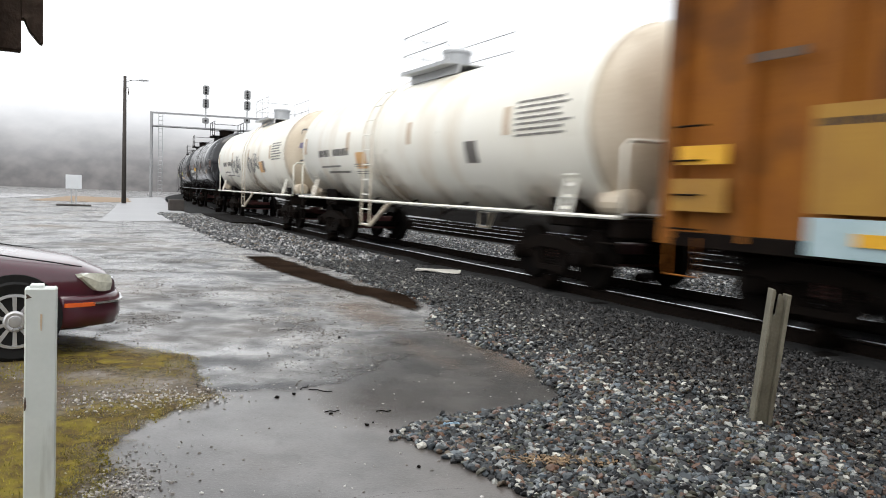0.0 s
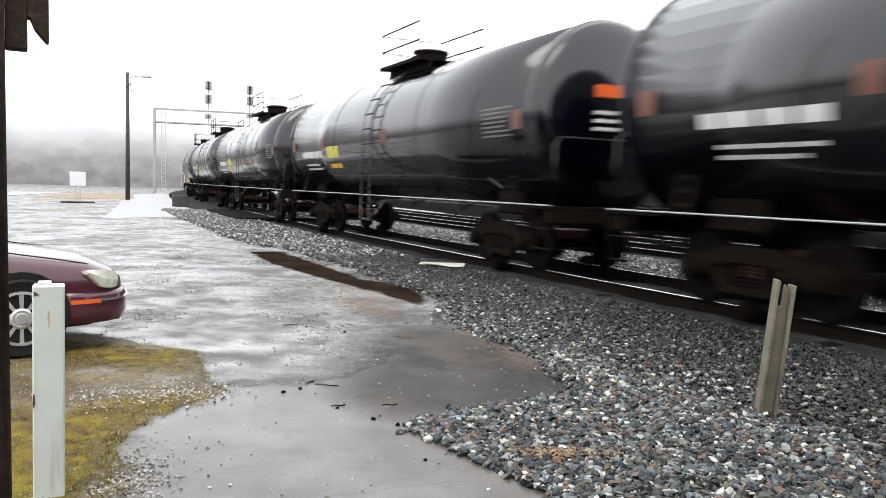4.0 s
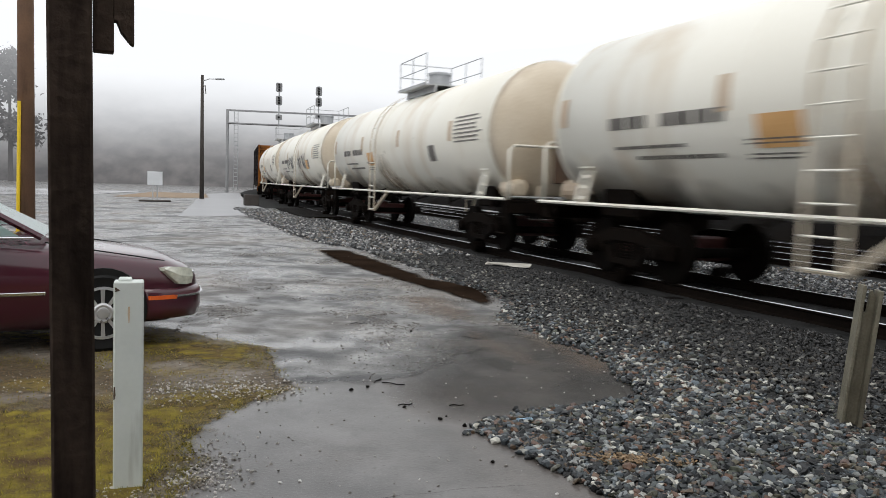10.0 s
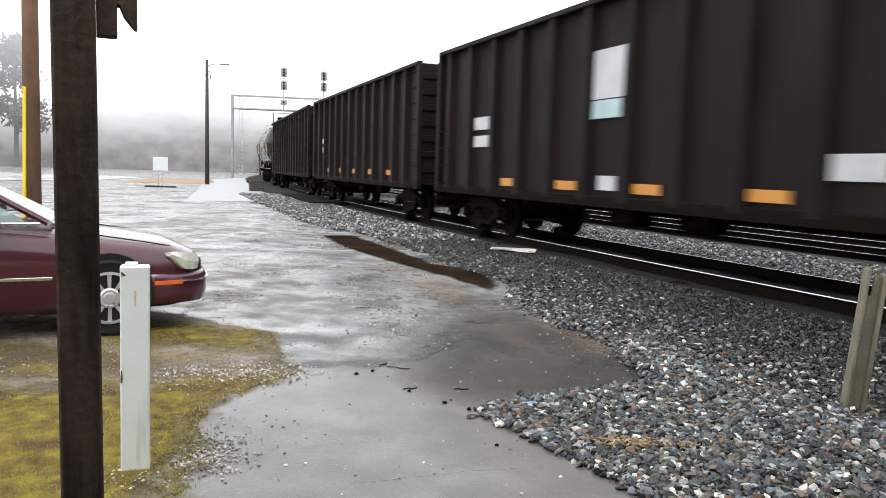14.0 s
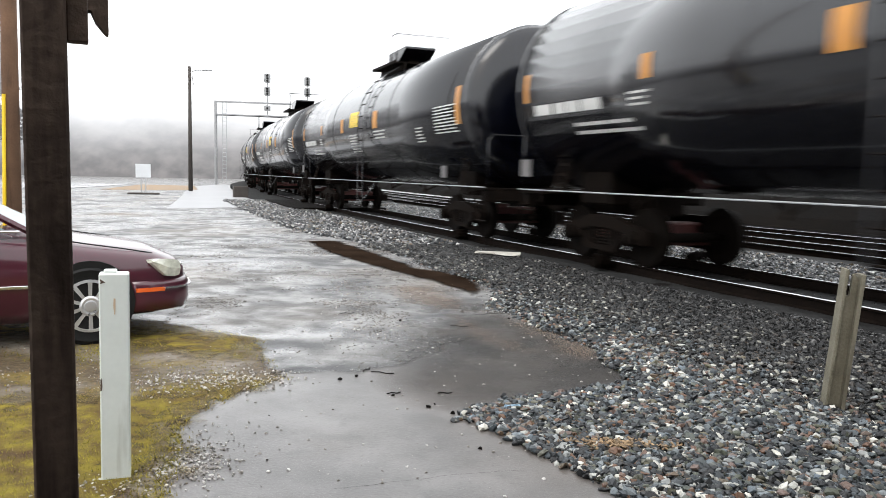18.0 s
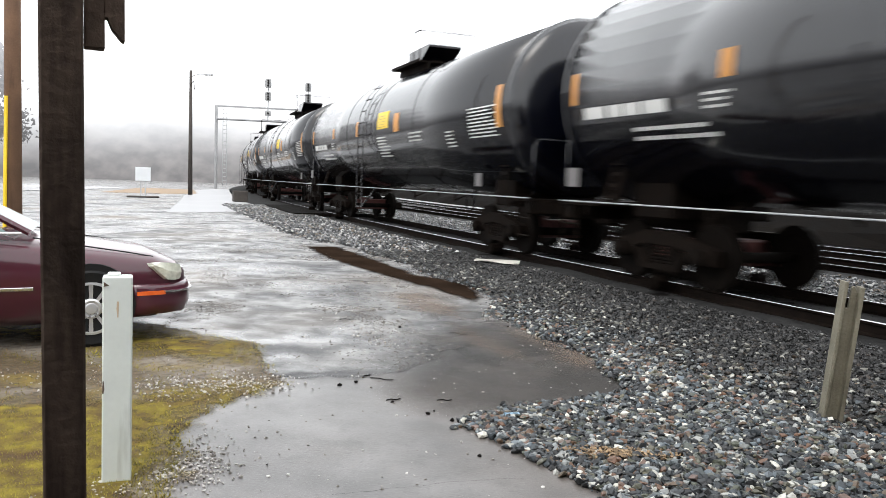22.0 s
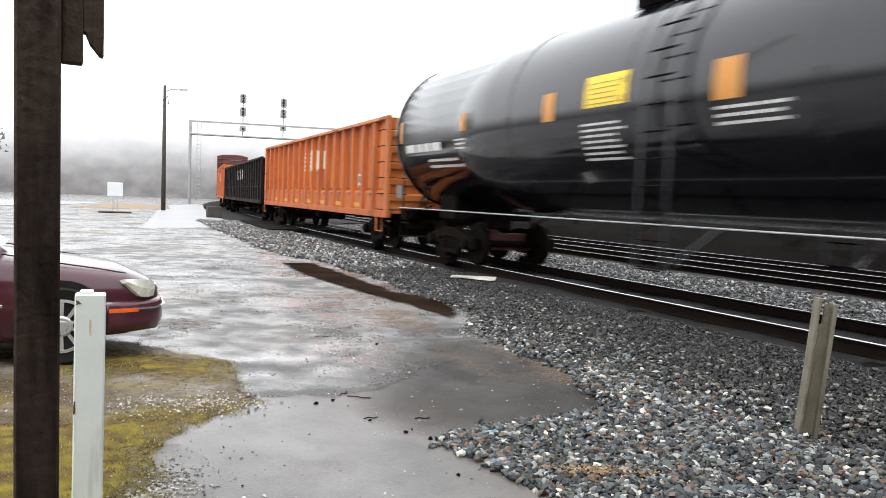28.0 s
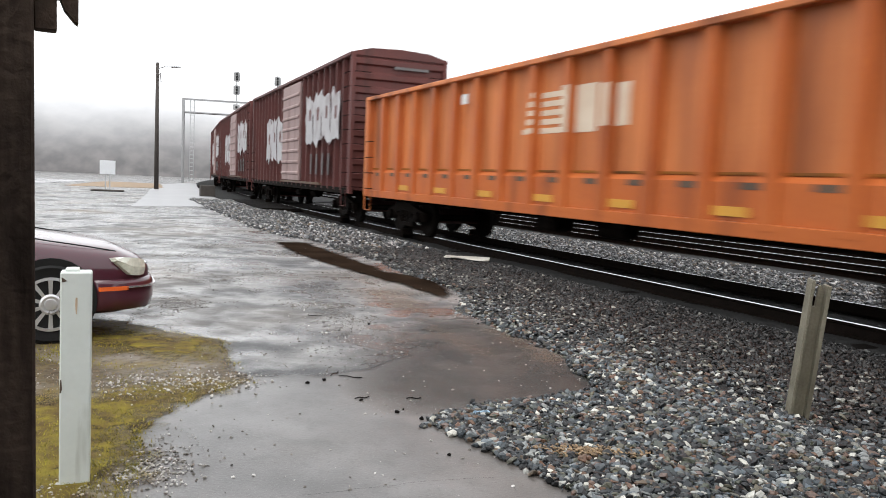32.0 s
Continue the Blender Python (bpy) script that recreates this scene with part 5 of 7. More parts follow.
        part("hazard_placard", bx(bmesh.new(), L - 2.3, L - 2.02, -1.5, -1.475, 1.34, 1.62), DIM_LETTER, car, "dull white hazard placard on its holder")
        for x, z0, z1, w in ((F + 0.62, 2.7, 3.2, 0.14), (F + 3.9, 2.8, 3.15, 0.2), (F + 7.0, 2.74, 3.2, 0.32), (F + 10.85, 2.72, 3.22, 0.42), (L - 0.92, 2.5, 3.32, 0.24)):
            part("tape_strip", curved(bmesh.new(), x, x + w, z0, z1, R, zc), REFLEX, car, "orange reflective tape patch")
        part("end_lettering", bars(bmesh.new(), L - 0.5, L + 0.1, 3.15, 3.38, 3, lambda b, x0, x1, z0, z1: bx(b, L - 0.05, L + 0.01, 0.2 + x0 - L, 0.2 + x1 - L, z0, z1)), ink, car)
        part("hazard_placard", bx(bmesh.new(), F - 0.02 + 0.7, F + 1.0, -R - 0.06, -R - 0.04, 1.4, 1.7), DIM_LETTER, car, "small grey diamond placard")
    else:
        faint = DIM_LETTER if panel_at == 0 else ink
        part("lettering", bars(bmesh.new(), F + 1.75, F + (3.3 if panel_at == 0 else 4.0), 2.18, 2.4, 1, put), faint, car, "illegible white reporting marks")
        part("lettering", bars(bmesh.new(), F + 1.95, F + 3.5, 1.82, 2.06, 2, put), faint, car)
        if panel_at == 2:
            part("placard", curved(bmesh.new(), F + 4.2, F + 5.2, 2.14, 2.46, R, zc), WORN_YELLOW, car, "dull yellow hazard panel")
            part("placard", curved(bmesh.new(), F + 4.28, F + 5.2, 1.86, 1.98, R, zc), AMBER, car, "amber strip under the panel")
        elif panel_at == 1:
            part("placard", curved(bmesh.new(), F + 3.95, F + 5.1, 2.2, 2.47, R, zc), AMBER, car, "amber hazard panel")
            part("print_line", bars(bmesh.new(), F + 4.0, F + 5.05, 2.22, 2.3, 1, lambda q, x0, x1, z0, z1: curved(q, x0, x1, z0, z1, R, zc, 0.01, 1)), ink, car)
        else:
            part("placard", curved(bmesh.new(), F + 4.4, F + 4.85, 2.6, 3.05, R, zc), REFLEX, car, "orange tape square")
            part("lettering", bars(bmesh.new(), F + 4.7, F + 5.3, 2.16, 2.4, 2, put), DIM_LETTER, car)
        part("lettering", bars(bmesh.new(), -1.2, 0.2, 2.1, 2.5, 4, put), DIM_LETTER, car)
        part("lettering", bars(bmesh.new(), 1.3, 2.6, 2.1, 2.4, 3, put), DIM_LETTER, car)
        part("lettering", bars(bmesh.new(), L - 1.9, L - 0.9, 2.3, 2.85, 7, put), DIM_LETTER, car, "block of small dim data")
        for x in ((F + 0.7, F + 3.75, 0.8, L - 0.9) if panel_at else (F + 0.5, L - 0.9)):
            part("tape_strip", curved(bmesh.new(), x, x + 0.3, 2.4, 2.72, R, zc), RUST_TAPE if panel_at else REFLEX, car, "rust-brown tape strip")
        bm = bmesh.new()
        bx(bm, L - 0.06, L + 0.02, -0.55, -0.1, 2.95, 3.15)
        part("end_placard", bm, SIDELAMP, car, "orange placard on the tank head")
        part("end_lettering", bars(bmesh.new(), 0, 0.55, 2.4, 2.8, 3, lambda b, x0, x1, z0, z1: bx(b, L + 0.0, L + 0.035, -0.6 + x0, -0.6 + x1, z0, z1)), ink, car)
    return car


def ribbed_car(pitch, top, paint, end_paint, ribs, label, kind, inset=0.1):
    """A gondola, hopper or boxcar: side sheets with outside posts, sills, ends with ladders."""
    car = thing({"gondola": "gondola_car", "hopper": "hopper_car", "box": "boxcar"}[kind], label, "railway car", "freight train")
    car["pitch"] = pitch
    L, W, z0 = pitch / 2 - 0.65, 1.5, 0.98
    posts = ORANGE_POST if paint is ORANGE else paint
    for y in (-1, 1):
        bm = bmesh.new()
        bx(bm, -L, L, y * (W - 0.2), y * (W - 0.16), z0 + 0.05, top - 0.05)
        part("side_sheet", bm, paint, car)
        for i in range(ribs + 1):
            x = -L + inset + (2 * L - 2 * inset) * i / ribs
            bm = bmesh.new()
            w = 0.12 if kind != "box" else 0.05
            loft(bm, [[(x - w * k, y * (W - 0.165), z), (x - w * k * 0.7, y * (W - 0.01), z), (x + w * k * 0.7, y * (W - 0.01), z), (x + w * k, y * (W - 0.165), z)] for z, k in ((z0 - 0.02, 1.25), (z0 + 0.7, 1.0), (top - 0.1, 0.9))])
            part("side_post", bm, posts, car)
        bm = bmesh.new()
        bx(bm, -L, L, y * (W - 0.14), y * (W + 0.02), top - 0.1, top, 0.015)
        part("top_chord", bm, paint, car)
        bm = bmesh.new()
        bx(bm, -L, L, y * (W - 0.2), y * (W - 0.02), z0 - 0.12, z0 + 0.06, 0.01)
        part("side_sill", bm, IRON if kind != "gondola" else posts, car)
        if kind == "gondola":
            if paint is ORANGE:
                bm = loft(bmesh.new(), [[(x, y * (W - 0.158), z0 + 0.062), (x, y * (W - 0.075), z0 + 0.062), (x, y * (W - 0.075), z0 + 0.54), (x, y * (W - 0.158), z0 + 0.62)] for x in (-L + 0.02, L - 0.02)])
                part("lower_sheet", bm, ORANGE_POST, car, "deeper orange bulged lower side")
                # Dark notches and a strip stand in for the shadow along the ledge.
                for i in range(ribs):
                    x = -L + inset + (2 * L - 2 * inset) * (i + 0.5) / ribs
                    part("rust_pocket", loft(bmesh.new(), [[(x + u, y * (W - 0.08), z0 + 0.45), (x + u, y * (W - 0.07), z0 + 0.45), (x + u, y * (W - 0.07), z0 + 0.535), (x + u, y * (W - 0.08), z0 + 0.535)] for u in (0.05, 0.24, 0.4)]), GRIME, car)
                part("belt_seam", bx(bmesh.new(), -L + 0.03, L - 0.03, y * (W - 0.157), y * (W - 0.14), z0 + 0.625, z0 + 0.66), RUST, car)
            else:
                bm = bx(bmesh.new(), -L, L, y * (W - 0.17), y * (W - 0.06), z0 + 0.72, z0 + 0.78)
                part("belt_rail", bm, posts, car)
    near_paint = end_paint
    for s in (-1, 1):
        end_paint = near_paint if s > 0 or kind != "hopper" else paint
        bm = bmesh.new()
        prof = [(L - 0.06, top - 0.04), (L - 0.06, z0), (L, z0)]
        for k in range(int((top - z0 - 0.6) / 0.42) + 1):
            z = z0 + 0.35 + k * 0.42
            prof += [(L, z - 0.05), (L + 0.07, z), (L + 0.07, z + 0.14), (L, z + 0.19)]
        prof.append((L, top - 0.04))
        loft(bm, [[(s * x, y, z) for x, z in prof] for y in (-W + 0.12, W - 0.12)])
        part("end_wall", bm, end_paint, car, "corrugated steel end")
        for y in (-W + 0.06, W - 0.06):
            bm = bmesh.new()
            bx(bm, s * (L - 0.06), s * (L + 0.09), y - 0.06, y + 0.06, z0 - 0.1, top)
            part("corner_post", bm, end_paint, car)
        for y in (-1, 1):
            z = z0 + 0.1
            while z < (top - 0.2 if s > 0 else z0 + 1.6):
                part("rung", RUNG, None, car, at=pose(s * (L - 0.35), y * (W + 0.03), z, 0, 0, 0 if y > 0 else 180)).material_slots[0].link = 'OBJECT'
                car.children[-1].material_slots[0].material = end_paint
                part("rung", RUNG, None, car, at=pose(s * (L + 0.12), y * (W - 0.33), z, 0, 0, -90 if s > 0 else 90)).material_slots[0].link = 'OBJECT'
                car.children[-1].material_slots[0].material = end_paint
                z += 0.42
            bm = bmesh.new()
            rod(bm, [(s * (L - 0.12), y * (W + 0.03), z0), (s * (L - 0.12), y * (W + 0.03), 0.5), (s * (L - 0.58), y * (W + 0.03), 0.5), (s * (L - 0.58), y * (W + 0.03), z0)], 0.016)
            part("corner_step", bm, end_paint, car)
        E = s * (pitch / 2 - 0.55)
        coupler(car, E, s)
        truck(car, s * (pitch / 2 - 2.6))
    bm = bmesh.new()
    bx(bm, -L, L, -0.3, 0.3, 0.72, 1.0, 0.02)
    bx(bm, -L + 0.2, L - 0.2, -W + 0.2, W - 0.2, z0 - 0.02, z0 + 0.04)
    for i in range(-4, 5):
        bx(bm, i * L / 4.6 - 0.06, i * L / 4.6 + 0.06, -W + 0.15, W - 0.15, 0.78, 1.0)
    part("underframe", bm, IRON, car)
    bm = bmesh.new()
    bx(bm, -1.2, -0.5, -0.9, -0.4, 0.55, 0.85, 0.05)
    part("brake_valve", bm, IRON, car)
    bm = bmesh.new()
    lathe(bm, [(0.4, 0.17), (1.2, 0.17)], 12)
    for v in bm.verts:
        if v.co.x > 0.3:
            v.co.z += 0.7
            v.co.y -= 0.5 if abs(v.co.x) > 0.3 else 0
    part("air_tank", bm, IRON, car)
    if kind == "box":
        bm = bmesh.new()
        prof = [(-W - 0.03, top - 0.08), (-W - 0.03, top), (-0.9, top + 0.16), (0, top + 0.2), (0.9, top + 0.16), (W + 0.03, top), (W + 0.03, top - 0.08)]
        loft(bm, [[(x, y, z) for y, z in prof] for x in (-L - 0.05, L + 0.05)])
        part("roof", bm, paint, car)
    if kind != "box":
        bm = bmesh.new()
        bx(bm, -L + 0.1, L - 0.1, -W + 0.22, W - 0.22, z0 + 0.045, z0 + (0.3 if kind == "gondola" else top - z0 - 0.5))
        part("load", bm, GRIME, car, "dark load inside")
    return car, L, W


def flat_marks(car, y, rows_, material, label=""):
    """Plain marks on the flat camera-side of a car: (x0, x1, z0, z1)."""
    for x0, x1, z0, z1 in rows_:
        part("painted_mark", bx(bmesh.new(), x0, x1, -y - 0.016, -y + 0.002, z0, z1), material, car, label)


def spray(car, y, x0, x1, z0, z1, material, label, seed, n=9, thick=0.16):
    """Illegible painted strokes: fat bent ribbons."""
    rs = random.Random(seed)
    for i in range(n):
        bm = bmesh.new()
        x, z = x0 + (x1 - x0) * (i + 0.5) / n, rs.uniform(z0, (z0 + z1) / 2)
        w = (x1 - x0) / n * 0.5
        pts = [(x - w * 0.4 + rs.uniform(-w, w) * 0.5, z + (z1 - z) * k / 4 + rs.uniform(-0.05, 0.05)) for k in range(5)]
        prev = None
        for k, (px_, pz) in enumerate(pts):
            t = thick * rs.uniform(0.6, 1.4)
            cur = (bm.verts.new((px_ - t, -y - 0.008, pz)), bm.verts.new((px_ + t, -y - 0.008, pz)))
            if prev:
                bm.faces.new((prev[0], prev[1], cur[1], cur[0]))
            prev = cur
        part("spray_stroke", bm, material, car, label)


def paint_over(car, L, ribs, rows_, material, label):
    """Marks that run over the recessed sheets and over the posts between them."""
    step = (2 * L - 0.2) / ribs
    for x0, x1, z0, z1 in rows_:
        for i in range(ribs + 1):
            c = -L + 0.1 + step * i
            for a, b, y in ((c - 0.085, c + 0.085, 1.492), (c + 0.12, c + step - 0.12, 1.342)):
                a, b = max(a, x0), min(b, x1)
                if b - a > 0.03:
                    part("painted_mark", bx(bmesh.new(), a, b, -y - 0.004, -y + 0.004, z0, z1), material, car, label)


def logo(car, y, x0, z0, h, material, L, ribs, tail=1.25):
    """A striped railway mark as plain bars and blocks."""
    rows_ = [(x0 - tail + 0.12 * i, x0, z0 + h * (i + 0.1) / 5, z0 + h * (i + 0.72) / 5) for i in range(5)]
    rows_ += [(x0 + 0.05, x0 + 0.95, z0, z0 + h), (x0 + 1.1, x0 + 1.75, z0 + h * 0.08, z0 + h * 0.92)]
    paint_over(car, L, ribs, rows_, material, "pale striped railway mark")


def silver_letters(car, x0, x1, z0, z1, n, seed):
    """Fat illegible block letters: ragged silver shapes with a dark gap in each."""
    rs = random.Random(seed)
    w = (x1 - x0) / n
    for i in range(n):
        cx, cz, h = x0 + w * (i + 0.5), (z0 + z1) / 2 + rs.uniform(-0.15, 0.15), (z1 - z0) * rs.uniform(0.4, 0.52)
        for y, scale, material, name, label in ((1.508, 1.0, SILVER, "painted_letter", "ragged silver spray letter"), (1.514, 0.24, BROWN, "letter_gap", "")):
            ring = []
            for k in range(16):
                a = 2 * math.pi * k / 16
                q = scale * rs.uniform(0.75, 1.2) / max(abs(math.cos(a)), abs(math.sin(a))) ** 0.8
                ring.append((cx + (0.1 if scale < 1 else 0) + q * w * 0.5 * math.cos(a), cz + (0.12 if scale < 1 else 0) + q * h * math.sin(a)))
            part(name, loft(bmesh.new(), [[(p, -v, z) for p, z in ring] for v in (y - 0.006, y)]), material, car, label)


def scrawl(car, x0, x1, z0, z1, r, zc, material, n, seed, fat=1.0, label="grey-black illegible spray paint"):
    """Looping illegible spray strokes on the flank of a tank."""
    rs = random.Random(seed)
    for i in range(n):
        cx, cz = x0 + (x1 - x0) * (i + 0.5) / n, (z0 + z1) / 2 + rs.uniform(-0.12, 0.12)
        a, b, p, q, w = (x1 - x0) / n * rs.uniform(0.4, 0.85), (z1 - z0) * rs.uniform(0.25, 0.48), rs.uniform(0, 6), rs.choice((1, 2, 2)), rs.uniform(0.022, 0.045) * fat
        bm, prev = bmesh.new(), None
        for k in range(22):
            t = p + 4.6 * k / 21
            x, z = cx + a * math.cos(t), cz + b * math.sin(q * t + p)
            dx, dz = -a * math.sin(t), b * q * math.cos(q * t + p)
            m = math.hypot(dx, dz) or 1
            cur = []
            for s in (-w, w):
                zz = z + s * dx / m
                e = math.asin(max(-0.99, min(0.99, (zz - zc) / r)))
                if not zc:
                    cur.append(bm.verts.new((x - s * dz / m, -r - 0.008, zz)))
                    continue
                cur.append(bm.verts.new((x - s * dz / m, -(r + 0.008) * math.cos(e), zc + (r + 0.008) * math.sin(e))))
            if prev:
                bm.faces.new((prev[0], prev[1], cur[1], cur[0]))
            prev = cur
        part("spray_stroke", bm, material, car, label)


def head_marks(car):
    """Purple and black spray strokes on the domed head that faces forward."""
    L, R, zc = car["pitch"] / 2 - 0.62, 1.55, 2.6
    rs = random.Random(77)

    def on(y, z):
        d = min(0.98, math.hypot(y, z - zc) / R)
        return (L - 0.62 + 0.64 * math.sqrt(1 - d ** 2.6) + 0.012, y, z)
    for i, (cy, cz, a, b) in enumerate(((-0.95, 3.3, 0.12, 0.1), (-0.45, 3.5, 0.2, 0.12), (0.1, 3.3, 0.16, 0.22), (0.5, 3.35, 0.2, 0.08), (-0.75, 2.85, 0.4, 0.05), (-0.7, 2.7, 0.34, 0.1), (-0.55, 2.55, 0.36, 0.05), (-0.95, 2.3, 0.2, 0.06), (0.45, 2.75, 0.3, 0.03), (0.45, 2.6, 0.3, 0.03), (-0.75, 2.78, 0.3, 0.12))):
        bm, prev = bmesh.new(), None
        p, w = rs.uniform(0, 6), 0.03 if i < 4 or i > 6 else 0.07
        for k in range(18):
            t = p + 5.2 * k / 17
            y, z = cy + a * math.cos(t), cz + b * math.sin(t)
            cur = (bm.verts.new(on(y, z - w)), bm.verts.new(on(y + w * 0.5, z + w)))
            if prev:
                bm.faces.new((prev[0], prev[1], cur[1], cur[0]))
            prev = cur
        part("spray_stroke", bm, PURPLE_SPRAY if i in (4, 5, 6, 10) else SPRAY_DARK, car, "illegible spray paint on the tank head")


CAR_PLAN = []   # (car, middle on the train line)


def couple(car, rear):
    """Puts a car on the train by the place of its rear end."""
    if car.name.startswith("tank_car"):
        CAR_PLAN.append((car, rear + 0.92 - car["pitch"] / 2))
    else:
        CAR_PLAN.append((car, rear + 0.65 - car["pitch"] / 2))


def build_train():
    park = pose(0, 0, 0)
    # the rust-orange boxcar that leads
    c, L, W = ribbed_car(17.0, 4.6, RUST, RUST, 14, "rusty orange boxcar with faded yellow panels", "box")
    flat_marks(c, 1.5, [(-L + 0.2, -L + 0.95, 1.87, 2.1)], AMBER, "yellow painted panel")
    flat_marks(c, 1.5, [(-L + 0.1, -L + 0.96, 1.3, 1.7), (-L + 2.05, -L + 4.8, 1.34, 2.46)], OCHRE, "faded yellow painted panel")
    flat_marks(c, 1.5, [(-L + 2.1, -L + 4.6, 2.24, 2.32), (-L + 1.2, -L + 1.9, 3.0, 3.1)], GRIME, "dark worn stripe")
    flat_marks(c, 1.5, [(-L + 2.05, -L + 5.5, 0.9, 1.3)], SPRAY_BLUE, "pale blue paint along the sill")
    flat_marks(c, 1.52, [(-L + 2.6, -L + 3.2, 1.03, 1.16), (-L + 4.4, -L + 5.0, 1.03, 1.16)], AMBER, "amber reflective strips")
    couple(c, 7.24)
    w = tank_car(16.9, WHITE, "white", "cream-white tank car with rust-stained ends and dark lettering", -1.32, -2.55)
    couple(w, 23.55)
    v = tank_car(16.9, WHITE, "white", "cream-white tank car with a worn orange panel", 0.5, 2.9)
    couple(v, 40.33)
    made = []
    whites = ((v, 40.33), (v, 154.08), (w, 170.34), (w, 187.45), (v, 204.51), (w, 220.76))
    for i, (model, o) in enumerate(whites):
        k = copy_thing(model, park) if i else model
        if i:
            couple(k, o)
        made.append(k)
    for i, k in enumerate((made[0], made[4])):
        for x in (-3.5, 0.5):
            scrawl(k, x, x + 2.3, 2.0, 2.75, 1.55, 2.6, SPRAY_DARK, 7, 31 + i)
        if i == 0:
            head_marks(k)
        k["label"] = "cream-white tank car with dark spray paint on its side"
    b = tank_car(15.5, BLACK, "short", "glossy black tank car with an amber panel", 0.2, 1)
    couple(b, 55.86)
    b = tank_car(15.1, BLACK, "short", "glossy black tank car with a dull yellow panel", 0.2, 2)
    couple(b, 70.96)
    b = tank_car(16.5, BLACK, "short", "glossy black tank car with a dull yellow panel", 0.2, 2)
    couple(b, 87.7)
    for o in (104.43, 120.35):
        couple(copy_thing(b, park), o)
    b = tank_car(16.4, BLACK, "short", "glossy black tank car with orange tape strips", 0.2, 0)
    couple(b, 136.78)
    h, L, W = ribbed_car(17.2, 4.3, SOOT, RUST, 12, "grimy dark brown ribbed hopper car with rusty orange ends", "hopper", 0.6)
    flat_marks(h, 1.36, [(-L + 1.97, -L + 2.85, 1.94, 2.19), (-L + 1.97, -L + 2.85, 2.32, 2.6), (-L + 6.8, -L + 7.7, 2.65, 3.46), (-L + 7.1, -L + 7.6, 1.14, 1.38), (-L + 11.75, -L + 12.5, 1.4, 1.7)], SPRAY_WHITE, "white stencilled panel")
    flat_marks(h, 1.36, [(-L + 6.8, -L + 7.65, 2.33, 2.63)], SPRAY_BLUE, "pale blue panel")
    flat_marks(h, 1.36, [(-L + x, -L + x + 0.68, 1.11, 1.27) for x in (3.42, 5.7, 8.05, 10.5, 12.9)], REFLEX, "amber reflective strips")
    couple(h, 238.95)
    for o, pitch in ((255.86, 16.6), (274.76, 18.6)):
        h, L, W = ribbed_car(pitch, 4.3, SOOT, SOOT, 13 if pitch < 17 else 15, "grimy dark brown ribbed hopper car with sooty ends", "hopper")
        flat_marks(h, 1.36, [(-L + 1.55, -L + 2.2, 2.02, 2.26), (-L + 1.55, -L + 2.2, 2.4, 2.62)], SPRAY_WHITE, "white stencilled panel")
        flat_marks(h, 1.36, [(-L + 2.72 + 2.3 * i, -L + 3.32 + 2.3 * i, 1.2, 1.36) for i in range(5)], REFLEX, "amber reflective strips")
        if o > 270:
            flat_marks(h, 1.36, [(-L + 1.42, -L + 2.3, 2.84, 2.9), (-L + 1.42, -L + 2.3, 2.7, 2.74)], SPRAY_WHITE, "white stencilled bars")
            flat_marks(h, 1.36, [(-L + 0.4, -L + 0.9, 1.44, 1.6), (-L + 1.55, -L + 2.3, 1.36, 1.55)], REFLEX, "faded orange reflective strips")
        couple(h, o)
    k = tank_car(19.4, BLACK, "long", "long glossy black tank car with a yellow panel and orange tape", -1.1, 0.25)
    couple(k, 294.57)
    for o in (372.57, 391.9, 430.2):
        couple(copy_thing(k, park), o)
    k = tank_car(19.4, BLACK, "long", "long glossy black tank car with a yellow panel behind its ladder", 0.9, -0.9)
    couple(k, 314.28)
    for o in (333.83, 353.24, 410.95, 449.45):
        couple(copy_thing(k, park), o)
    g, L, W = ribbed_car(19.4, 3.55, ORANGE, ORANGE, 17, "bright orange high-sided gondola with outside posts", "gondola")
    logo(g, 1.5, -L + 9.3, 2.25, 0.76, FADED, L, 17)
    flat_marks(g, 1.43, [(-L + 2.4 + 2.106 * i, -L + 2.95 + 2.106 * i, 1.1, 1.22) for i in range(7)], WORN_AMBER, "amber reflective strips")
    couple(g, 468.82)
    d, L, W = ribbed_car(23.1, 3.2, SOOT, SOOT, 20, "long black gondola with pale blue spray paint", "gondola")
    logo(d, 1.5, -L + 11.4, 2.16, 0.62, LETTER, L, 20, 2.2)
    for i, top in enumerate((1.36, 2.15, 2.17, 2.1, 2.06, 2.02, 2.1, 2.0)):
        x = -L + 4.42 + 1.08 * i
        soiled(d, x + (0.3 if i == 0 else 0.12), x + 0.98, 1.0, top, 1.352, 0, SPRAYED_BLUE, "spray_paint", "pale blue spray paint between the posts")
        spray(d, 1.37, x + 0.2, x + 0.85, 1.15, top - 0.15, SPRAY_WHITE if i % 2 else DIM_LETTER, "illegible spray lettering", 11 + i, 2, 0.04)
    flat_marks(d, 1.36, [(-L + 2.42, -L + 2.95, 2.64, 2.89), (-L + 2.42, -L + 2.95, 2.1, 2.34), (-L + 2.42, -L + 2.95, 1.38, 1.45), (-L + 2.42, -L + 2.95, 1.54, 1.61), (-L + 3.47, -L + 4.15, 2.09, 2.34), (-L + 3.47, -L + 4.15, 1.38, 1.45), (-L + 3.47, -L + 4.15, 1.53, 1.6),
                         (-L + 4.55, -L + 5.2, 2.06, 2.15), (-L + 4.55, -L + 5.2, 1.85, 1.94), (-L + 4.5, -L + 5.3, 1.35, 1.43)], SPRAY_WHITE, "white stencilled numbers as bars")
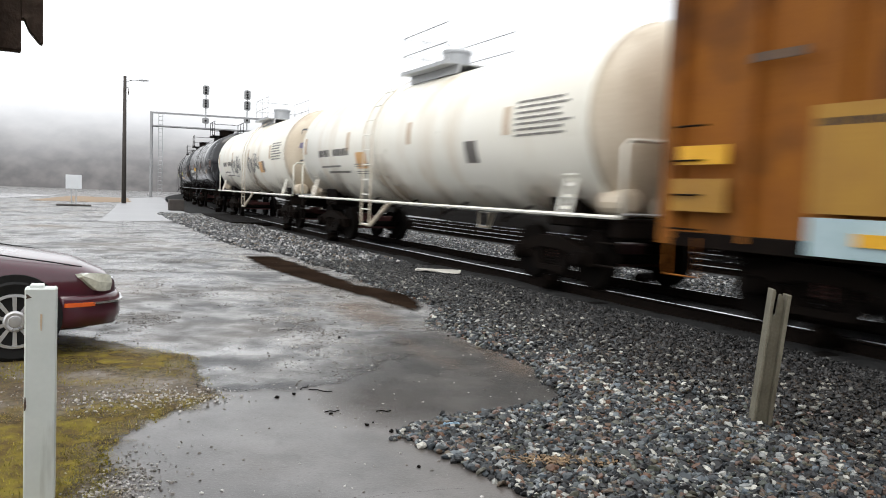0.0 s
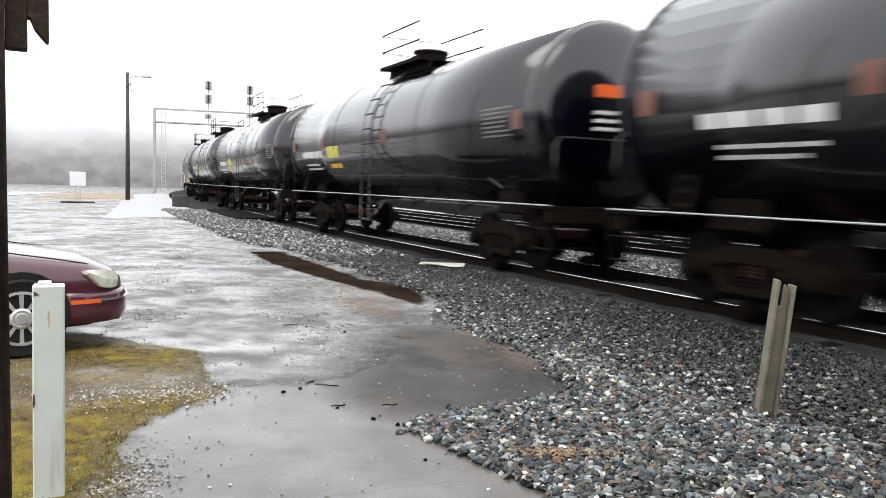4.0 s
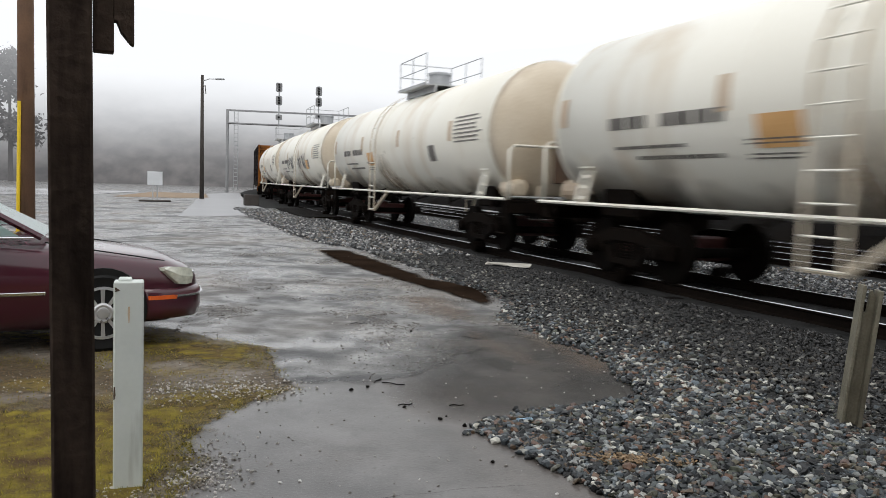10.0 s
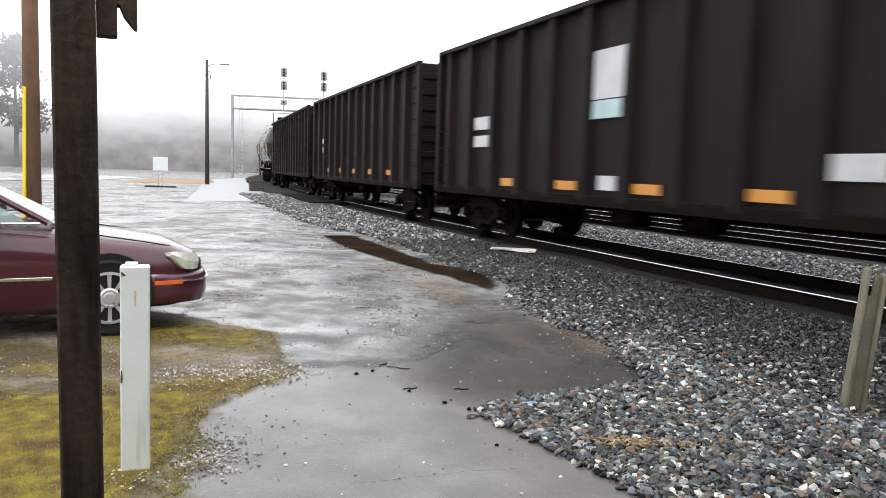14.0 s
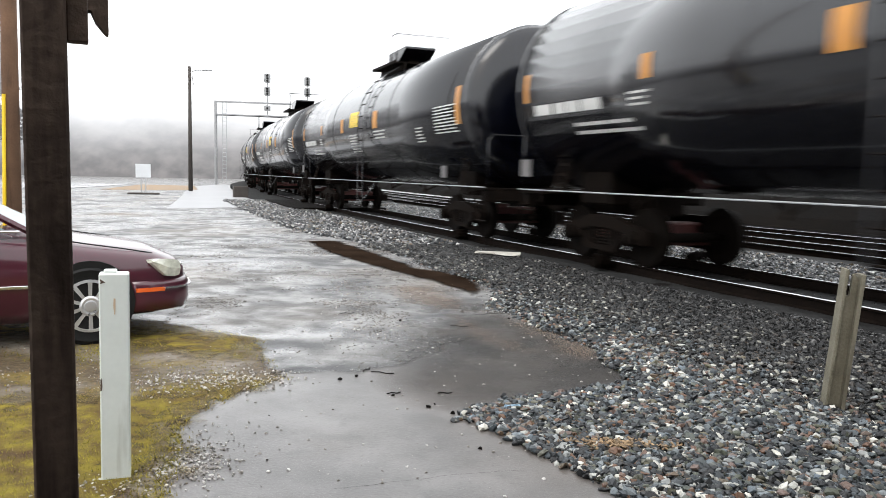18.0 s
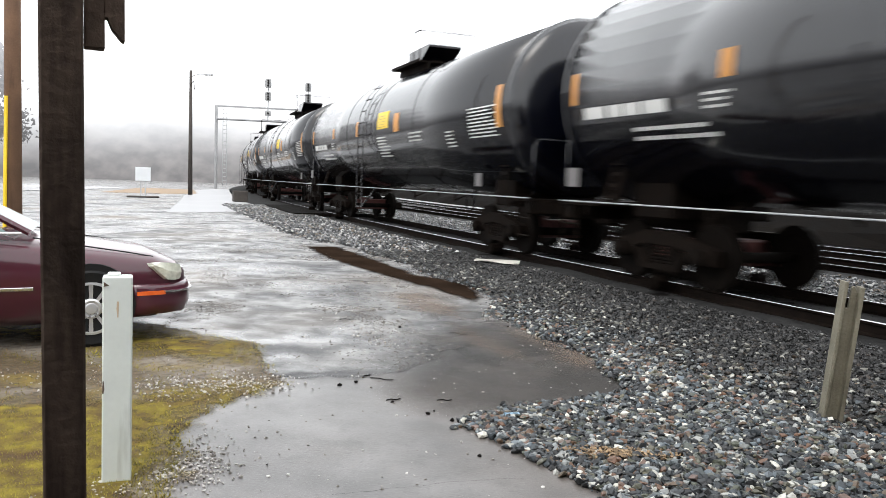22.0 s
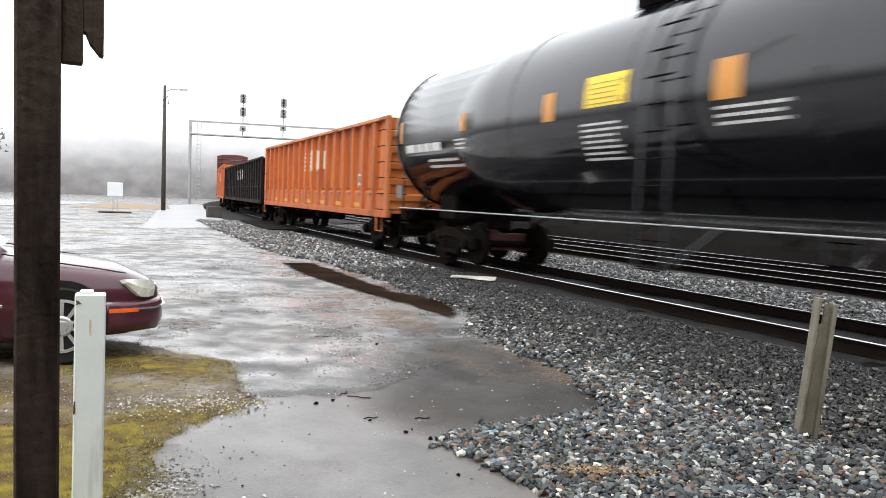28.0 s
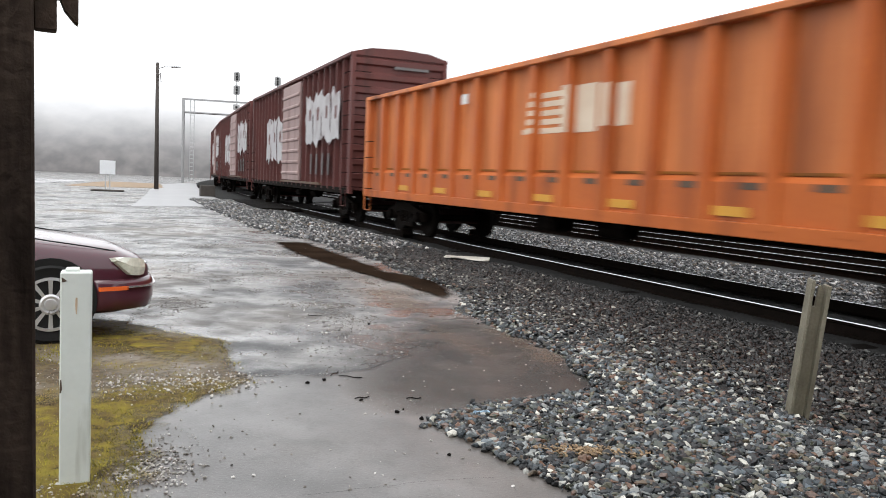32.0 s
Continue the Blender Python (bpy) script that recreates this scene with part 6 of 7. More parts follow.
    flat_marks(d, 1.36, [(-L + 0.6, -L + 1.05, 1.85, 2.02)], DIM_LETTER, "faint stencilled bars")
    flat_marks(d, 1.364, [(-L + 0.62, -L + 1.1, 1.31, 1.43), (-L + 0.62, -L + 1.1, 1.13, 1.25), (-L + 3.5, -L + 4.1, 1.11, 1.24)] + [(-L + 6.8 + 2.16 * i, -L + 7.4 + 2.16 * i, 1.1, 1.23) for i in range(5)], AMBER, "amber reflective strips")
    soiled(d, -L + 17.48, -L + 18.3, 1.0, 2.4, 1.352, 0, SPRAYED_BLUE, "spray_paint", "pale blue spray paint between the posts")
    flat_marks(d, 1.36, [(-L + 18.6, -L + 18.95, 1.75, 2.0), (-L + 20.05, -L + 20.5, 1.18, 1.3), (-L + 20.05, -L + 20.5, 1.38, 1.5)], AMBER, "amber stencilled marks")
    flat_marks(d, 1.36, [(-L + 18.6, -L + 18.98, 1.64, 1.7), (-L + 18.6, -L + 18.98, 1.4, 1.46)], SPRAY_WHITE, "white stencilled bars")
    soiled(d, -L + 19.65, -L + 20.5, 1.6, 2.7, 1.352, 0, RUST_WASH, "rust_stain", "brown rust wash")
    couple(d, 491.97)
    g2 = copy_thing(g, park)
    L = 19.4 / 2 - 0.65
    flat_marks(g, 1.36, [(-L + 15.2, -L + 15.9, 1.73, 2.07)], LETTER, "white data panel")
    flat_marks(g, 1.38, [(-L + 15.3, -L + 15.8, 1.8, 2.0)], DARK_LETTER)
    flat_marks(g2, 1.5, [(-L + 5.85, -L + 6.1, 2.95, 3.15)], LETTER, "small white marker")
    couple(g2, 511.51)
    x, L, W = ribbed_car(18.7, 5.0, BROWN, BROWN, 22, "oxide-brown tall boxcar with silver spray paint", "box")
    silver_letters(x, -L + 3.9, -L + 7.5, 1.9, 3.8, 3, 21)
    silver_letters(x, -L + 11.7, -L + 16.3, 2.25, 4.15, 4, 22)
    flat_marks(x, 1.5, [(-L + 12.6 + 0.8 * i, -L + 12.75 + 0.8 * i, 1.4, 2.1) for i in range(4)], DIM_LETTER, "thin grey stencil marks")
    bm = bmesh.new()
    bx(bm, L + 0.08, L + 0.1, -0.2, 0.9, 4.6, 4.68)
    part("end_stencil", bm, DIM_LETTER, x)
    door = part("sliding_door", bx(bmesh.new(), -L + 7.7, -L + 10.8, -1.54, -1.46, 1.15, 4.8, 0.01), PALE_DOOR, x, "faded pinkish sliding door")
    for i in range(8):
        part("door_rib", loft(bmesh.new(), [[(q, -1.538, z), (q, -1.58, z + 0.04), (q, -1.58, z + 0.1), (q, -1.538, z + 0.14)] for q in (-L + 7.75, -L + 10.75) for z in (1.35 + 0.42 * i,)]), PALE_DOOR, door)
    part("door_track", bx(bmesh.new(), -L + 7.6, -L + 14.2, -1.57, -1.49, 1.06, 1.13), GRIME, x)
    couple(x, 530.45)
    for o in (549.05, 567.65, 586.25, 604.85):
        couple(copy_thing(x, park), o)


build_train()


# ---- posts near the camera ----
def near_posts():
    post = thing("porch_post", "dark weathered square wooden post with board ends nailed to it", "post")
    bm = bx(bmesh.new(), -0.04, 0.04, -0.045, 0.045, -0.02, 2.6, 0.005)
    for v in bm.verts:
        v.co.x += 0.003 * math.sin(v.co.z * 2)
    part("timber", bm, OLDWOOD, post)
    bm = bmesh.new()
    bx(bm, 0.0385, 0.077, -0.03, 0.01, 1.722, 2.6, 0.002)
    part("board", bm, OLDWOOD, post)
    bm = bmesh.new()
    loft(bm, [[(0.0775, y, 2.6), (0.114, y, 2.6), (0.114, y, 1.74), (0.108, y, 1.743), (0.09, y, 1.765), (0.082, y, 1.785), (0.0775, y, 1.785)] for y in (-0.03, 0.01)])
    part("board", bm, OLDWOOD, post, "board with a notched lower end")
    post.matrix_basis = pose(-0.868, 1.452, 0, 0, 0, 29)
    wp = thing("white_post", "white-painted square wooden post with chipped top", "post", at=pose(-1.752, 3.42, 0, 0, 0.4, 25))
    bm = bx(bmesh.new(), -0.065, 0.065, -0.05, 0.05, -0.02, 0.99, 0.006)
    part("timber", bm, WHITEWOOD, wp)
    bm = bx(bmesh.new(), -0.045, 0.012, -0.03, 0.05, 0.985, 1.003, 0.004)
    part("splinter", bm, WHITEWOOD, wp)
    part("rust_run", loft(bmesh.new(), [[(x + 0.004, -0.0525, z), (x + w, -0.0525, z), (x + w, -0.049, z), (x + 0.004, -0.049, z)] for x, w, z in ((-0.004, 0.008, 0.8), (-0.008, 0.014, 0.84), (-0.006, 0.012, 0.875))]), PALE_TAPE, wp, "brown rust run below a nail")
    part("chip", loft(bmesh.new(), [[(x, -0.0522, z), (x + w, -0.0522, z), (x + w, -0.049, z), (x, -0.049, z)] for x, w, z in ((-0.06, 0.004, 0.945), (-0.056, 0.02, 0.95), (-0.06, 0.006, 0.965))]), OLDWOOD, wp, "chipped paint")
    part("chip", loft(bmesh.new(), [[(x, -0.0522, z), (x + w, -0.0522, z), (x + w, -0.049, z), (x, -0.049, z)] for x, w, z in ((-0.064, 0.006, 0.44), (-0.064, 0.01, 0.46), (-0.062, 0.005, 0.5))]), OLDWOOD, wp, "chipped paint")
    rp = thing("channel_post", "weathered leaning U-channel post in the ballast", "post", at=pose(2.24, 5.0, -0.03, 0, 4.6, -8))
    for name, x0, x1, y0, y1, top in (("flange", -0.062, -0.044, -0.06, 0.06, 0.97), ("flange", 0.036, 0.062, -0.05, 0.06, 0.945)):
        part(name, bx(bmesh.new(), x0, x1, y0, y1, 0, top, 0.003), GREYSTEEL, rp)
    bm = bmesh.new()
    out = [(-0.044, 0), (0.036, 0), (0.036, 0.9), (0.012, 0.94), (0.0, 0.935), (-0.004, 0.8), (-0.02, 0.79), (-0.026, 0.82), (-0.022, 0.95), (-0.044, 0.96)]
    loft(bm, [[(x, y, z) for x, z in out] for y in (0.0, 0.03)])
    part("web", bm, GREYSTEEL, rp)


near_posts()


# ---- parked sedan ----
def sedan():
    car = thing("parked_sedan", "maroon four-door sedan parked on the muddy verge", "car", at=pose(-3.81, 6.84, 0, 0, 0, 33))
    half = 0.92

    def ring(x, w, z0, zb, zs, zt, crown):
        """A cross-section of the lower body: rocker, belt, shoulder, top."""
        pts = [(-w * 0.86, z0), (-w * 0.98, z0 + 0.1), (-w, zb), (-w * 0.985, zs - 0.06), (-w * 0.93, zs), (-w * 0.6, zt), (0, zt + crown)]
        return [(x, y, z) for y, z in pts] + [(x, -y, z) for y, z in reversed(pts[:-1])]
    stations = [(1.0, 0.42, 0.34, 0.46, 0.54, 0.56, 0.0), (0.96, 0.62, 0.27, 0.46, 0.6, 0.62, 0.0), (0.87, 0.78, 0.24, 0.48, 0.65, 0.69, 0.01), (0.6, 0.88, 0.22, 0.52, 0.725, 0.77, 0.02), (0.0, half, 0.2, 0.58, 0.79, 0.84, 0.025),
                (-0.4, half, 0.2, 0.6, 0.85, 0.9, 0.025), (-0.9, half, 0.2, 0.6, 0.9, 0.94, 0.01), (-2.0, half, 0.2, 0.6, 0.93, 0.955, 0.0), (-3.0, half, 0.2, 0.6, 0.94, 0.97, 0.0), (-3.5, 0.9, 0.22, 0.6, 0.94, 0.98, 0.015), (-3.95, 0.86, 0.26, 0.6, 0.9, 0.95, 0.01), (-4.1, 0.7, 0.34, 0.6, 0.8, 0.84, 0.0)]
    bm = loft(bmesh.new(), [ring(*s) for s in stations])
    for v in bm.verts:
        v.co.x *= 0.84 if v.co.x > 0 else 1
    part("body", bm, MAROON, car, "glossy wet maroon body", smooth=True)
    # dark wheel arches
    for x in (0.0, -2.82):
        for y in (-1, 1):
            bm = lathe(bmesh.new(), [(y * 0.6, 0.37), (y * (half + 0.004), 0.35)], 28, "y")
            for v in bm.verts:
                v.co.x += x
                v.co.z += 0.36
            part("wheel_arch", bm, TRIM, car)
            wh = part("wheel", lathe(bmesh.new(), [(-0.1, 0.22), (-0.11, 0.3), (-0.08, 0.335), (0.08, 0.335), (0.11, 0.3), (0.1, 0.22)], 32, "y"), TRIM, car, "wet black tyre with alloy rim", at=pose(x, y * 0.83, 0.335, 0, 0, 0 if y > 0 else 180))
            rim = bmesh.new()
            lathe(rim, [(0.06, 0.225), (0.115, 0.22), (0.118, 0.2), (0.09, 0.195), (0.06, 0.19)], 32, "y")
            for k in range(10):
                a = 2 * math.pi * (k + 0.5) / 10
                c, s = math.cos(a), math.sin(a)
                loft(rim, [[(c * r - s * w, yy, s * r + c * w) for yy, w in ((0.112, -w0), (0.112, w0), (0.07, w0), (0.07, -w0))] for r, w0 in ((0.06, 0.012), (0.2, 0.017))])
            lathe(rim, [(0.06, 0.085), (0.114, 0.085), (0.122, 0.07), (0.118, 0.05), (0.126, 0.045), (0.128, 0.03)], 20, "y")
            part("rim", rim, ALLOY, wh)
            part("brake_disc", lathe(bmesh.new(), [(0.0, 0.19), (0.04, 0.19)], 20, "y"), IRON, wh)
    # greenhouse
    def roof_ring(x, w, zb, wt, zt):
        pts = [(-w, zb), (-wt - 0.02, zt - 0.06), (-wt * 0.8, zt), (0, zt + 0.025)]
        return [(x, y, z) for y, z in pts] + [(x, -y, z) for y, z in reversed(pts[:-1])]
    bm = loft(bmesh.new(), [roof_ring(-1.2, 0.6, 1.4, 0.56, 1.41), roof_ring(-1.5, 0.63, 1.4, 0.6, 1.44), roof_ring(-2.4, 0.64, 1.4, 0.62, 1.455), roof_ring(-2.9, 0.62, 1.38, 0.58, 1.43), roof_ring(-3.1, 0.58, 1.36, 0.55, 1.39)])
    part("roof", bm, MAROON, car, smooth=True)
    bm = bmesh.new()
    bm.faces.new([bm.verts.new(p) for p in ((-0.42, -0.76, 0.97), (-0.34, 0, 0.985), (-0.42, 0.76, 0.97), (-1.2, 0.56, 1.4), (-1.17, 0, 1.43), (-1.2, -0.56, 1.4))])
    part("windscreen", bm, GLASS, car).visible_shadow = False
    bm = bmesh.new()
    bm.faces.new([bm.verts.new(p) for p in ((-3.75, -0.66, 1.0), (-3.78, 0.66, 1.0), (-3.1, 0.55, 1.38), (-3.1, -0.55, 1.38))])
    part("rear_window", bm, GLASS, car).visible_shadow = False
    for y in (-1, 1):
        for x0, x1, t0, t1 in ((-0.6, -1.98, -1.25, -2.0), (-2.06, -3.5, -2.08, -3.05)):
            bm = bmesh.new()
            bm.faces.new([bm.verts.new(p) for p in ((x0, y * 0.86, 0.97), (x1, y * 0.86, 0.97), (t1, y * 0.63, 1.39), (t0, y * 0.63, 1.39))])
            part("side_window", bm, GLASS, car).visible_shadow = False
        for a, b in (((-0.44, 0.84, 0.96), (-1.22, 0.62, 1.41)), ((-2.02, 0.87, 0.96), (-2.04, 0.63, 1.41)), ((-3.72, 0.78, 0.98), (-3.08, 0.59, 1.39))):
            bm = rod(bmesh.new(), [(a[0], y * a[1], a[2]), (b[0], y * b[1], b[2])], 0.03)
            part("pillar", bm, MAROON, car)
        bm = rod(bmesh.new(), [(-1.24, y * 0.645, 1.4), (-2.1, y * 0.66, 1.42), (-3.0, y * 0.62, 1.39)], 0.01)
        part("window_trim", bm, CHROME, car)
        bm = rod(bmesh.new(), [(-0.5, y * 0.885, 0.96), (-3.4, y * 0.88, 0.965)], 0.009)
        part("belt_trim", bm, CHROME, car)
        for x0, x1 in ((-0.42, -0.95), (-1.0, -2.05), (-2.1, -2.45)):
            bm = bx(bmesh.new(), x0, x1, y * (half - 0.015), y * (half + 0.012), 0.5, 0.527, 0.004)
            part("side_moulding", bm, CHROME, car, "bright side moulding")
        bm = loft(bmesh.new(), [[(x, y * (0.9 + w), 0.98 + z) for w, z in ((0.0, -0.03), (0.15, -0.05), (0.2, 0.03), (0.17, 0.11), (0.02, 0.1))] for x in (-0.78, -0.92)])
        part("door_mirror", bm, MAROON, car)
        bm = bx(bmesh.new(), -0.98, -0.985, y * (half - 0.02), y * (half + 0.004), 0.25, 0.93)
        part("door_seam", bm, TRIM, car)
        bm = bx(bmesh.new(), -1.75, -1.93, y * (half - 0.01), y * (half + 0.022), 0.78, 0.82, 0.006)
        part("door_handle", bm, MAROON, car)
        # lamps wrapped round the corner
        bm = loft(bmesh.new(), [[(x, y * w, zl), (x + 0.012, y * (w + 0.012), (zl + z) / 2), (x, y * w, z), (x - 0.1, y * (w - 0.12), z - 0.005), (x - 0.1, y * (w - 0.12), zl)] for x, w, zl, z in ((0.49, 0.903, 0.672, 0.698), (0.56, 0.893, 0.605, 0.706), (0.62, 0.875, 0.553, 0.702), (0.69, 0.834, 0.543, 0.69), (0.738, 0.785, 0.548, 0.672))])
        part("headlamp", bm, HEADLAMP, car, "clear wet headlamp")
        bm = loft(bmesh.new(), [[(x, y * w, 0.425), (x, y * w, 0.46), (x - 0.05, y * (w - 0.06), 0.46), (x - 0.05, y * (w - 0.06), 0.425)] for x, w in ((0.37, 0.928), (0.5, 0.912), (0.6, 0.885))])
        part("side_marker", bm, SIDELAMP, car, "orange side marker")
        bm = loft(bmesh.new(), [[(x, y * w, 0.445), (x, y * w, 0.46), (x - 0.05, y * (w - 0.06), 0.46), (x - 0.05, y * (w - 0.06), 0.445)] for x, w in ((0.6, 0.91), (0.7, 0.868), (0.8, 0.8), (0.86, 0.66), (0.892, 0.41), (0.9, 0.0))])
        part("bumper_strip", bm, CHROME, car)
    for y in (-1, 1):
        part("hood_seam", rod(bmesh.new(), [(-0.42, y * 0.76, 0.915), (0.0, y * 0.74, 0.835), (0.3, y * 0.735, 0.785), (0.52, y * 0.7, 0.74)], 0.006), TRIM, car)
    prof = [(0.37, 0.922), (0.52, 0.9), (0.68, 0.85), (0.78, 0.78), (0.84, 0.64), (0.872, 0.4), (0.88, 0)]
    path = [(x, -w) for x, w in prof] + [(x, w) for x, w in reversed(prof[:-1])]
    bm = bmesh.new()
    loft(bm, [[(x - 0.16, y * 0.86, 0.22), (x - 0.02, y * 0.99, 0.26), (x, y, 0.34), (x, y, 0.48), (x - 0.02, y * 0.985, 0.515), (x - 0.1, y * 0.92, 0.52)] for x, y in path])
    part("front_bumper", bm, MAROON, car, smooth=True)
    bm = bx(bmesh.new(), 0.79, 0.84, -0.36, 0.36, 0.53, 0.61, 0.01)
    part("grille", bm, CHROME, car)
    for x in (-1.75, -2.75):
        for y in (-0.4, 0.4):
            bm = bx(bmesh.new(), x - 0.12, x + 0.1, y - 0.24, y + 0.24, 0.7, 1.18, 0.05)
            part("seat_back", bm, PLASTIC, car)


sedan()


# ---- poles, sign, signal bridge ----
def guarded_pole():
    p = thing("utility_pole", "brown wooden utility pole with a yellow guy guard", "utility pole", at=pose(-8.72, 13.38, 0, 0, 0.5, 0))
    part("shaft", lathe(bmesh.new(), [(0, 0.15), (11, 0.115)], 16, "z"), POLEWOOD, p, smooth=True)
    bm = rod(bmesh.new(), [(-0.06, -0.17, 0.1), (-0.02, -0.16, 2.75)], 0.032, 8)
    part("guy_guard", bm, YELLOW, p, "yellow plastic guy guard")


def lamp_pole():
    p = thing("street_lamp", "tall dark wooden pole with a street lamp arm", "street lamp", at=pose(-21.6, 53.45, 0, 0, 0, -0.1))
    part("shaft", lathe(bmesh.new(), [(0, 0.16), (8.72, 0.1)], 12, "z"), FARWOOD, p, smooth=True)
    part("arm", rod(bmesh.new(), [(0, 0, 8.3), (0.5, 0, 8.46), (1.05, 0, 8.46)], 0.035), GALV, p)
    bm = bx(bmesh.new(), 0.95, 1.6, -0.12, 0.12, 8.4, 8.52, 0.04)
    part("lamp_head", bm, GALV, p)
    part("brace", rod(bmesh.new(), [(0, -0.1, 7.7), (0.25, -0.1, 8.0), (0.3, -0.1, 7.4)], 0.03), FARWOOD, p)


def notice_board():
    p = thing("road_sign", "blank pale square sign on a post, seen from behind", "sign", at=pose(-20.7, 44.16, 0, 0, 0, 22))
    part("panel", bx(bmesh.new(), -0.42, 0.42, -0.015, 0.015, 0.98, 1.78, 0.01), SIGNFACE, p)
    for x in (-0.12, 0.12):
        part("leg", bx(bmesh.new(), x - 0.03, x + 0.03, 0.02, 0.08, 0, 1.6), GALV, p)
    bm = bx(bmesh.new(), -0.9, 0.9, -0.2, 0.25, 0, 0.1, 0.04)
    part("footing", bm, FARWOOD, p)


def signal_bridge():
    a, b = Vector((-30.28, 81.95, 0)), Vector((-15.7, 85.95, 0))
    d = (b - a).normalized()
    g = thing("signal_bridge", "grey steel signal bridge over the tracks", "signal bridge", at=pose(a.x, a.y, 0, 0, 0, math.degrees(math.atan2(d.y, d.x))))
    W = (b - a).length
    for x in (0, W + 5):
        for y in (-0.55, 0.55):
            part("leg", bx(bmesh.new(), x - 0.1, x + 0.1, y - 0.1, y + 0.1, 0, 8.9), SIGNAL, g)
        bm = bmesh.new()
        for k in range(9):
            rod(bm, [(x, -0.55, 0.9 * k + 0.3), (x, 0.55, 0.9 * k + 1.2)], 0.045)
        part("lattice", bm, SIGNAL, g)
    bm = bmesh.new()
    for x in (0.75, 1.15):
        rod(bm, [(x, -0.55, 0.3), (x, -0.55, 8.8)], 0.035)
    for k in range(20):
        rod(bm, [(0.75, -0.55, 0.5 + 0.42 * k), (1.15, -0.55, 0.5 + 0.42 * k)], 0.03)
    part("ladder", bm, GALV, g)
    for z in (7.5, 8.9):
        for y in (-0.55, 0.55):
            part("chord", bx(bmesh.new(), -0.1, W + 5.1, y - 0.05, y + 0.05, z - 0.05, z + 0.05), SIGNAL, g)
    bm = bmesh.new()
    bx(bm, 0, W + 5, -0.5, 0.5, 7.56, 7.58)
    part("walkway", bm, GALV, g)
    for x, heads in ((5.45, (11.5, 10.1, 8.3)), (9.7, (11.3, 10.15, 8.6))):
        m = part("mast", rod(bmesh.new(), [(x, -0.7, 7.4), (x, -0.7, 11.9)], 0.07), GALV, g)
        for i, z in enumerate(heads):
            bm = bmesh.new()
            h = 0.5 if i < 2 else 0.3
            pts = [(-0.34, -h * 0.8), (-0.2, -h), (0.2, -h), (0.34, -h * 0.8), (0.34, h * 0.8), (0.2, h), (-0.2, h), (-0.34, h * 0.8)]
            loft(bm, [[(x + u, y, z + v) for u, v in pts] for y in (-0.95, -0.88)])
            sh = part("signal_head", bm, SIGNAL, m, "oval signal backplate, grey lightened for mist")
            for k in ((-0.28, 0, 0.28) if i < 2 else (0,)):
                bm = bmesh.new()
                lathe(bm, [(-1.15, 0.11), (-0.95, 0.11)], 10, "y")
                for v in bm.verts:
                    v.co.x += x
                    v.co.z += z + k
                part("hood", bm, TRIM, sh)


def far_pole(x, y, h):
    p = thing("line_pole", "tall bare pole with a crossarm and insulators", "utility pole", at=pose(x, y, 0, 0, 0, -16))
    part("shaft", lathe(bmesh.new(), [(0, 0.16), (h, 0.1)], 10, "z"), FARWOOD, p, smooth=True)
    part("crossarm", bx(bmesh.new(), -1.15, 1.15, -0.06, 0.06, h - 0.5, h - 0.36), FARWOOD, p)
    for k in (-1.05, -0.6, 0.6, 1.05):
        part("insulator", lathe(bmesh.new(), [(h - 0.36, 0.03), (h - 0.2, 0.05), (h - 0.12, 0.03)], 8, "z"), GALV, p, at=pose(k, 0, 0))


def tree(x, y, h, seed):
    rs = random.Random(seed)
    t = thing("tree", "tall evergreen tree, mist painted on as a glow", "tree", "trees below the hill", at=pose(x, y, 0))
    bm = bmesh.new()
    rod(bm, [(0, 0, 0), (0.1, 0, h * 0.4), (0, 0.1, h * 0.8), (0, 0, h * 0.97)], 0.3, 7)
    for v in bm.verts:
        k = 1.5 - 1.35 * v.co.z / h
        v.co.x *= k
        v.co.y *= k
    limbs = []
    for i in range(16):
        z = h * rs.uniform(0.3, 0.93)
        a, r = rs.uniform(0, 6.28), (1.05 - z / h) * h * 0.26 + 0.5
        e = (math.cos(a) * r, math.sin(a) * r, z + rs.uniform(-0.3, 0.8))
        rod(bm, [(0, 0, z), e], 0.05, 5)
        limbs.append(((0, 0, z), e))
    part("trunk", bm, TREE_MIST_GLOW, t)
    verts, faces = [], []
    for a, e in limbs:
        for _ in range(210):
            k = rs.uniform(0.3, 1.1)
            c = [a[j] + (e[j] - a[j]) * k + rs.gauss(0, 0.8) for j in range(3)]
            s = rs.uniform(0.3, 0.75)
            o = len(verts)
            for _k in range(3):
                verts.append([c[j] + rs.uniform(-s, s) for j in range(3)])
            faces.append((o, o + 1, o + 2))
    part("crown", raw_mesh("crown", verts, faces, TREE_MIST_GLOW), None, t)


guarded_pole()
lamp_pole()
notice_board()
signal_bridge()
far_pole(13.5, 42.9, 10.9)
for i, (x, y, h) in enumerate(((-88, 117, 31), (-98, 130, 36), (-82, 122, 22), (-95, 117, 28))):
    tree(x, y, h, 40 + i)

# ---- small things ----
bm = bmesh.new()
loft(bm, [[(x, -0.14 - 0.03 * math.sin(x * 9), 0), (x, 0.12, 0), (x, 0.11, 0.025 + 0.015 * math.sin(x * 4)), (x, -0.13, 0.02)] for x in (-0.42, -0.25, -0.05, 0.15, 0.3, 0.43)])
single("broken_board", bm, BOARD, "wet pale broken board lying on the ballast", "board", at=pose(0.1, 14.55, 0.02, 3, 2, -8))
bm = bx(bmesh.new(), -0.4, 0.4, -0.35, 0.35, 0, 0.62, 0.03)
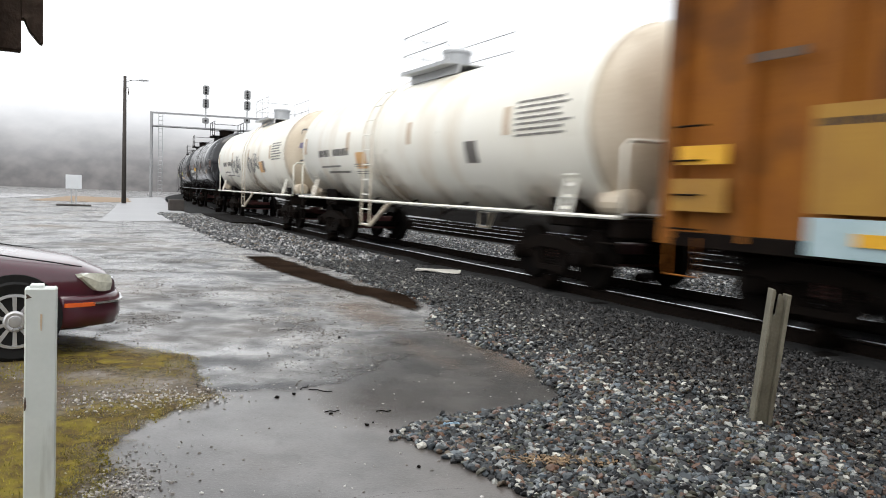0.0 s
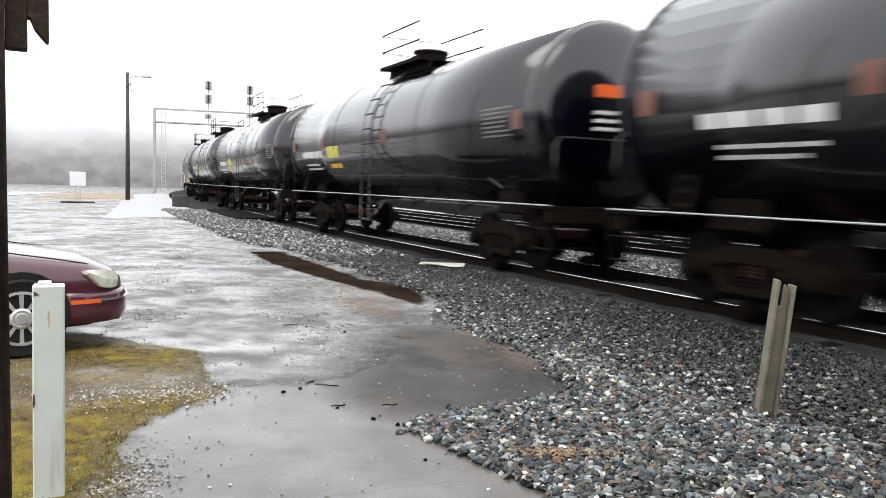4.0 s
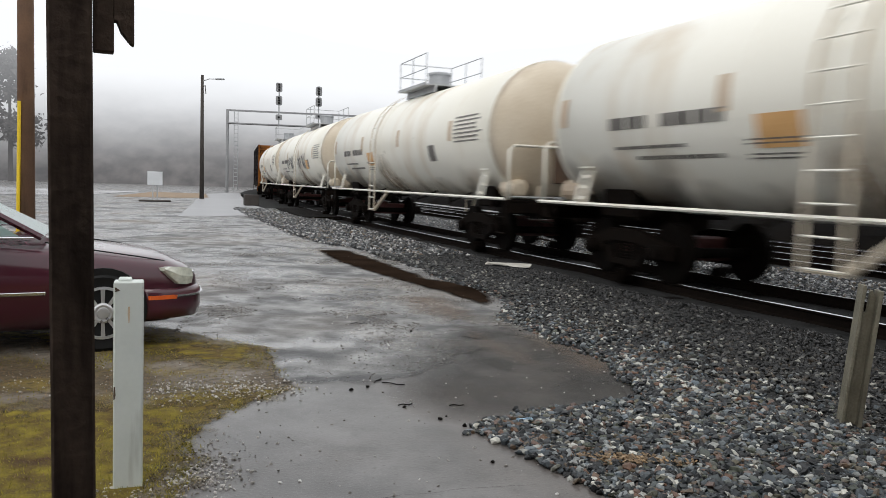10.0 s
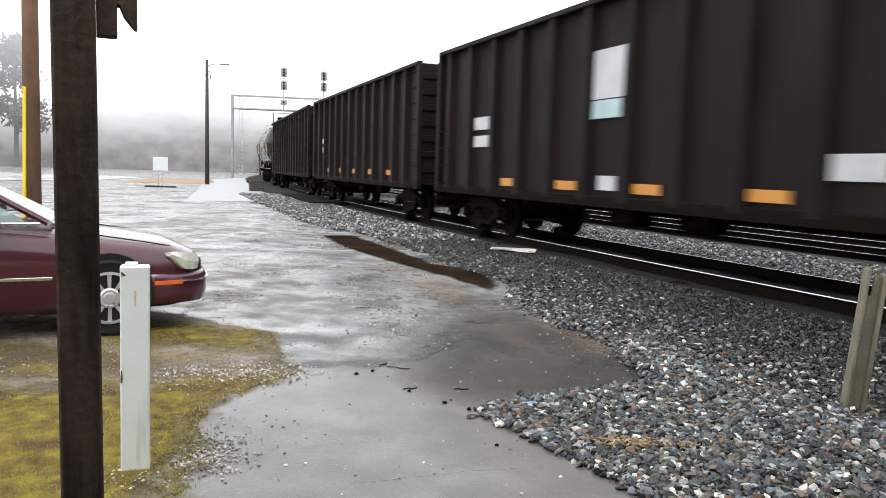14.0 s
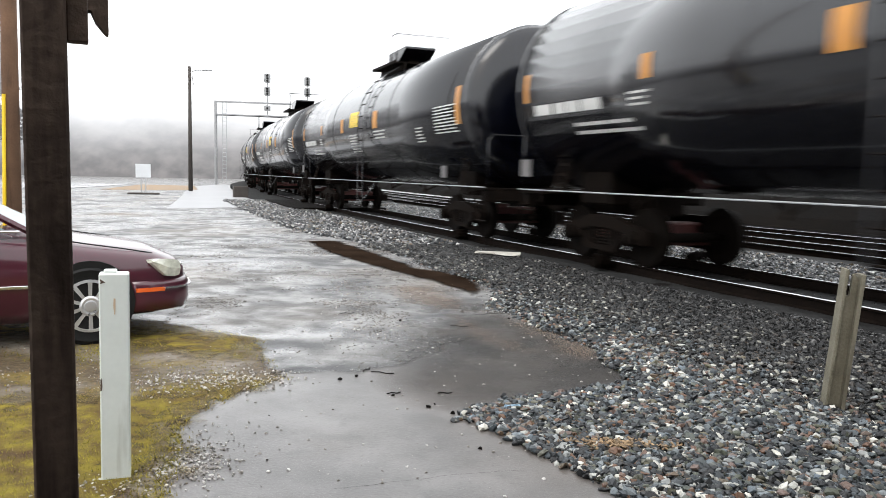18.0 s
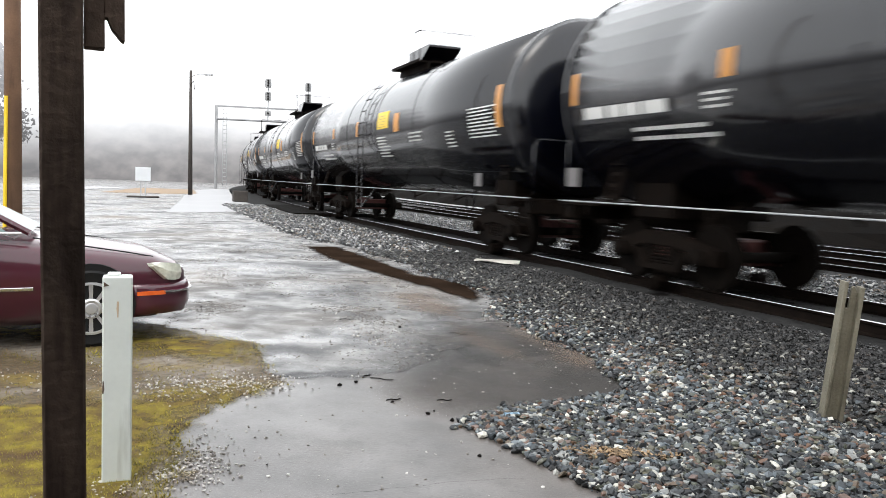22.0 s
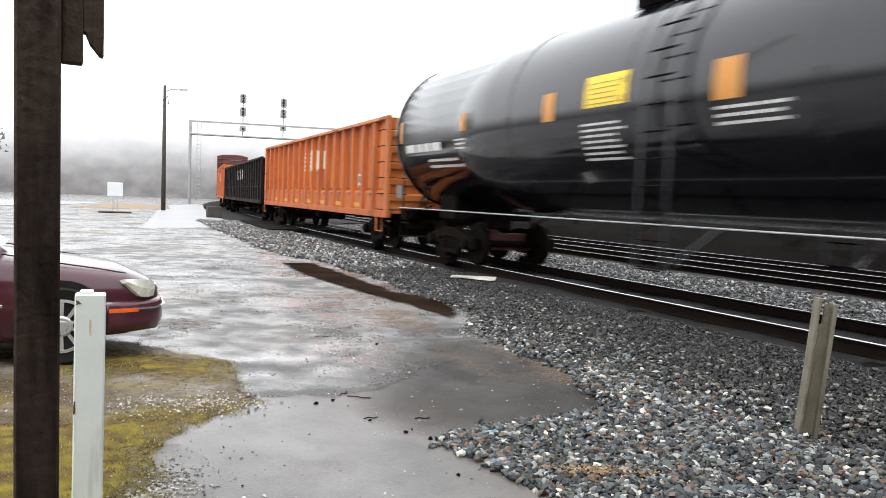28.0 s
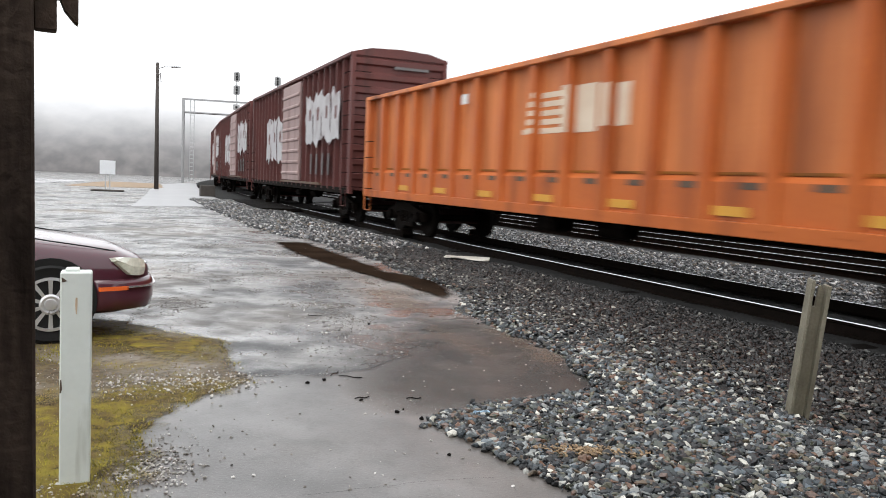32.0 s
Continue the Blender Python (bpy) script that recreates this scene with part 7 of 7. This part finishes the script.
single("concrete_block", bm, FARWOOD, "grey concrete box beside the crossing", "concrete block", at=pose(-14.5, 43.1, 0, 0, 0, 25))
bm = bmesh.new()
loft(bm, [[(x, -0.018 + 0.006 * math.sin(70 * x), 0), (x, 0.018, 0), (x, 0.014, 0.012), (x, -0.012, 0.018 + 0.006 * math.sin(90 * x))] for x in (-0.05, -0.02, 0.0, 0.025, 0.05)])
single("plastic_scrap", bm, BLUEBAG, "crumpled blue plastic scrap among the stones", "litter", at=pose(0.17, 4.72, 0.03, 0, 0, 20))
rs = random.Random(77)
for x, y in ((-0.36, 4.73), (-0.33, 4.8), (-0.62, 4.95), (-0.02, 4.02), (-0.95, 5.4), (-1.05, 5.3), (-0.1, 5.9), (-0.5, 7.2), (-0.25, 6.6), (0.2, 7.9), (-0.9, 7.6), (-0.85, 7.7), (-0.18, 4.5), (-0.2, 4.62)):
    bm = bmesh.new()
    bmesh.ops.create_icosphere(bm, subdivisions=1, radius=1)
    k = rs.uniform(0.006, 0.015)
    for v in bm.verts:
        v.co = v.co * (1 + rs.uniform(-0.3, 0.3)) * k
        v.co.x *= 1.4
    single("dark_clod", bm, TIE, "dark wet clod on the asphalt", "clod", "clods on the asphalt", at=pose(x, y, k * 0.6, 0, 0, rs.uniform(0, 180)))

for i, (x, y, turn) in enumerate(((-0.62, 5.0, 20), (-0.9, 5.6, 70), (-0.78, 5.52, -15), (-0.28, 5.05, 5), (-1.5, 7.9, 10), (-0.3, 7.4, -20))):
    w = 0.05 + 0.02 * (i % 3)
    bm = rod(bmesh.new(), [(-w, 0, 0.006), (-w * 0.3, 0.012, 0.009), (w * 0.4, 0.0, 0.006), (w, 0.018, 0.008)], 0.004, 5)
    single("twig", bm, TIE, "short dark wet twig lying on the asphalt", "twig", "twigs on the asphalt", at=pose(x, y, 0, 0, 0, turn))

# ---- what moves: the train ----
CLOCK = [2.0 * i for i in range(17)]
RUN = [0.0, 31.4, 62.8, 94.5, 126.2, 158.2, 190.0, 221.0, 251.7, 282.1, 312.1, 342.3, 372.2, 402.1, 431.9, 461.7, 491.5]


def run(t):
    return float(np.interp(t, CLOCK, RUN))


def car_pose(s, reach):
    """A car stands with its two bogie pivots on the line."""
    a, b = track(s - reach)[0], track(s + reach)[0]
    p, d = (a + b) / 2, a - b
    return pose(p.x, p.y, RAIL_TOP, 0, 0, math.degrees(math.atan2(d.y, d.x)))


def motions():
    for car, mid in CAR_PLAN:
        walk(car, [(0.5 * i, car_pose(mid - run(0.5 * i), car["pitch"] / 2 - 2.7)) for i in range(65)])
        seen = [f / 30 for f in range(0, 961) if -8 < mid - run(f / 30) < 62]
        if not seen:
            continue
        for w in [o for o in car.children_recursive if o.name.startswith("wheelset")]:
            x, y, z = w.matrix_basis.translation
            times = ([0.0] if seen[0] > 0.02 else []) + seen + ([32.0] if seen[-1] < 31.98 else [])
            first = run(seen[0])
            walk(w, [(t, pose(x, y, z, 0, math.degrees((min(max(run(t), first), run(seen[-1])) - first) / AXLE), 0)) for t in times])


motions()
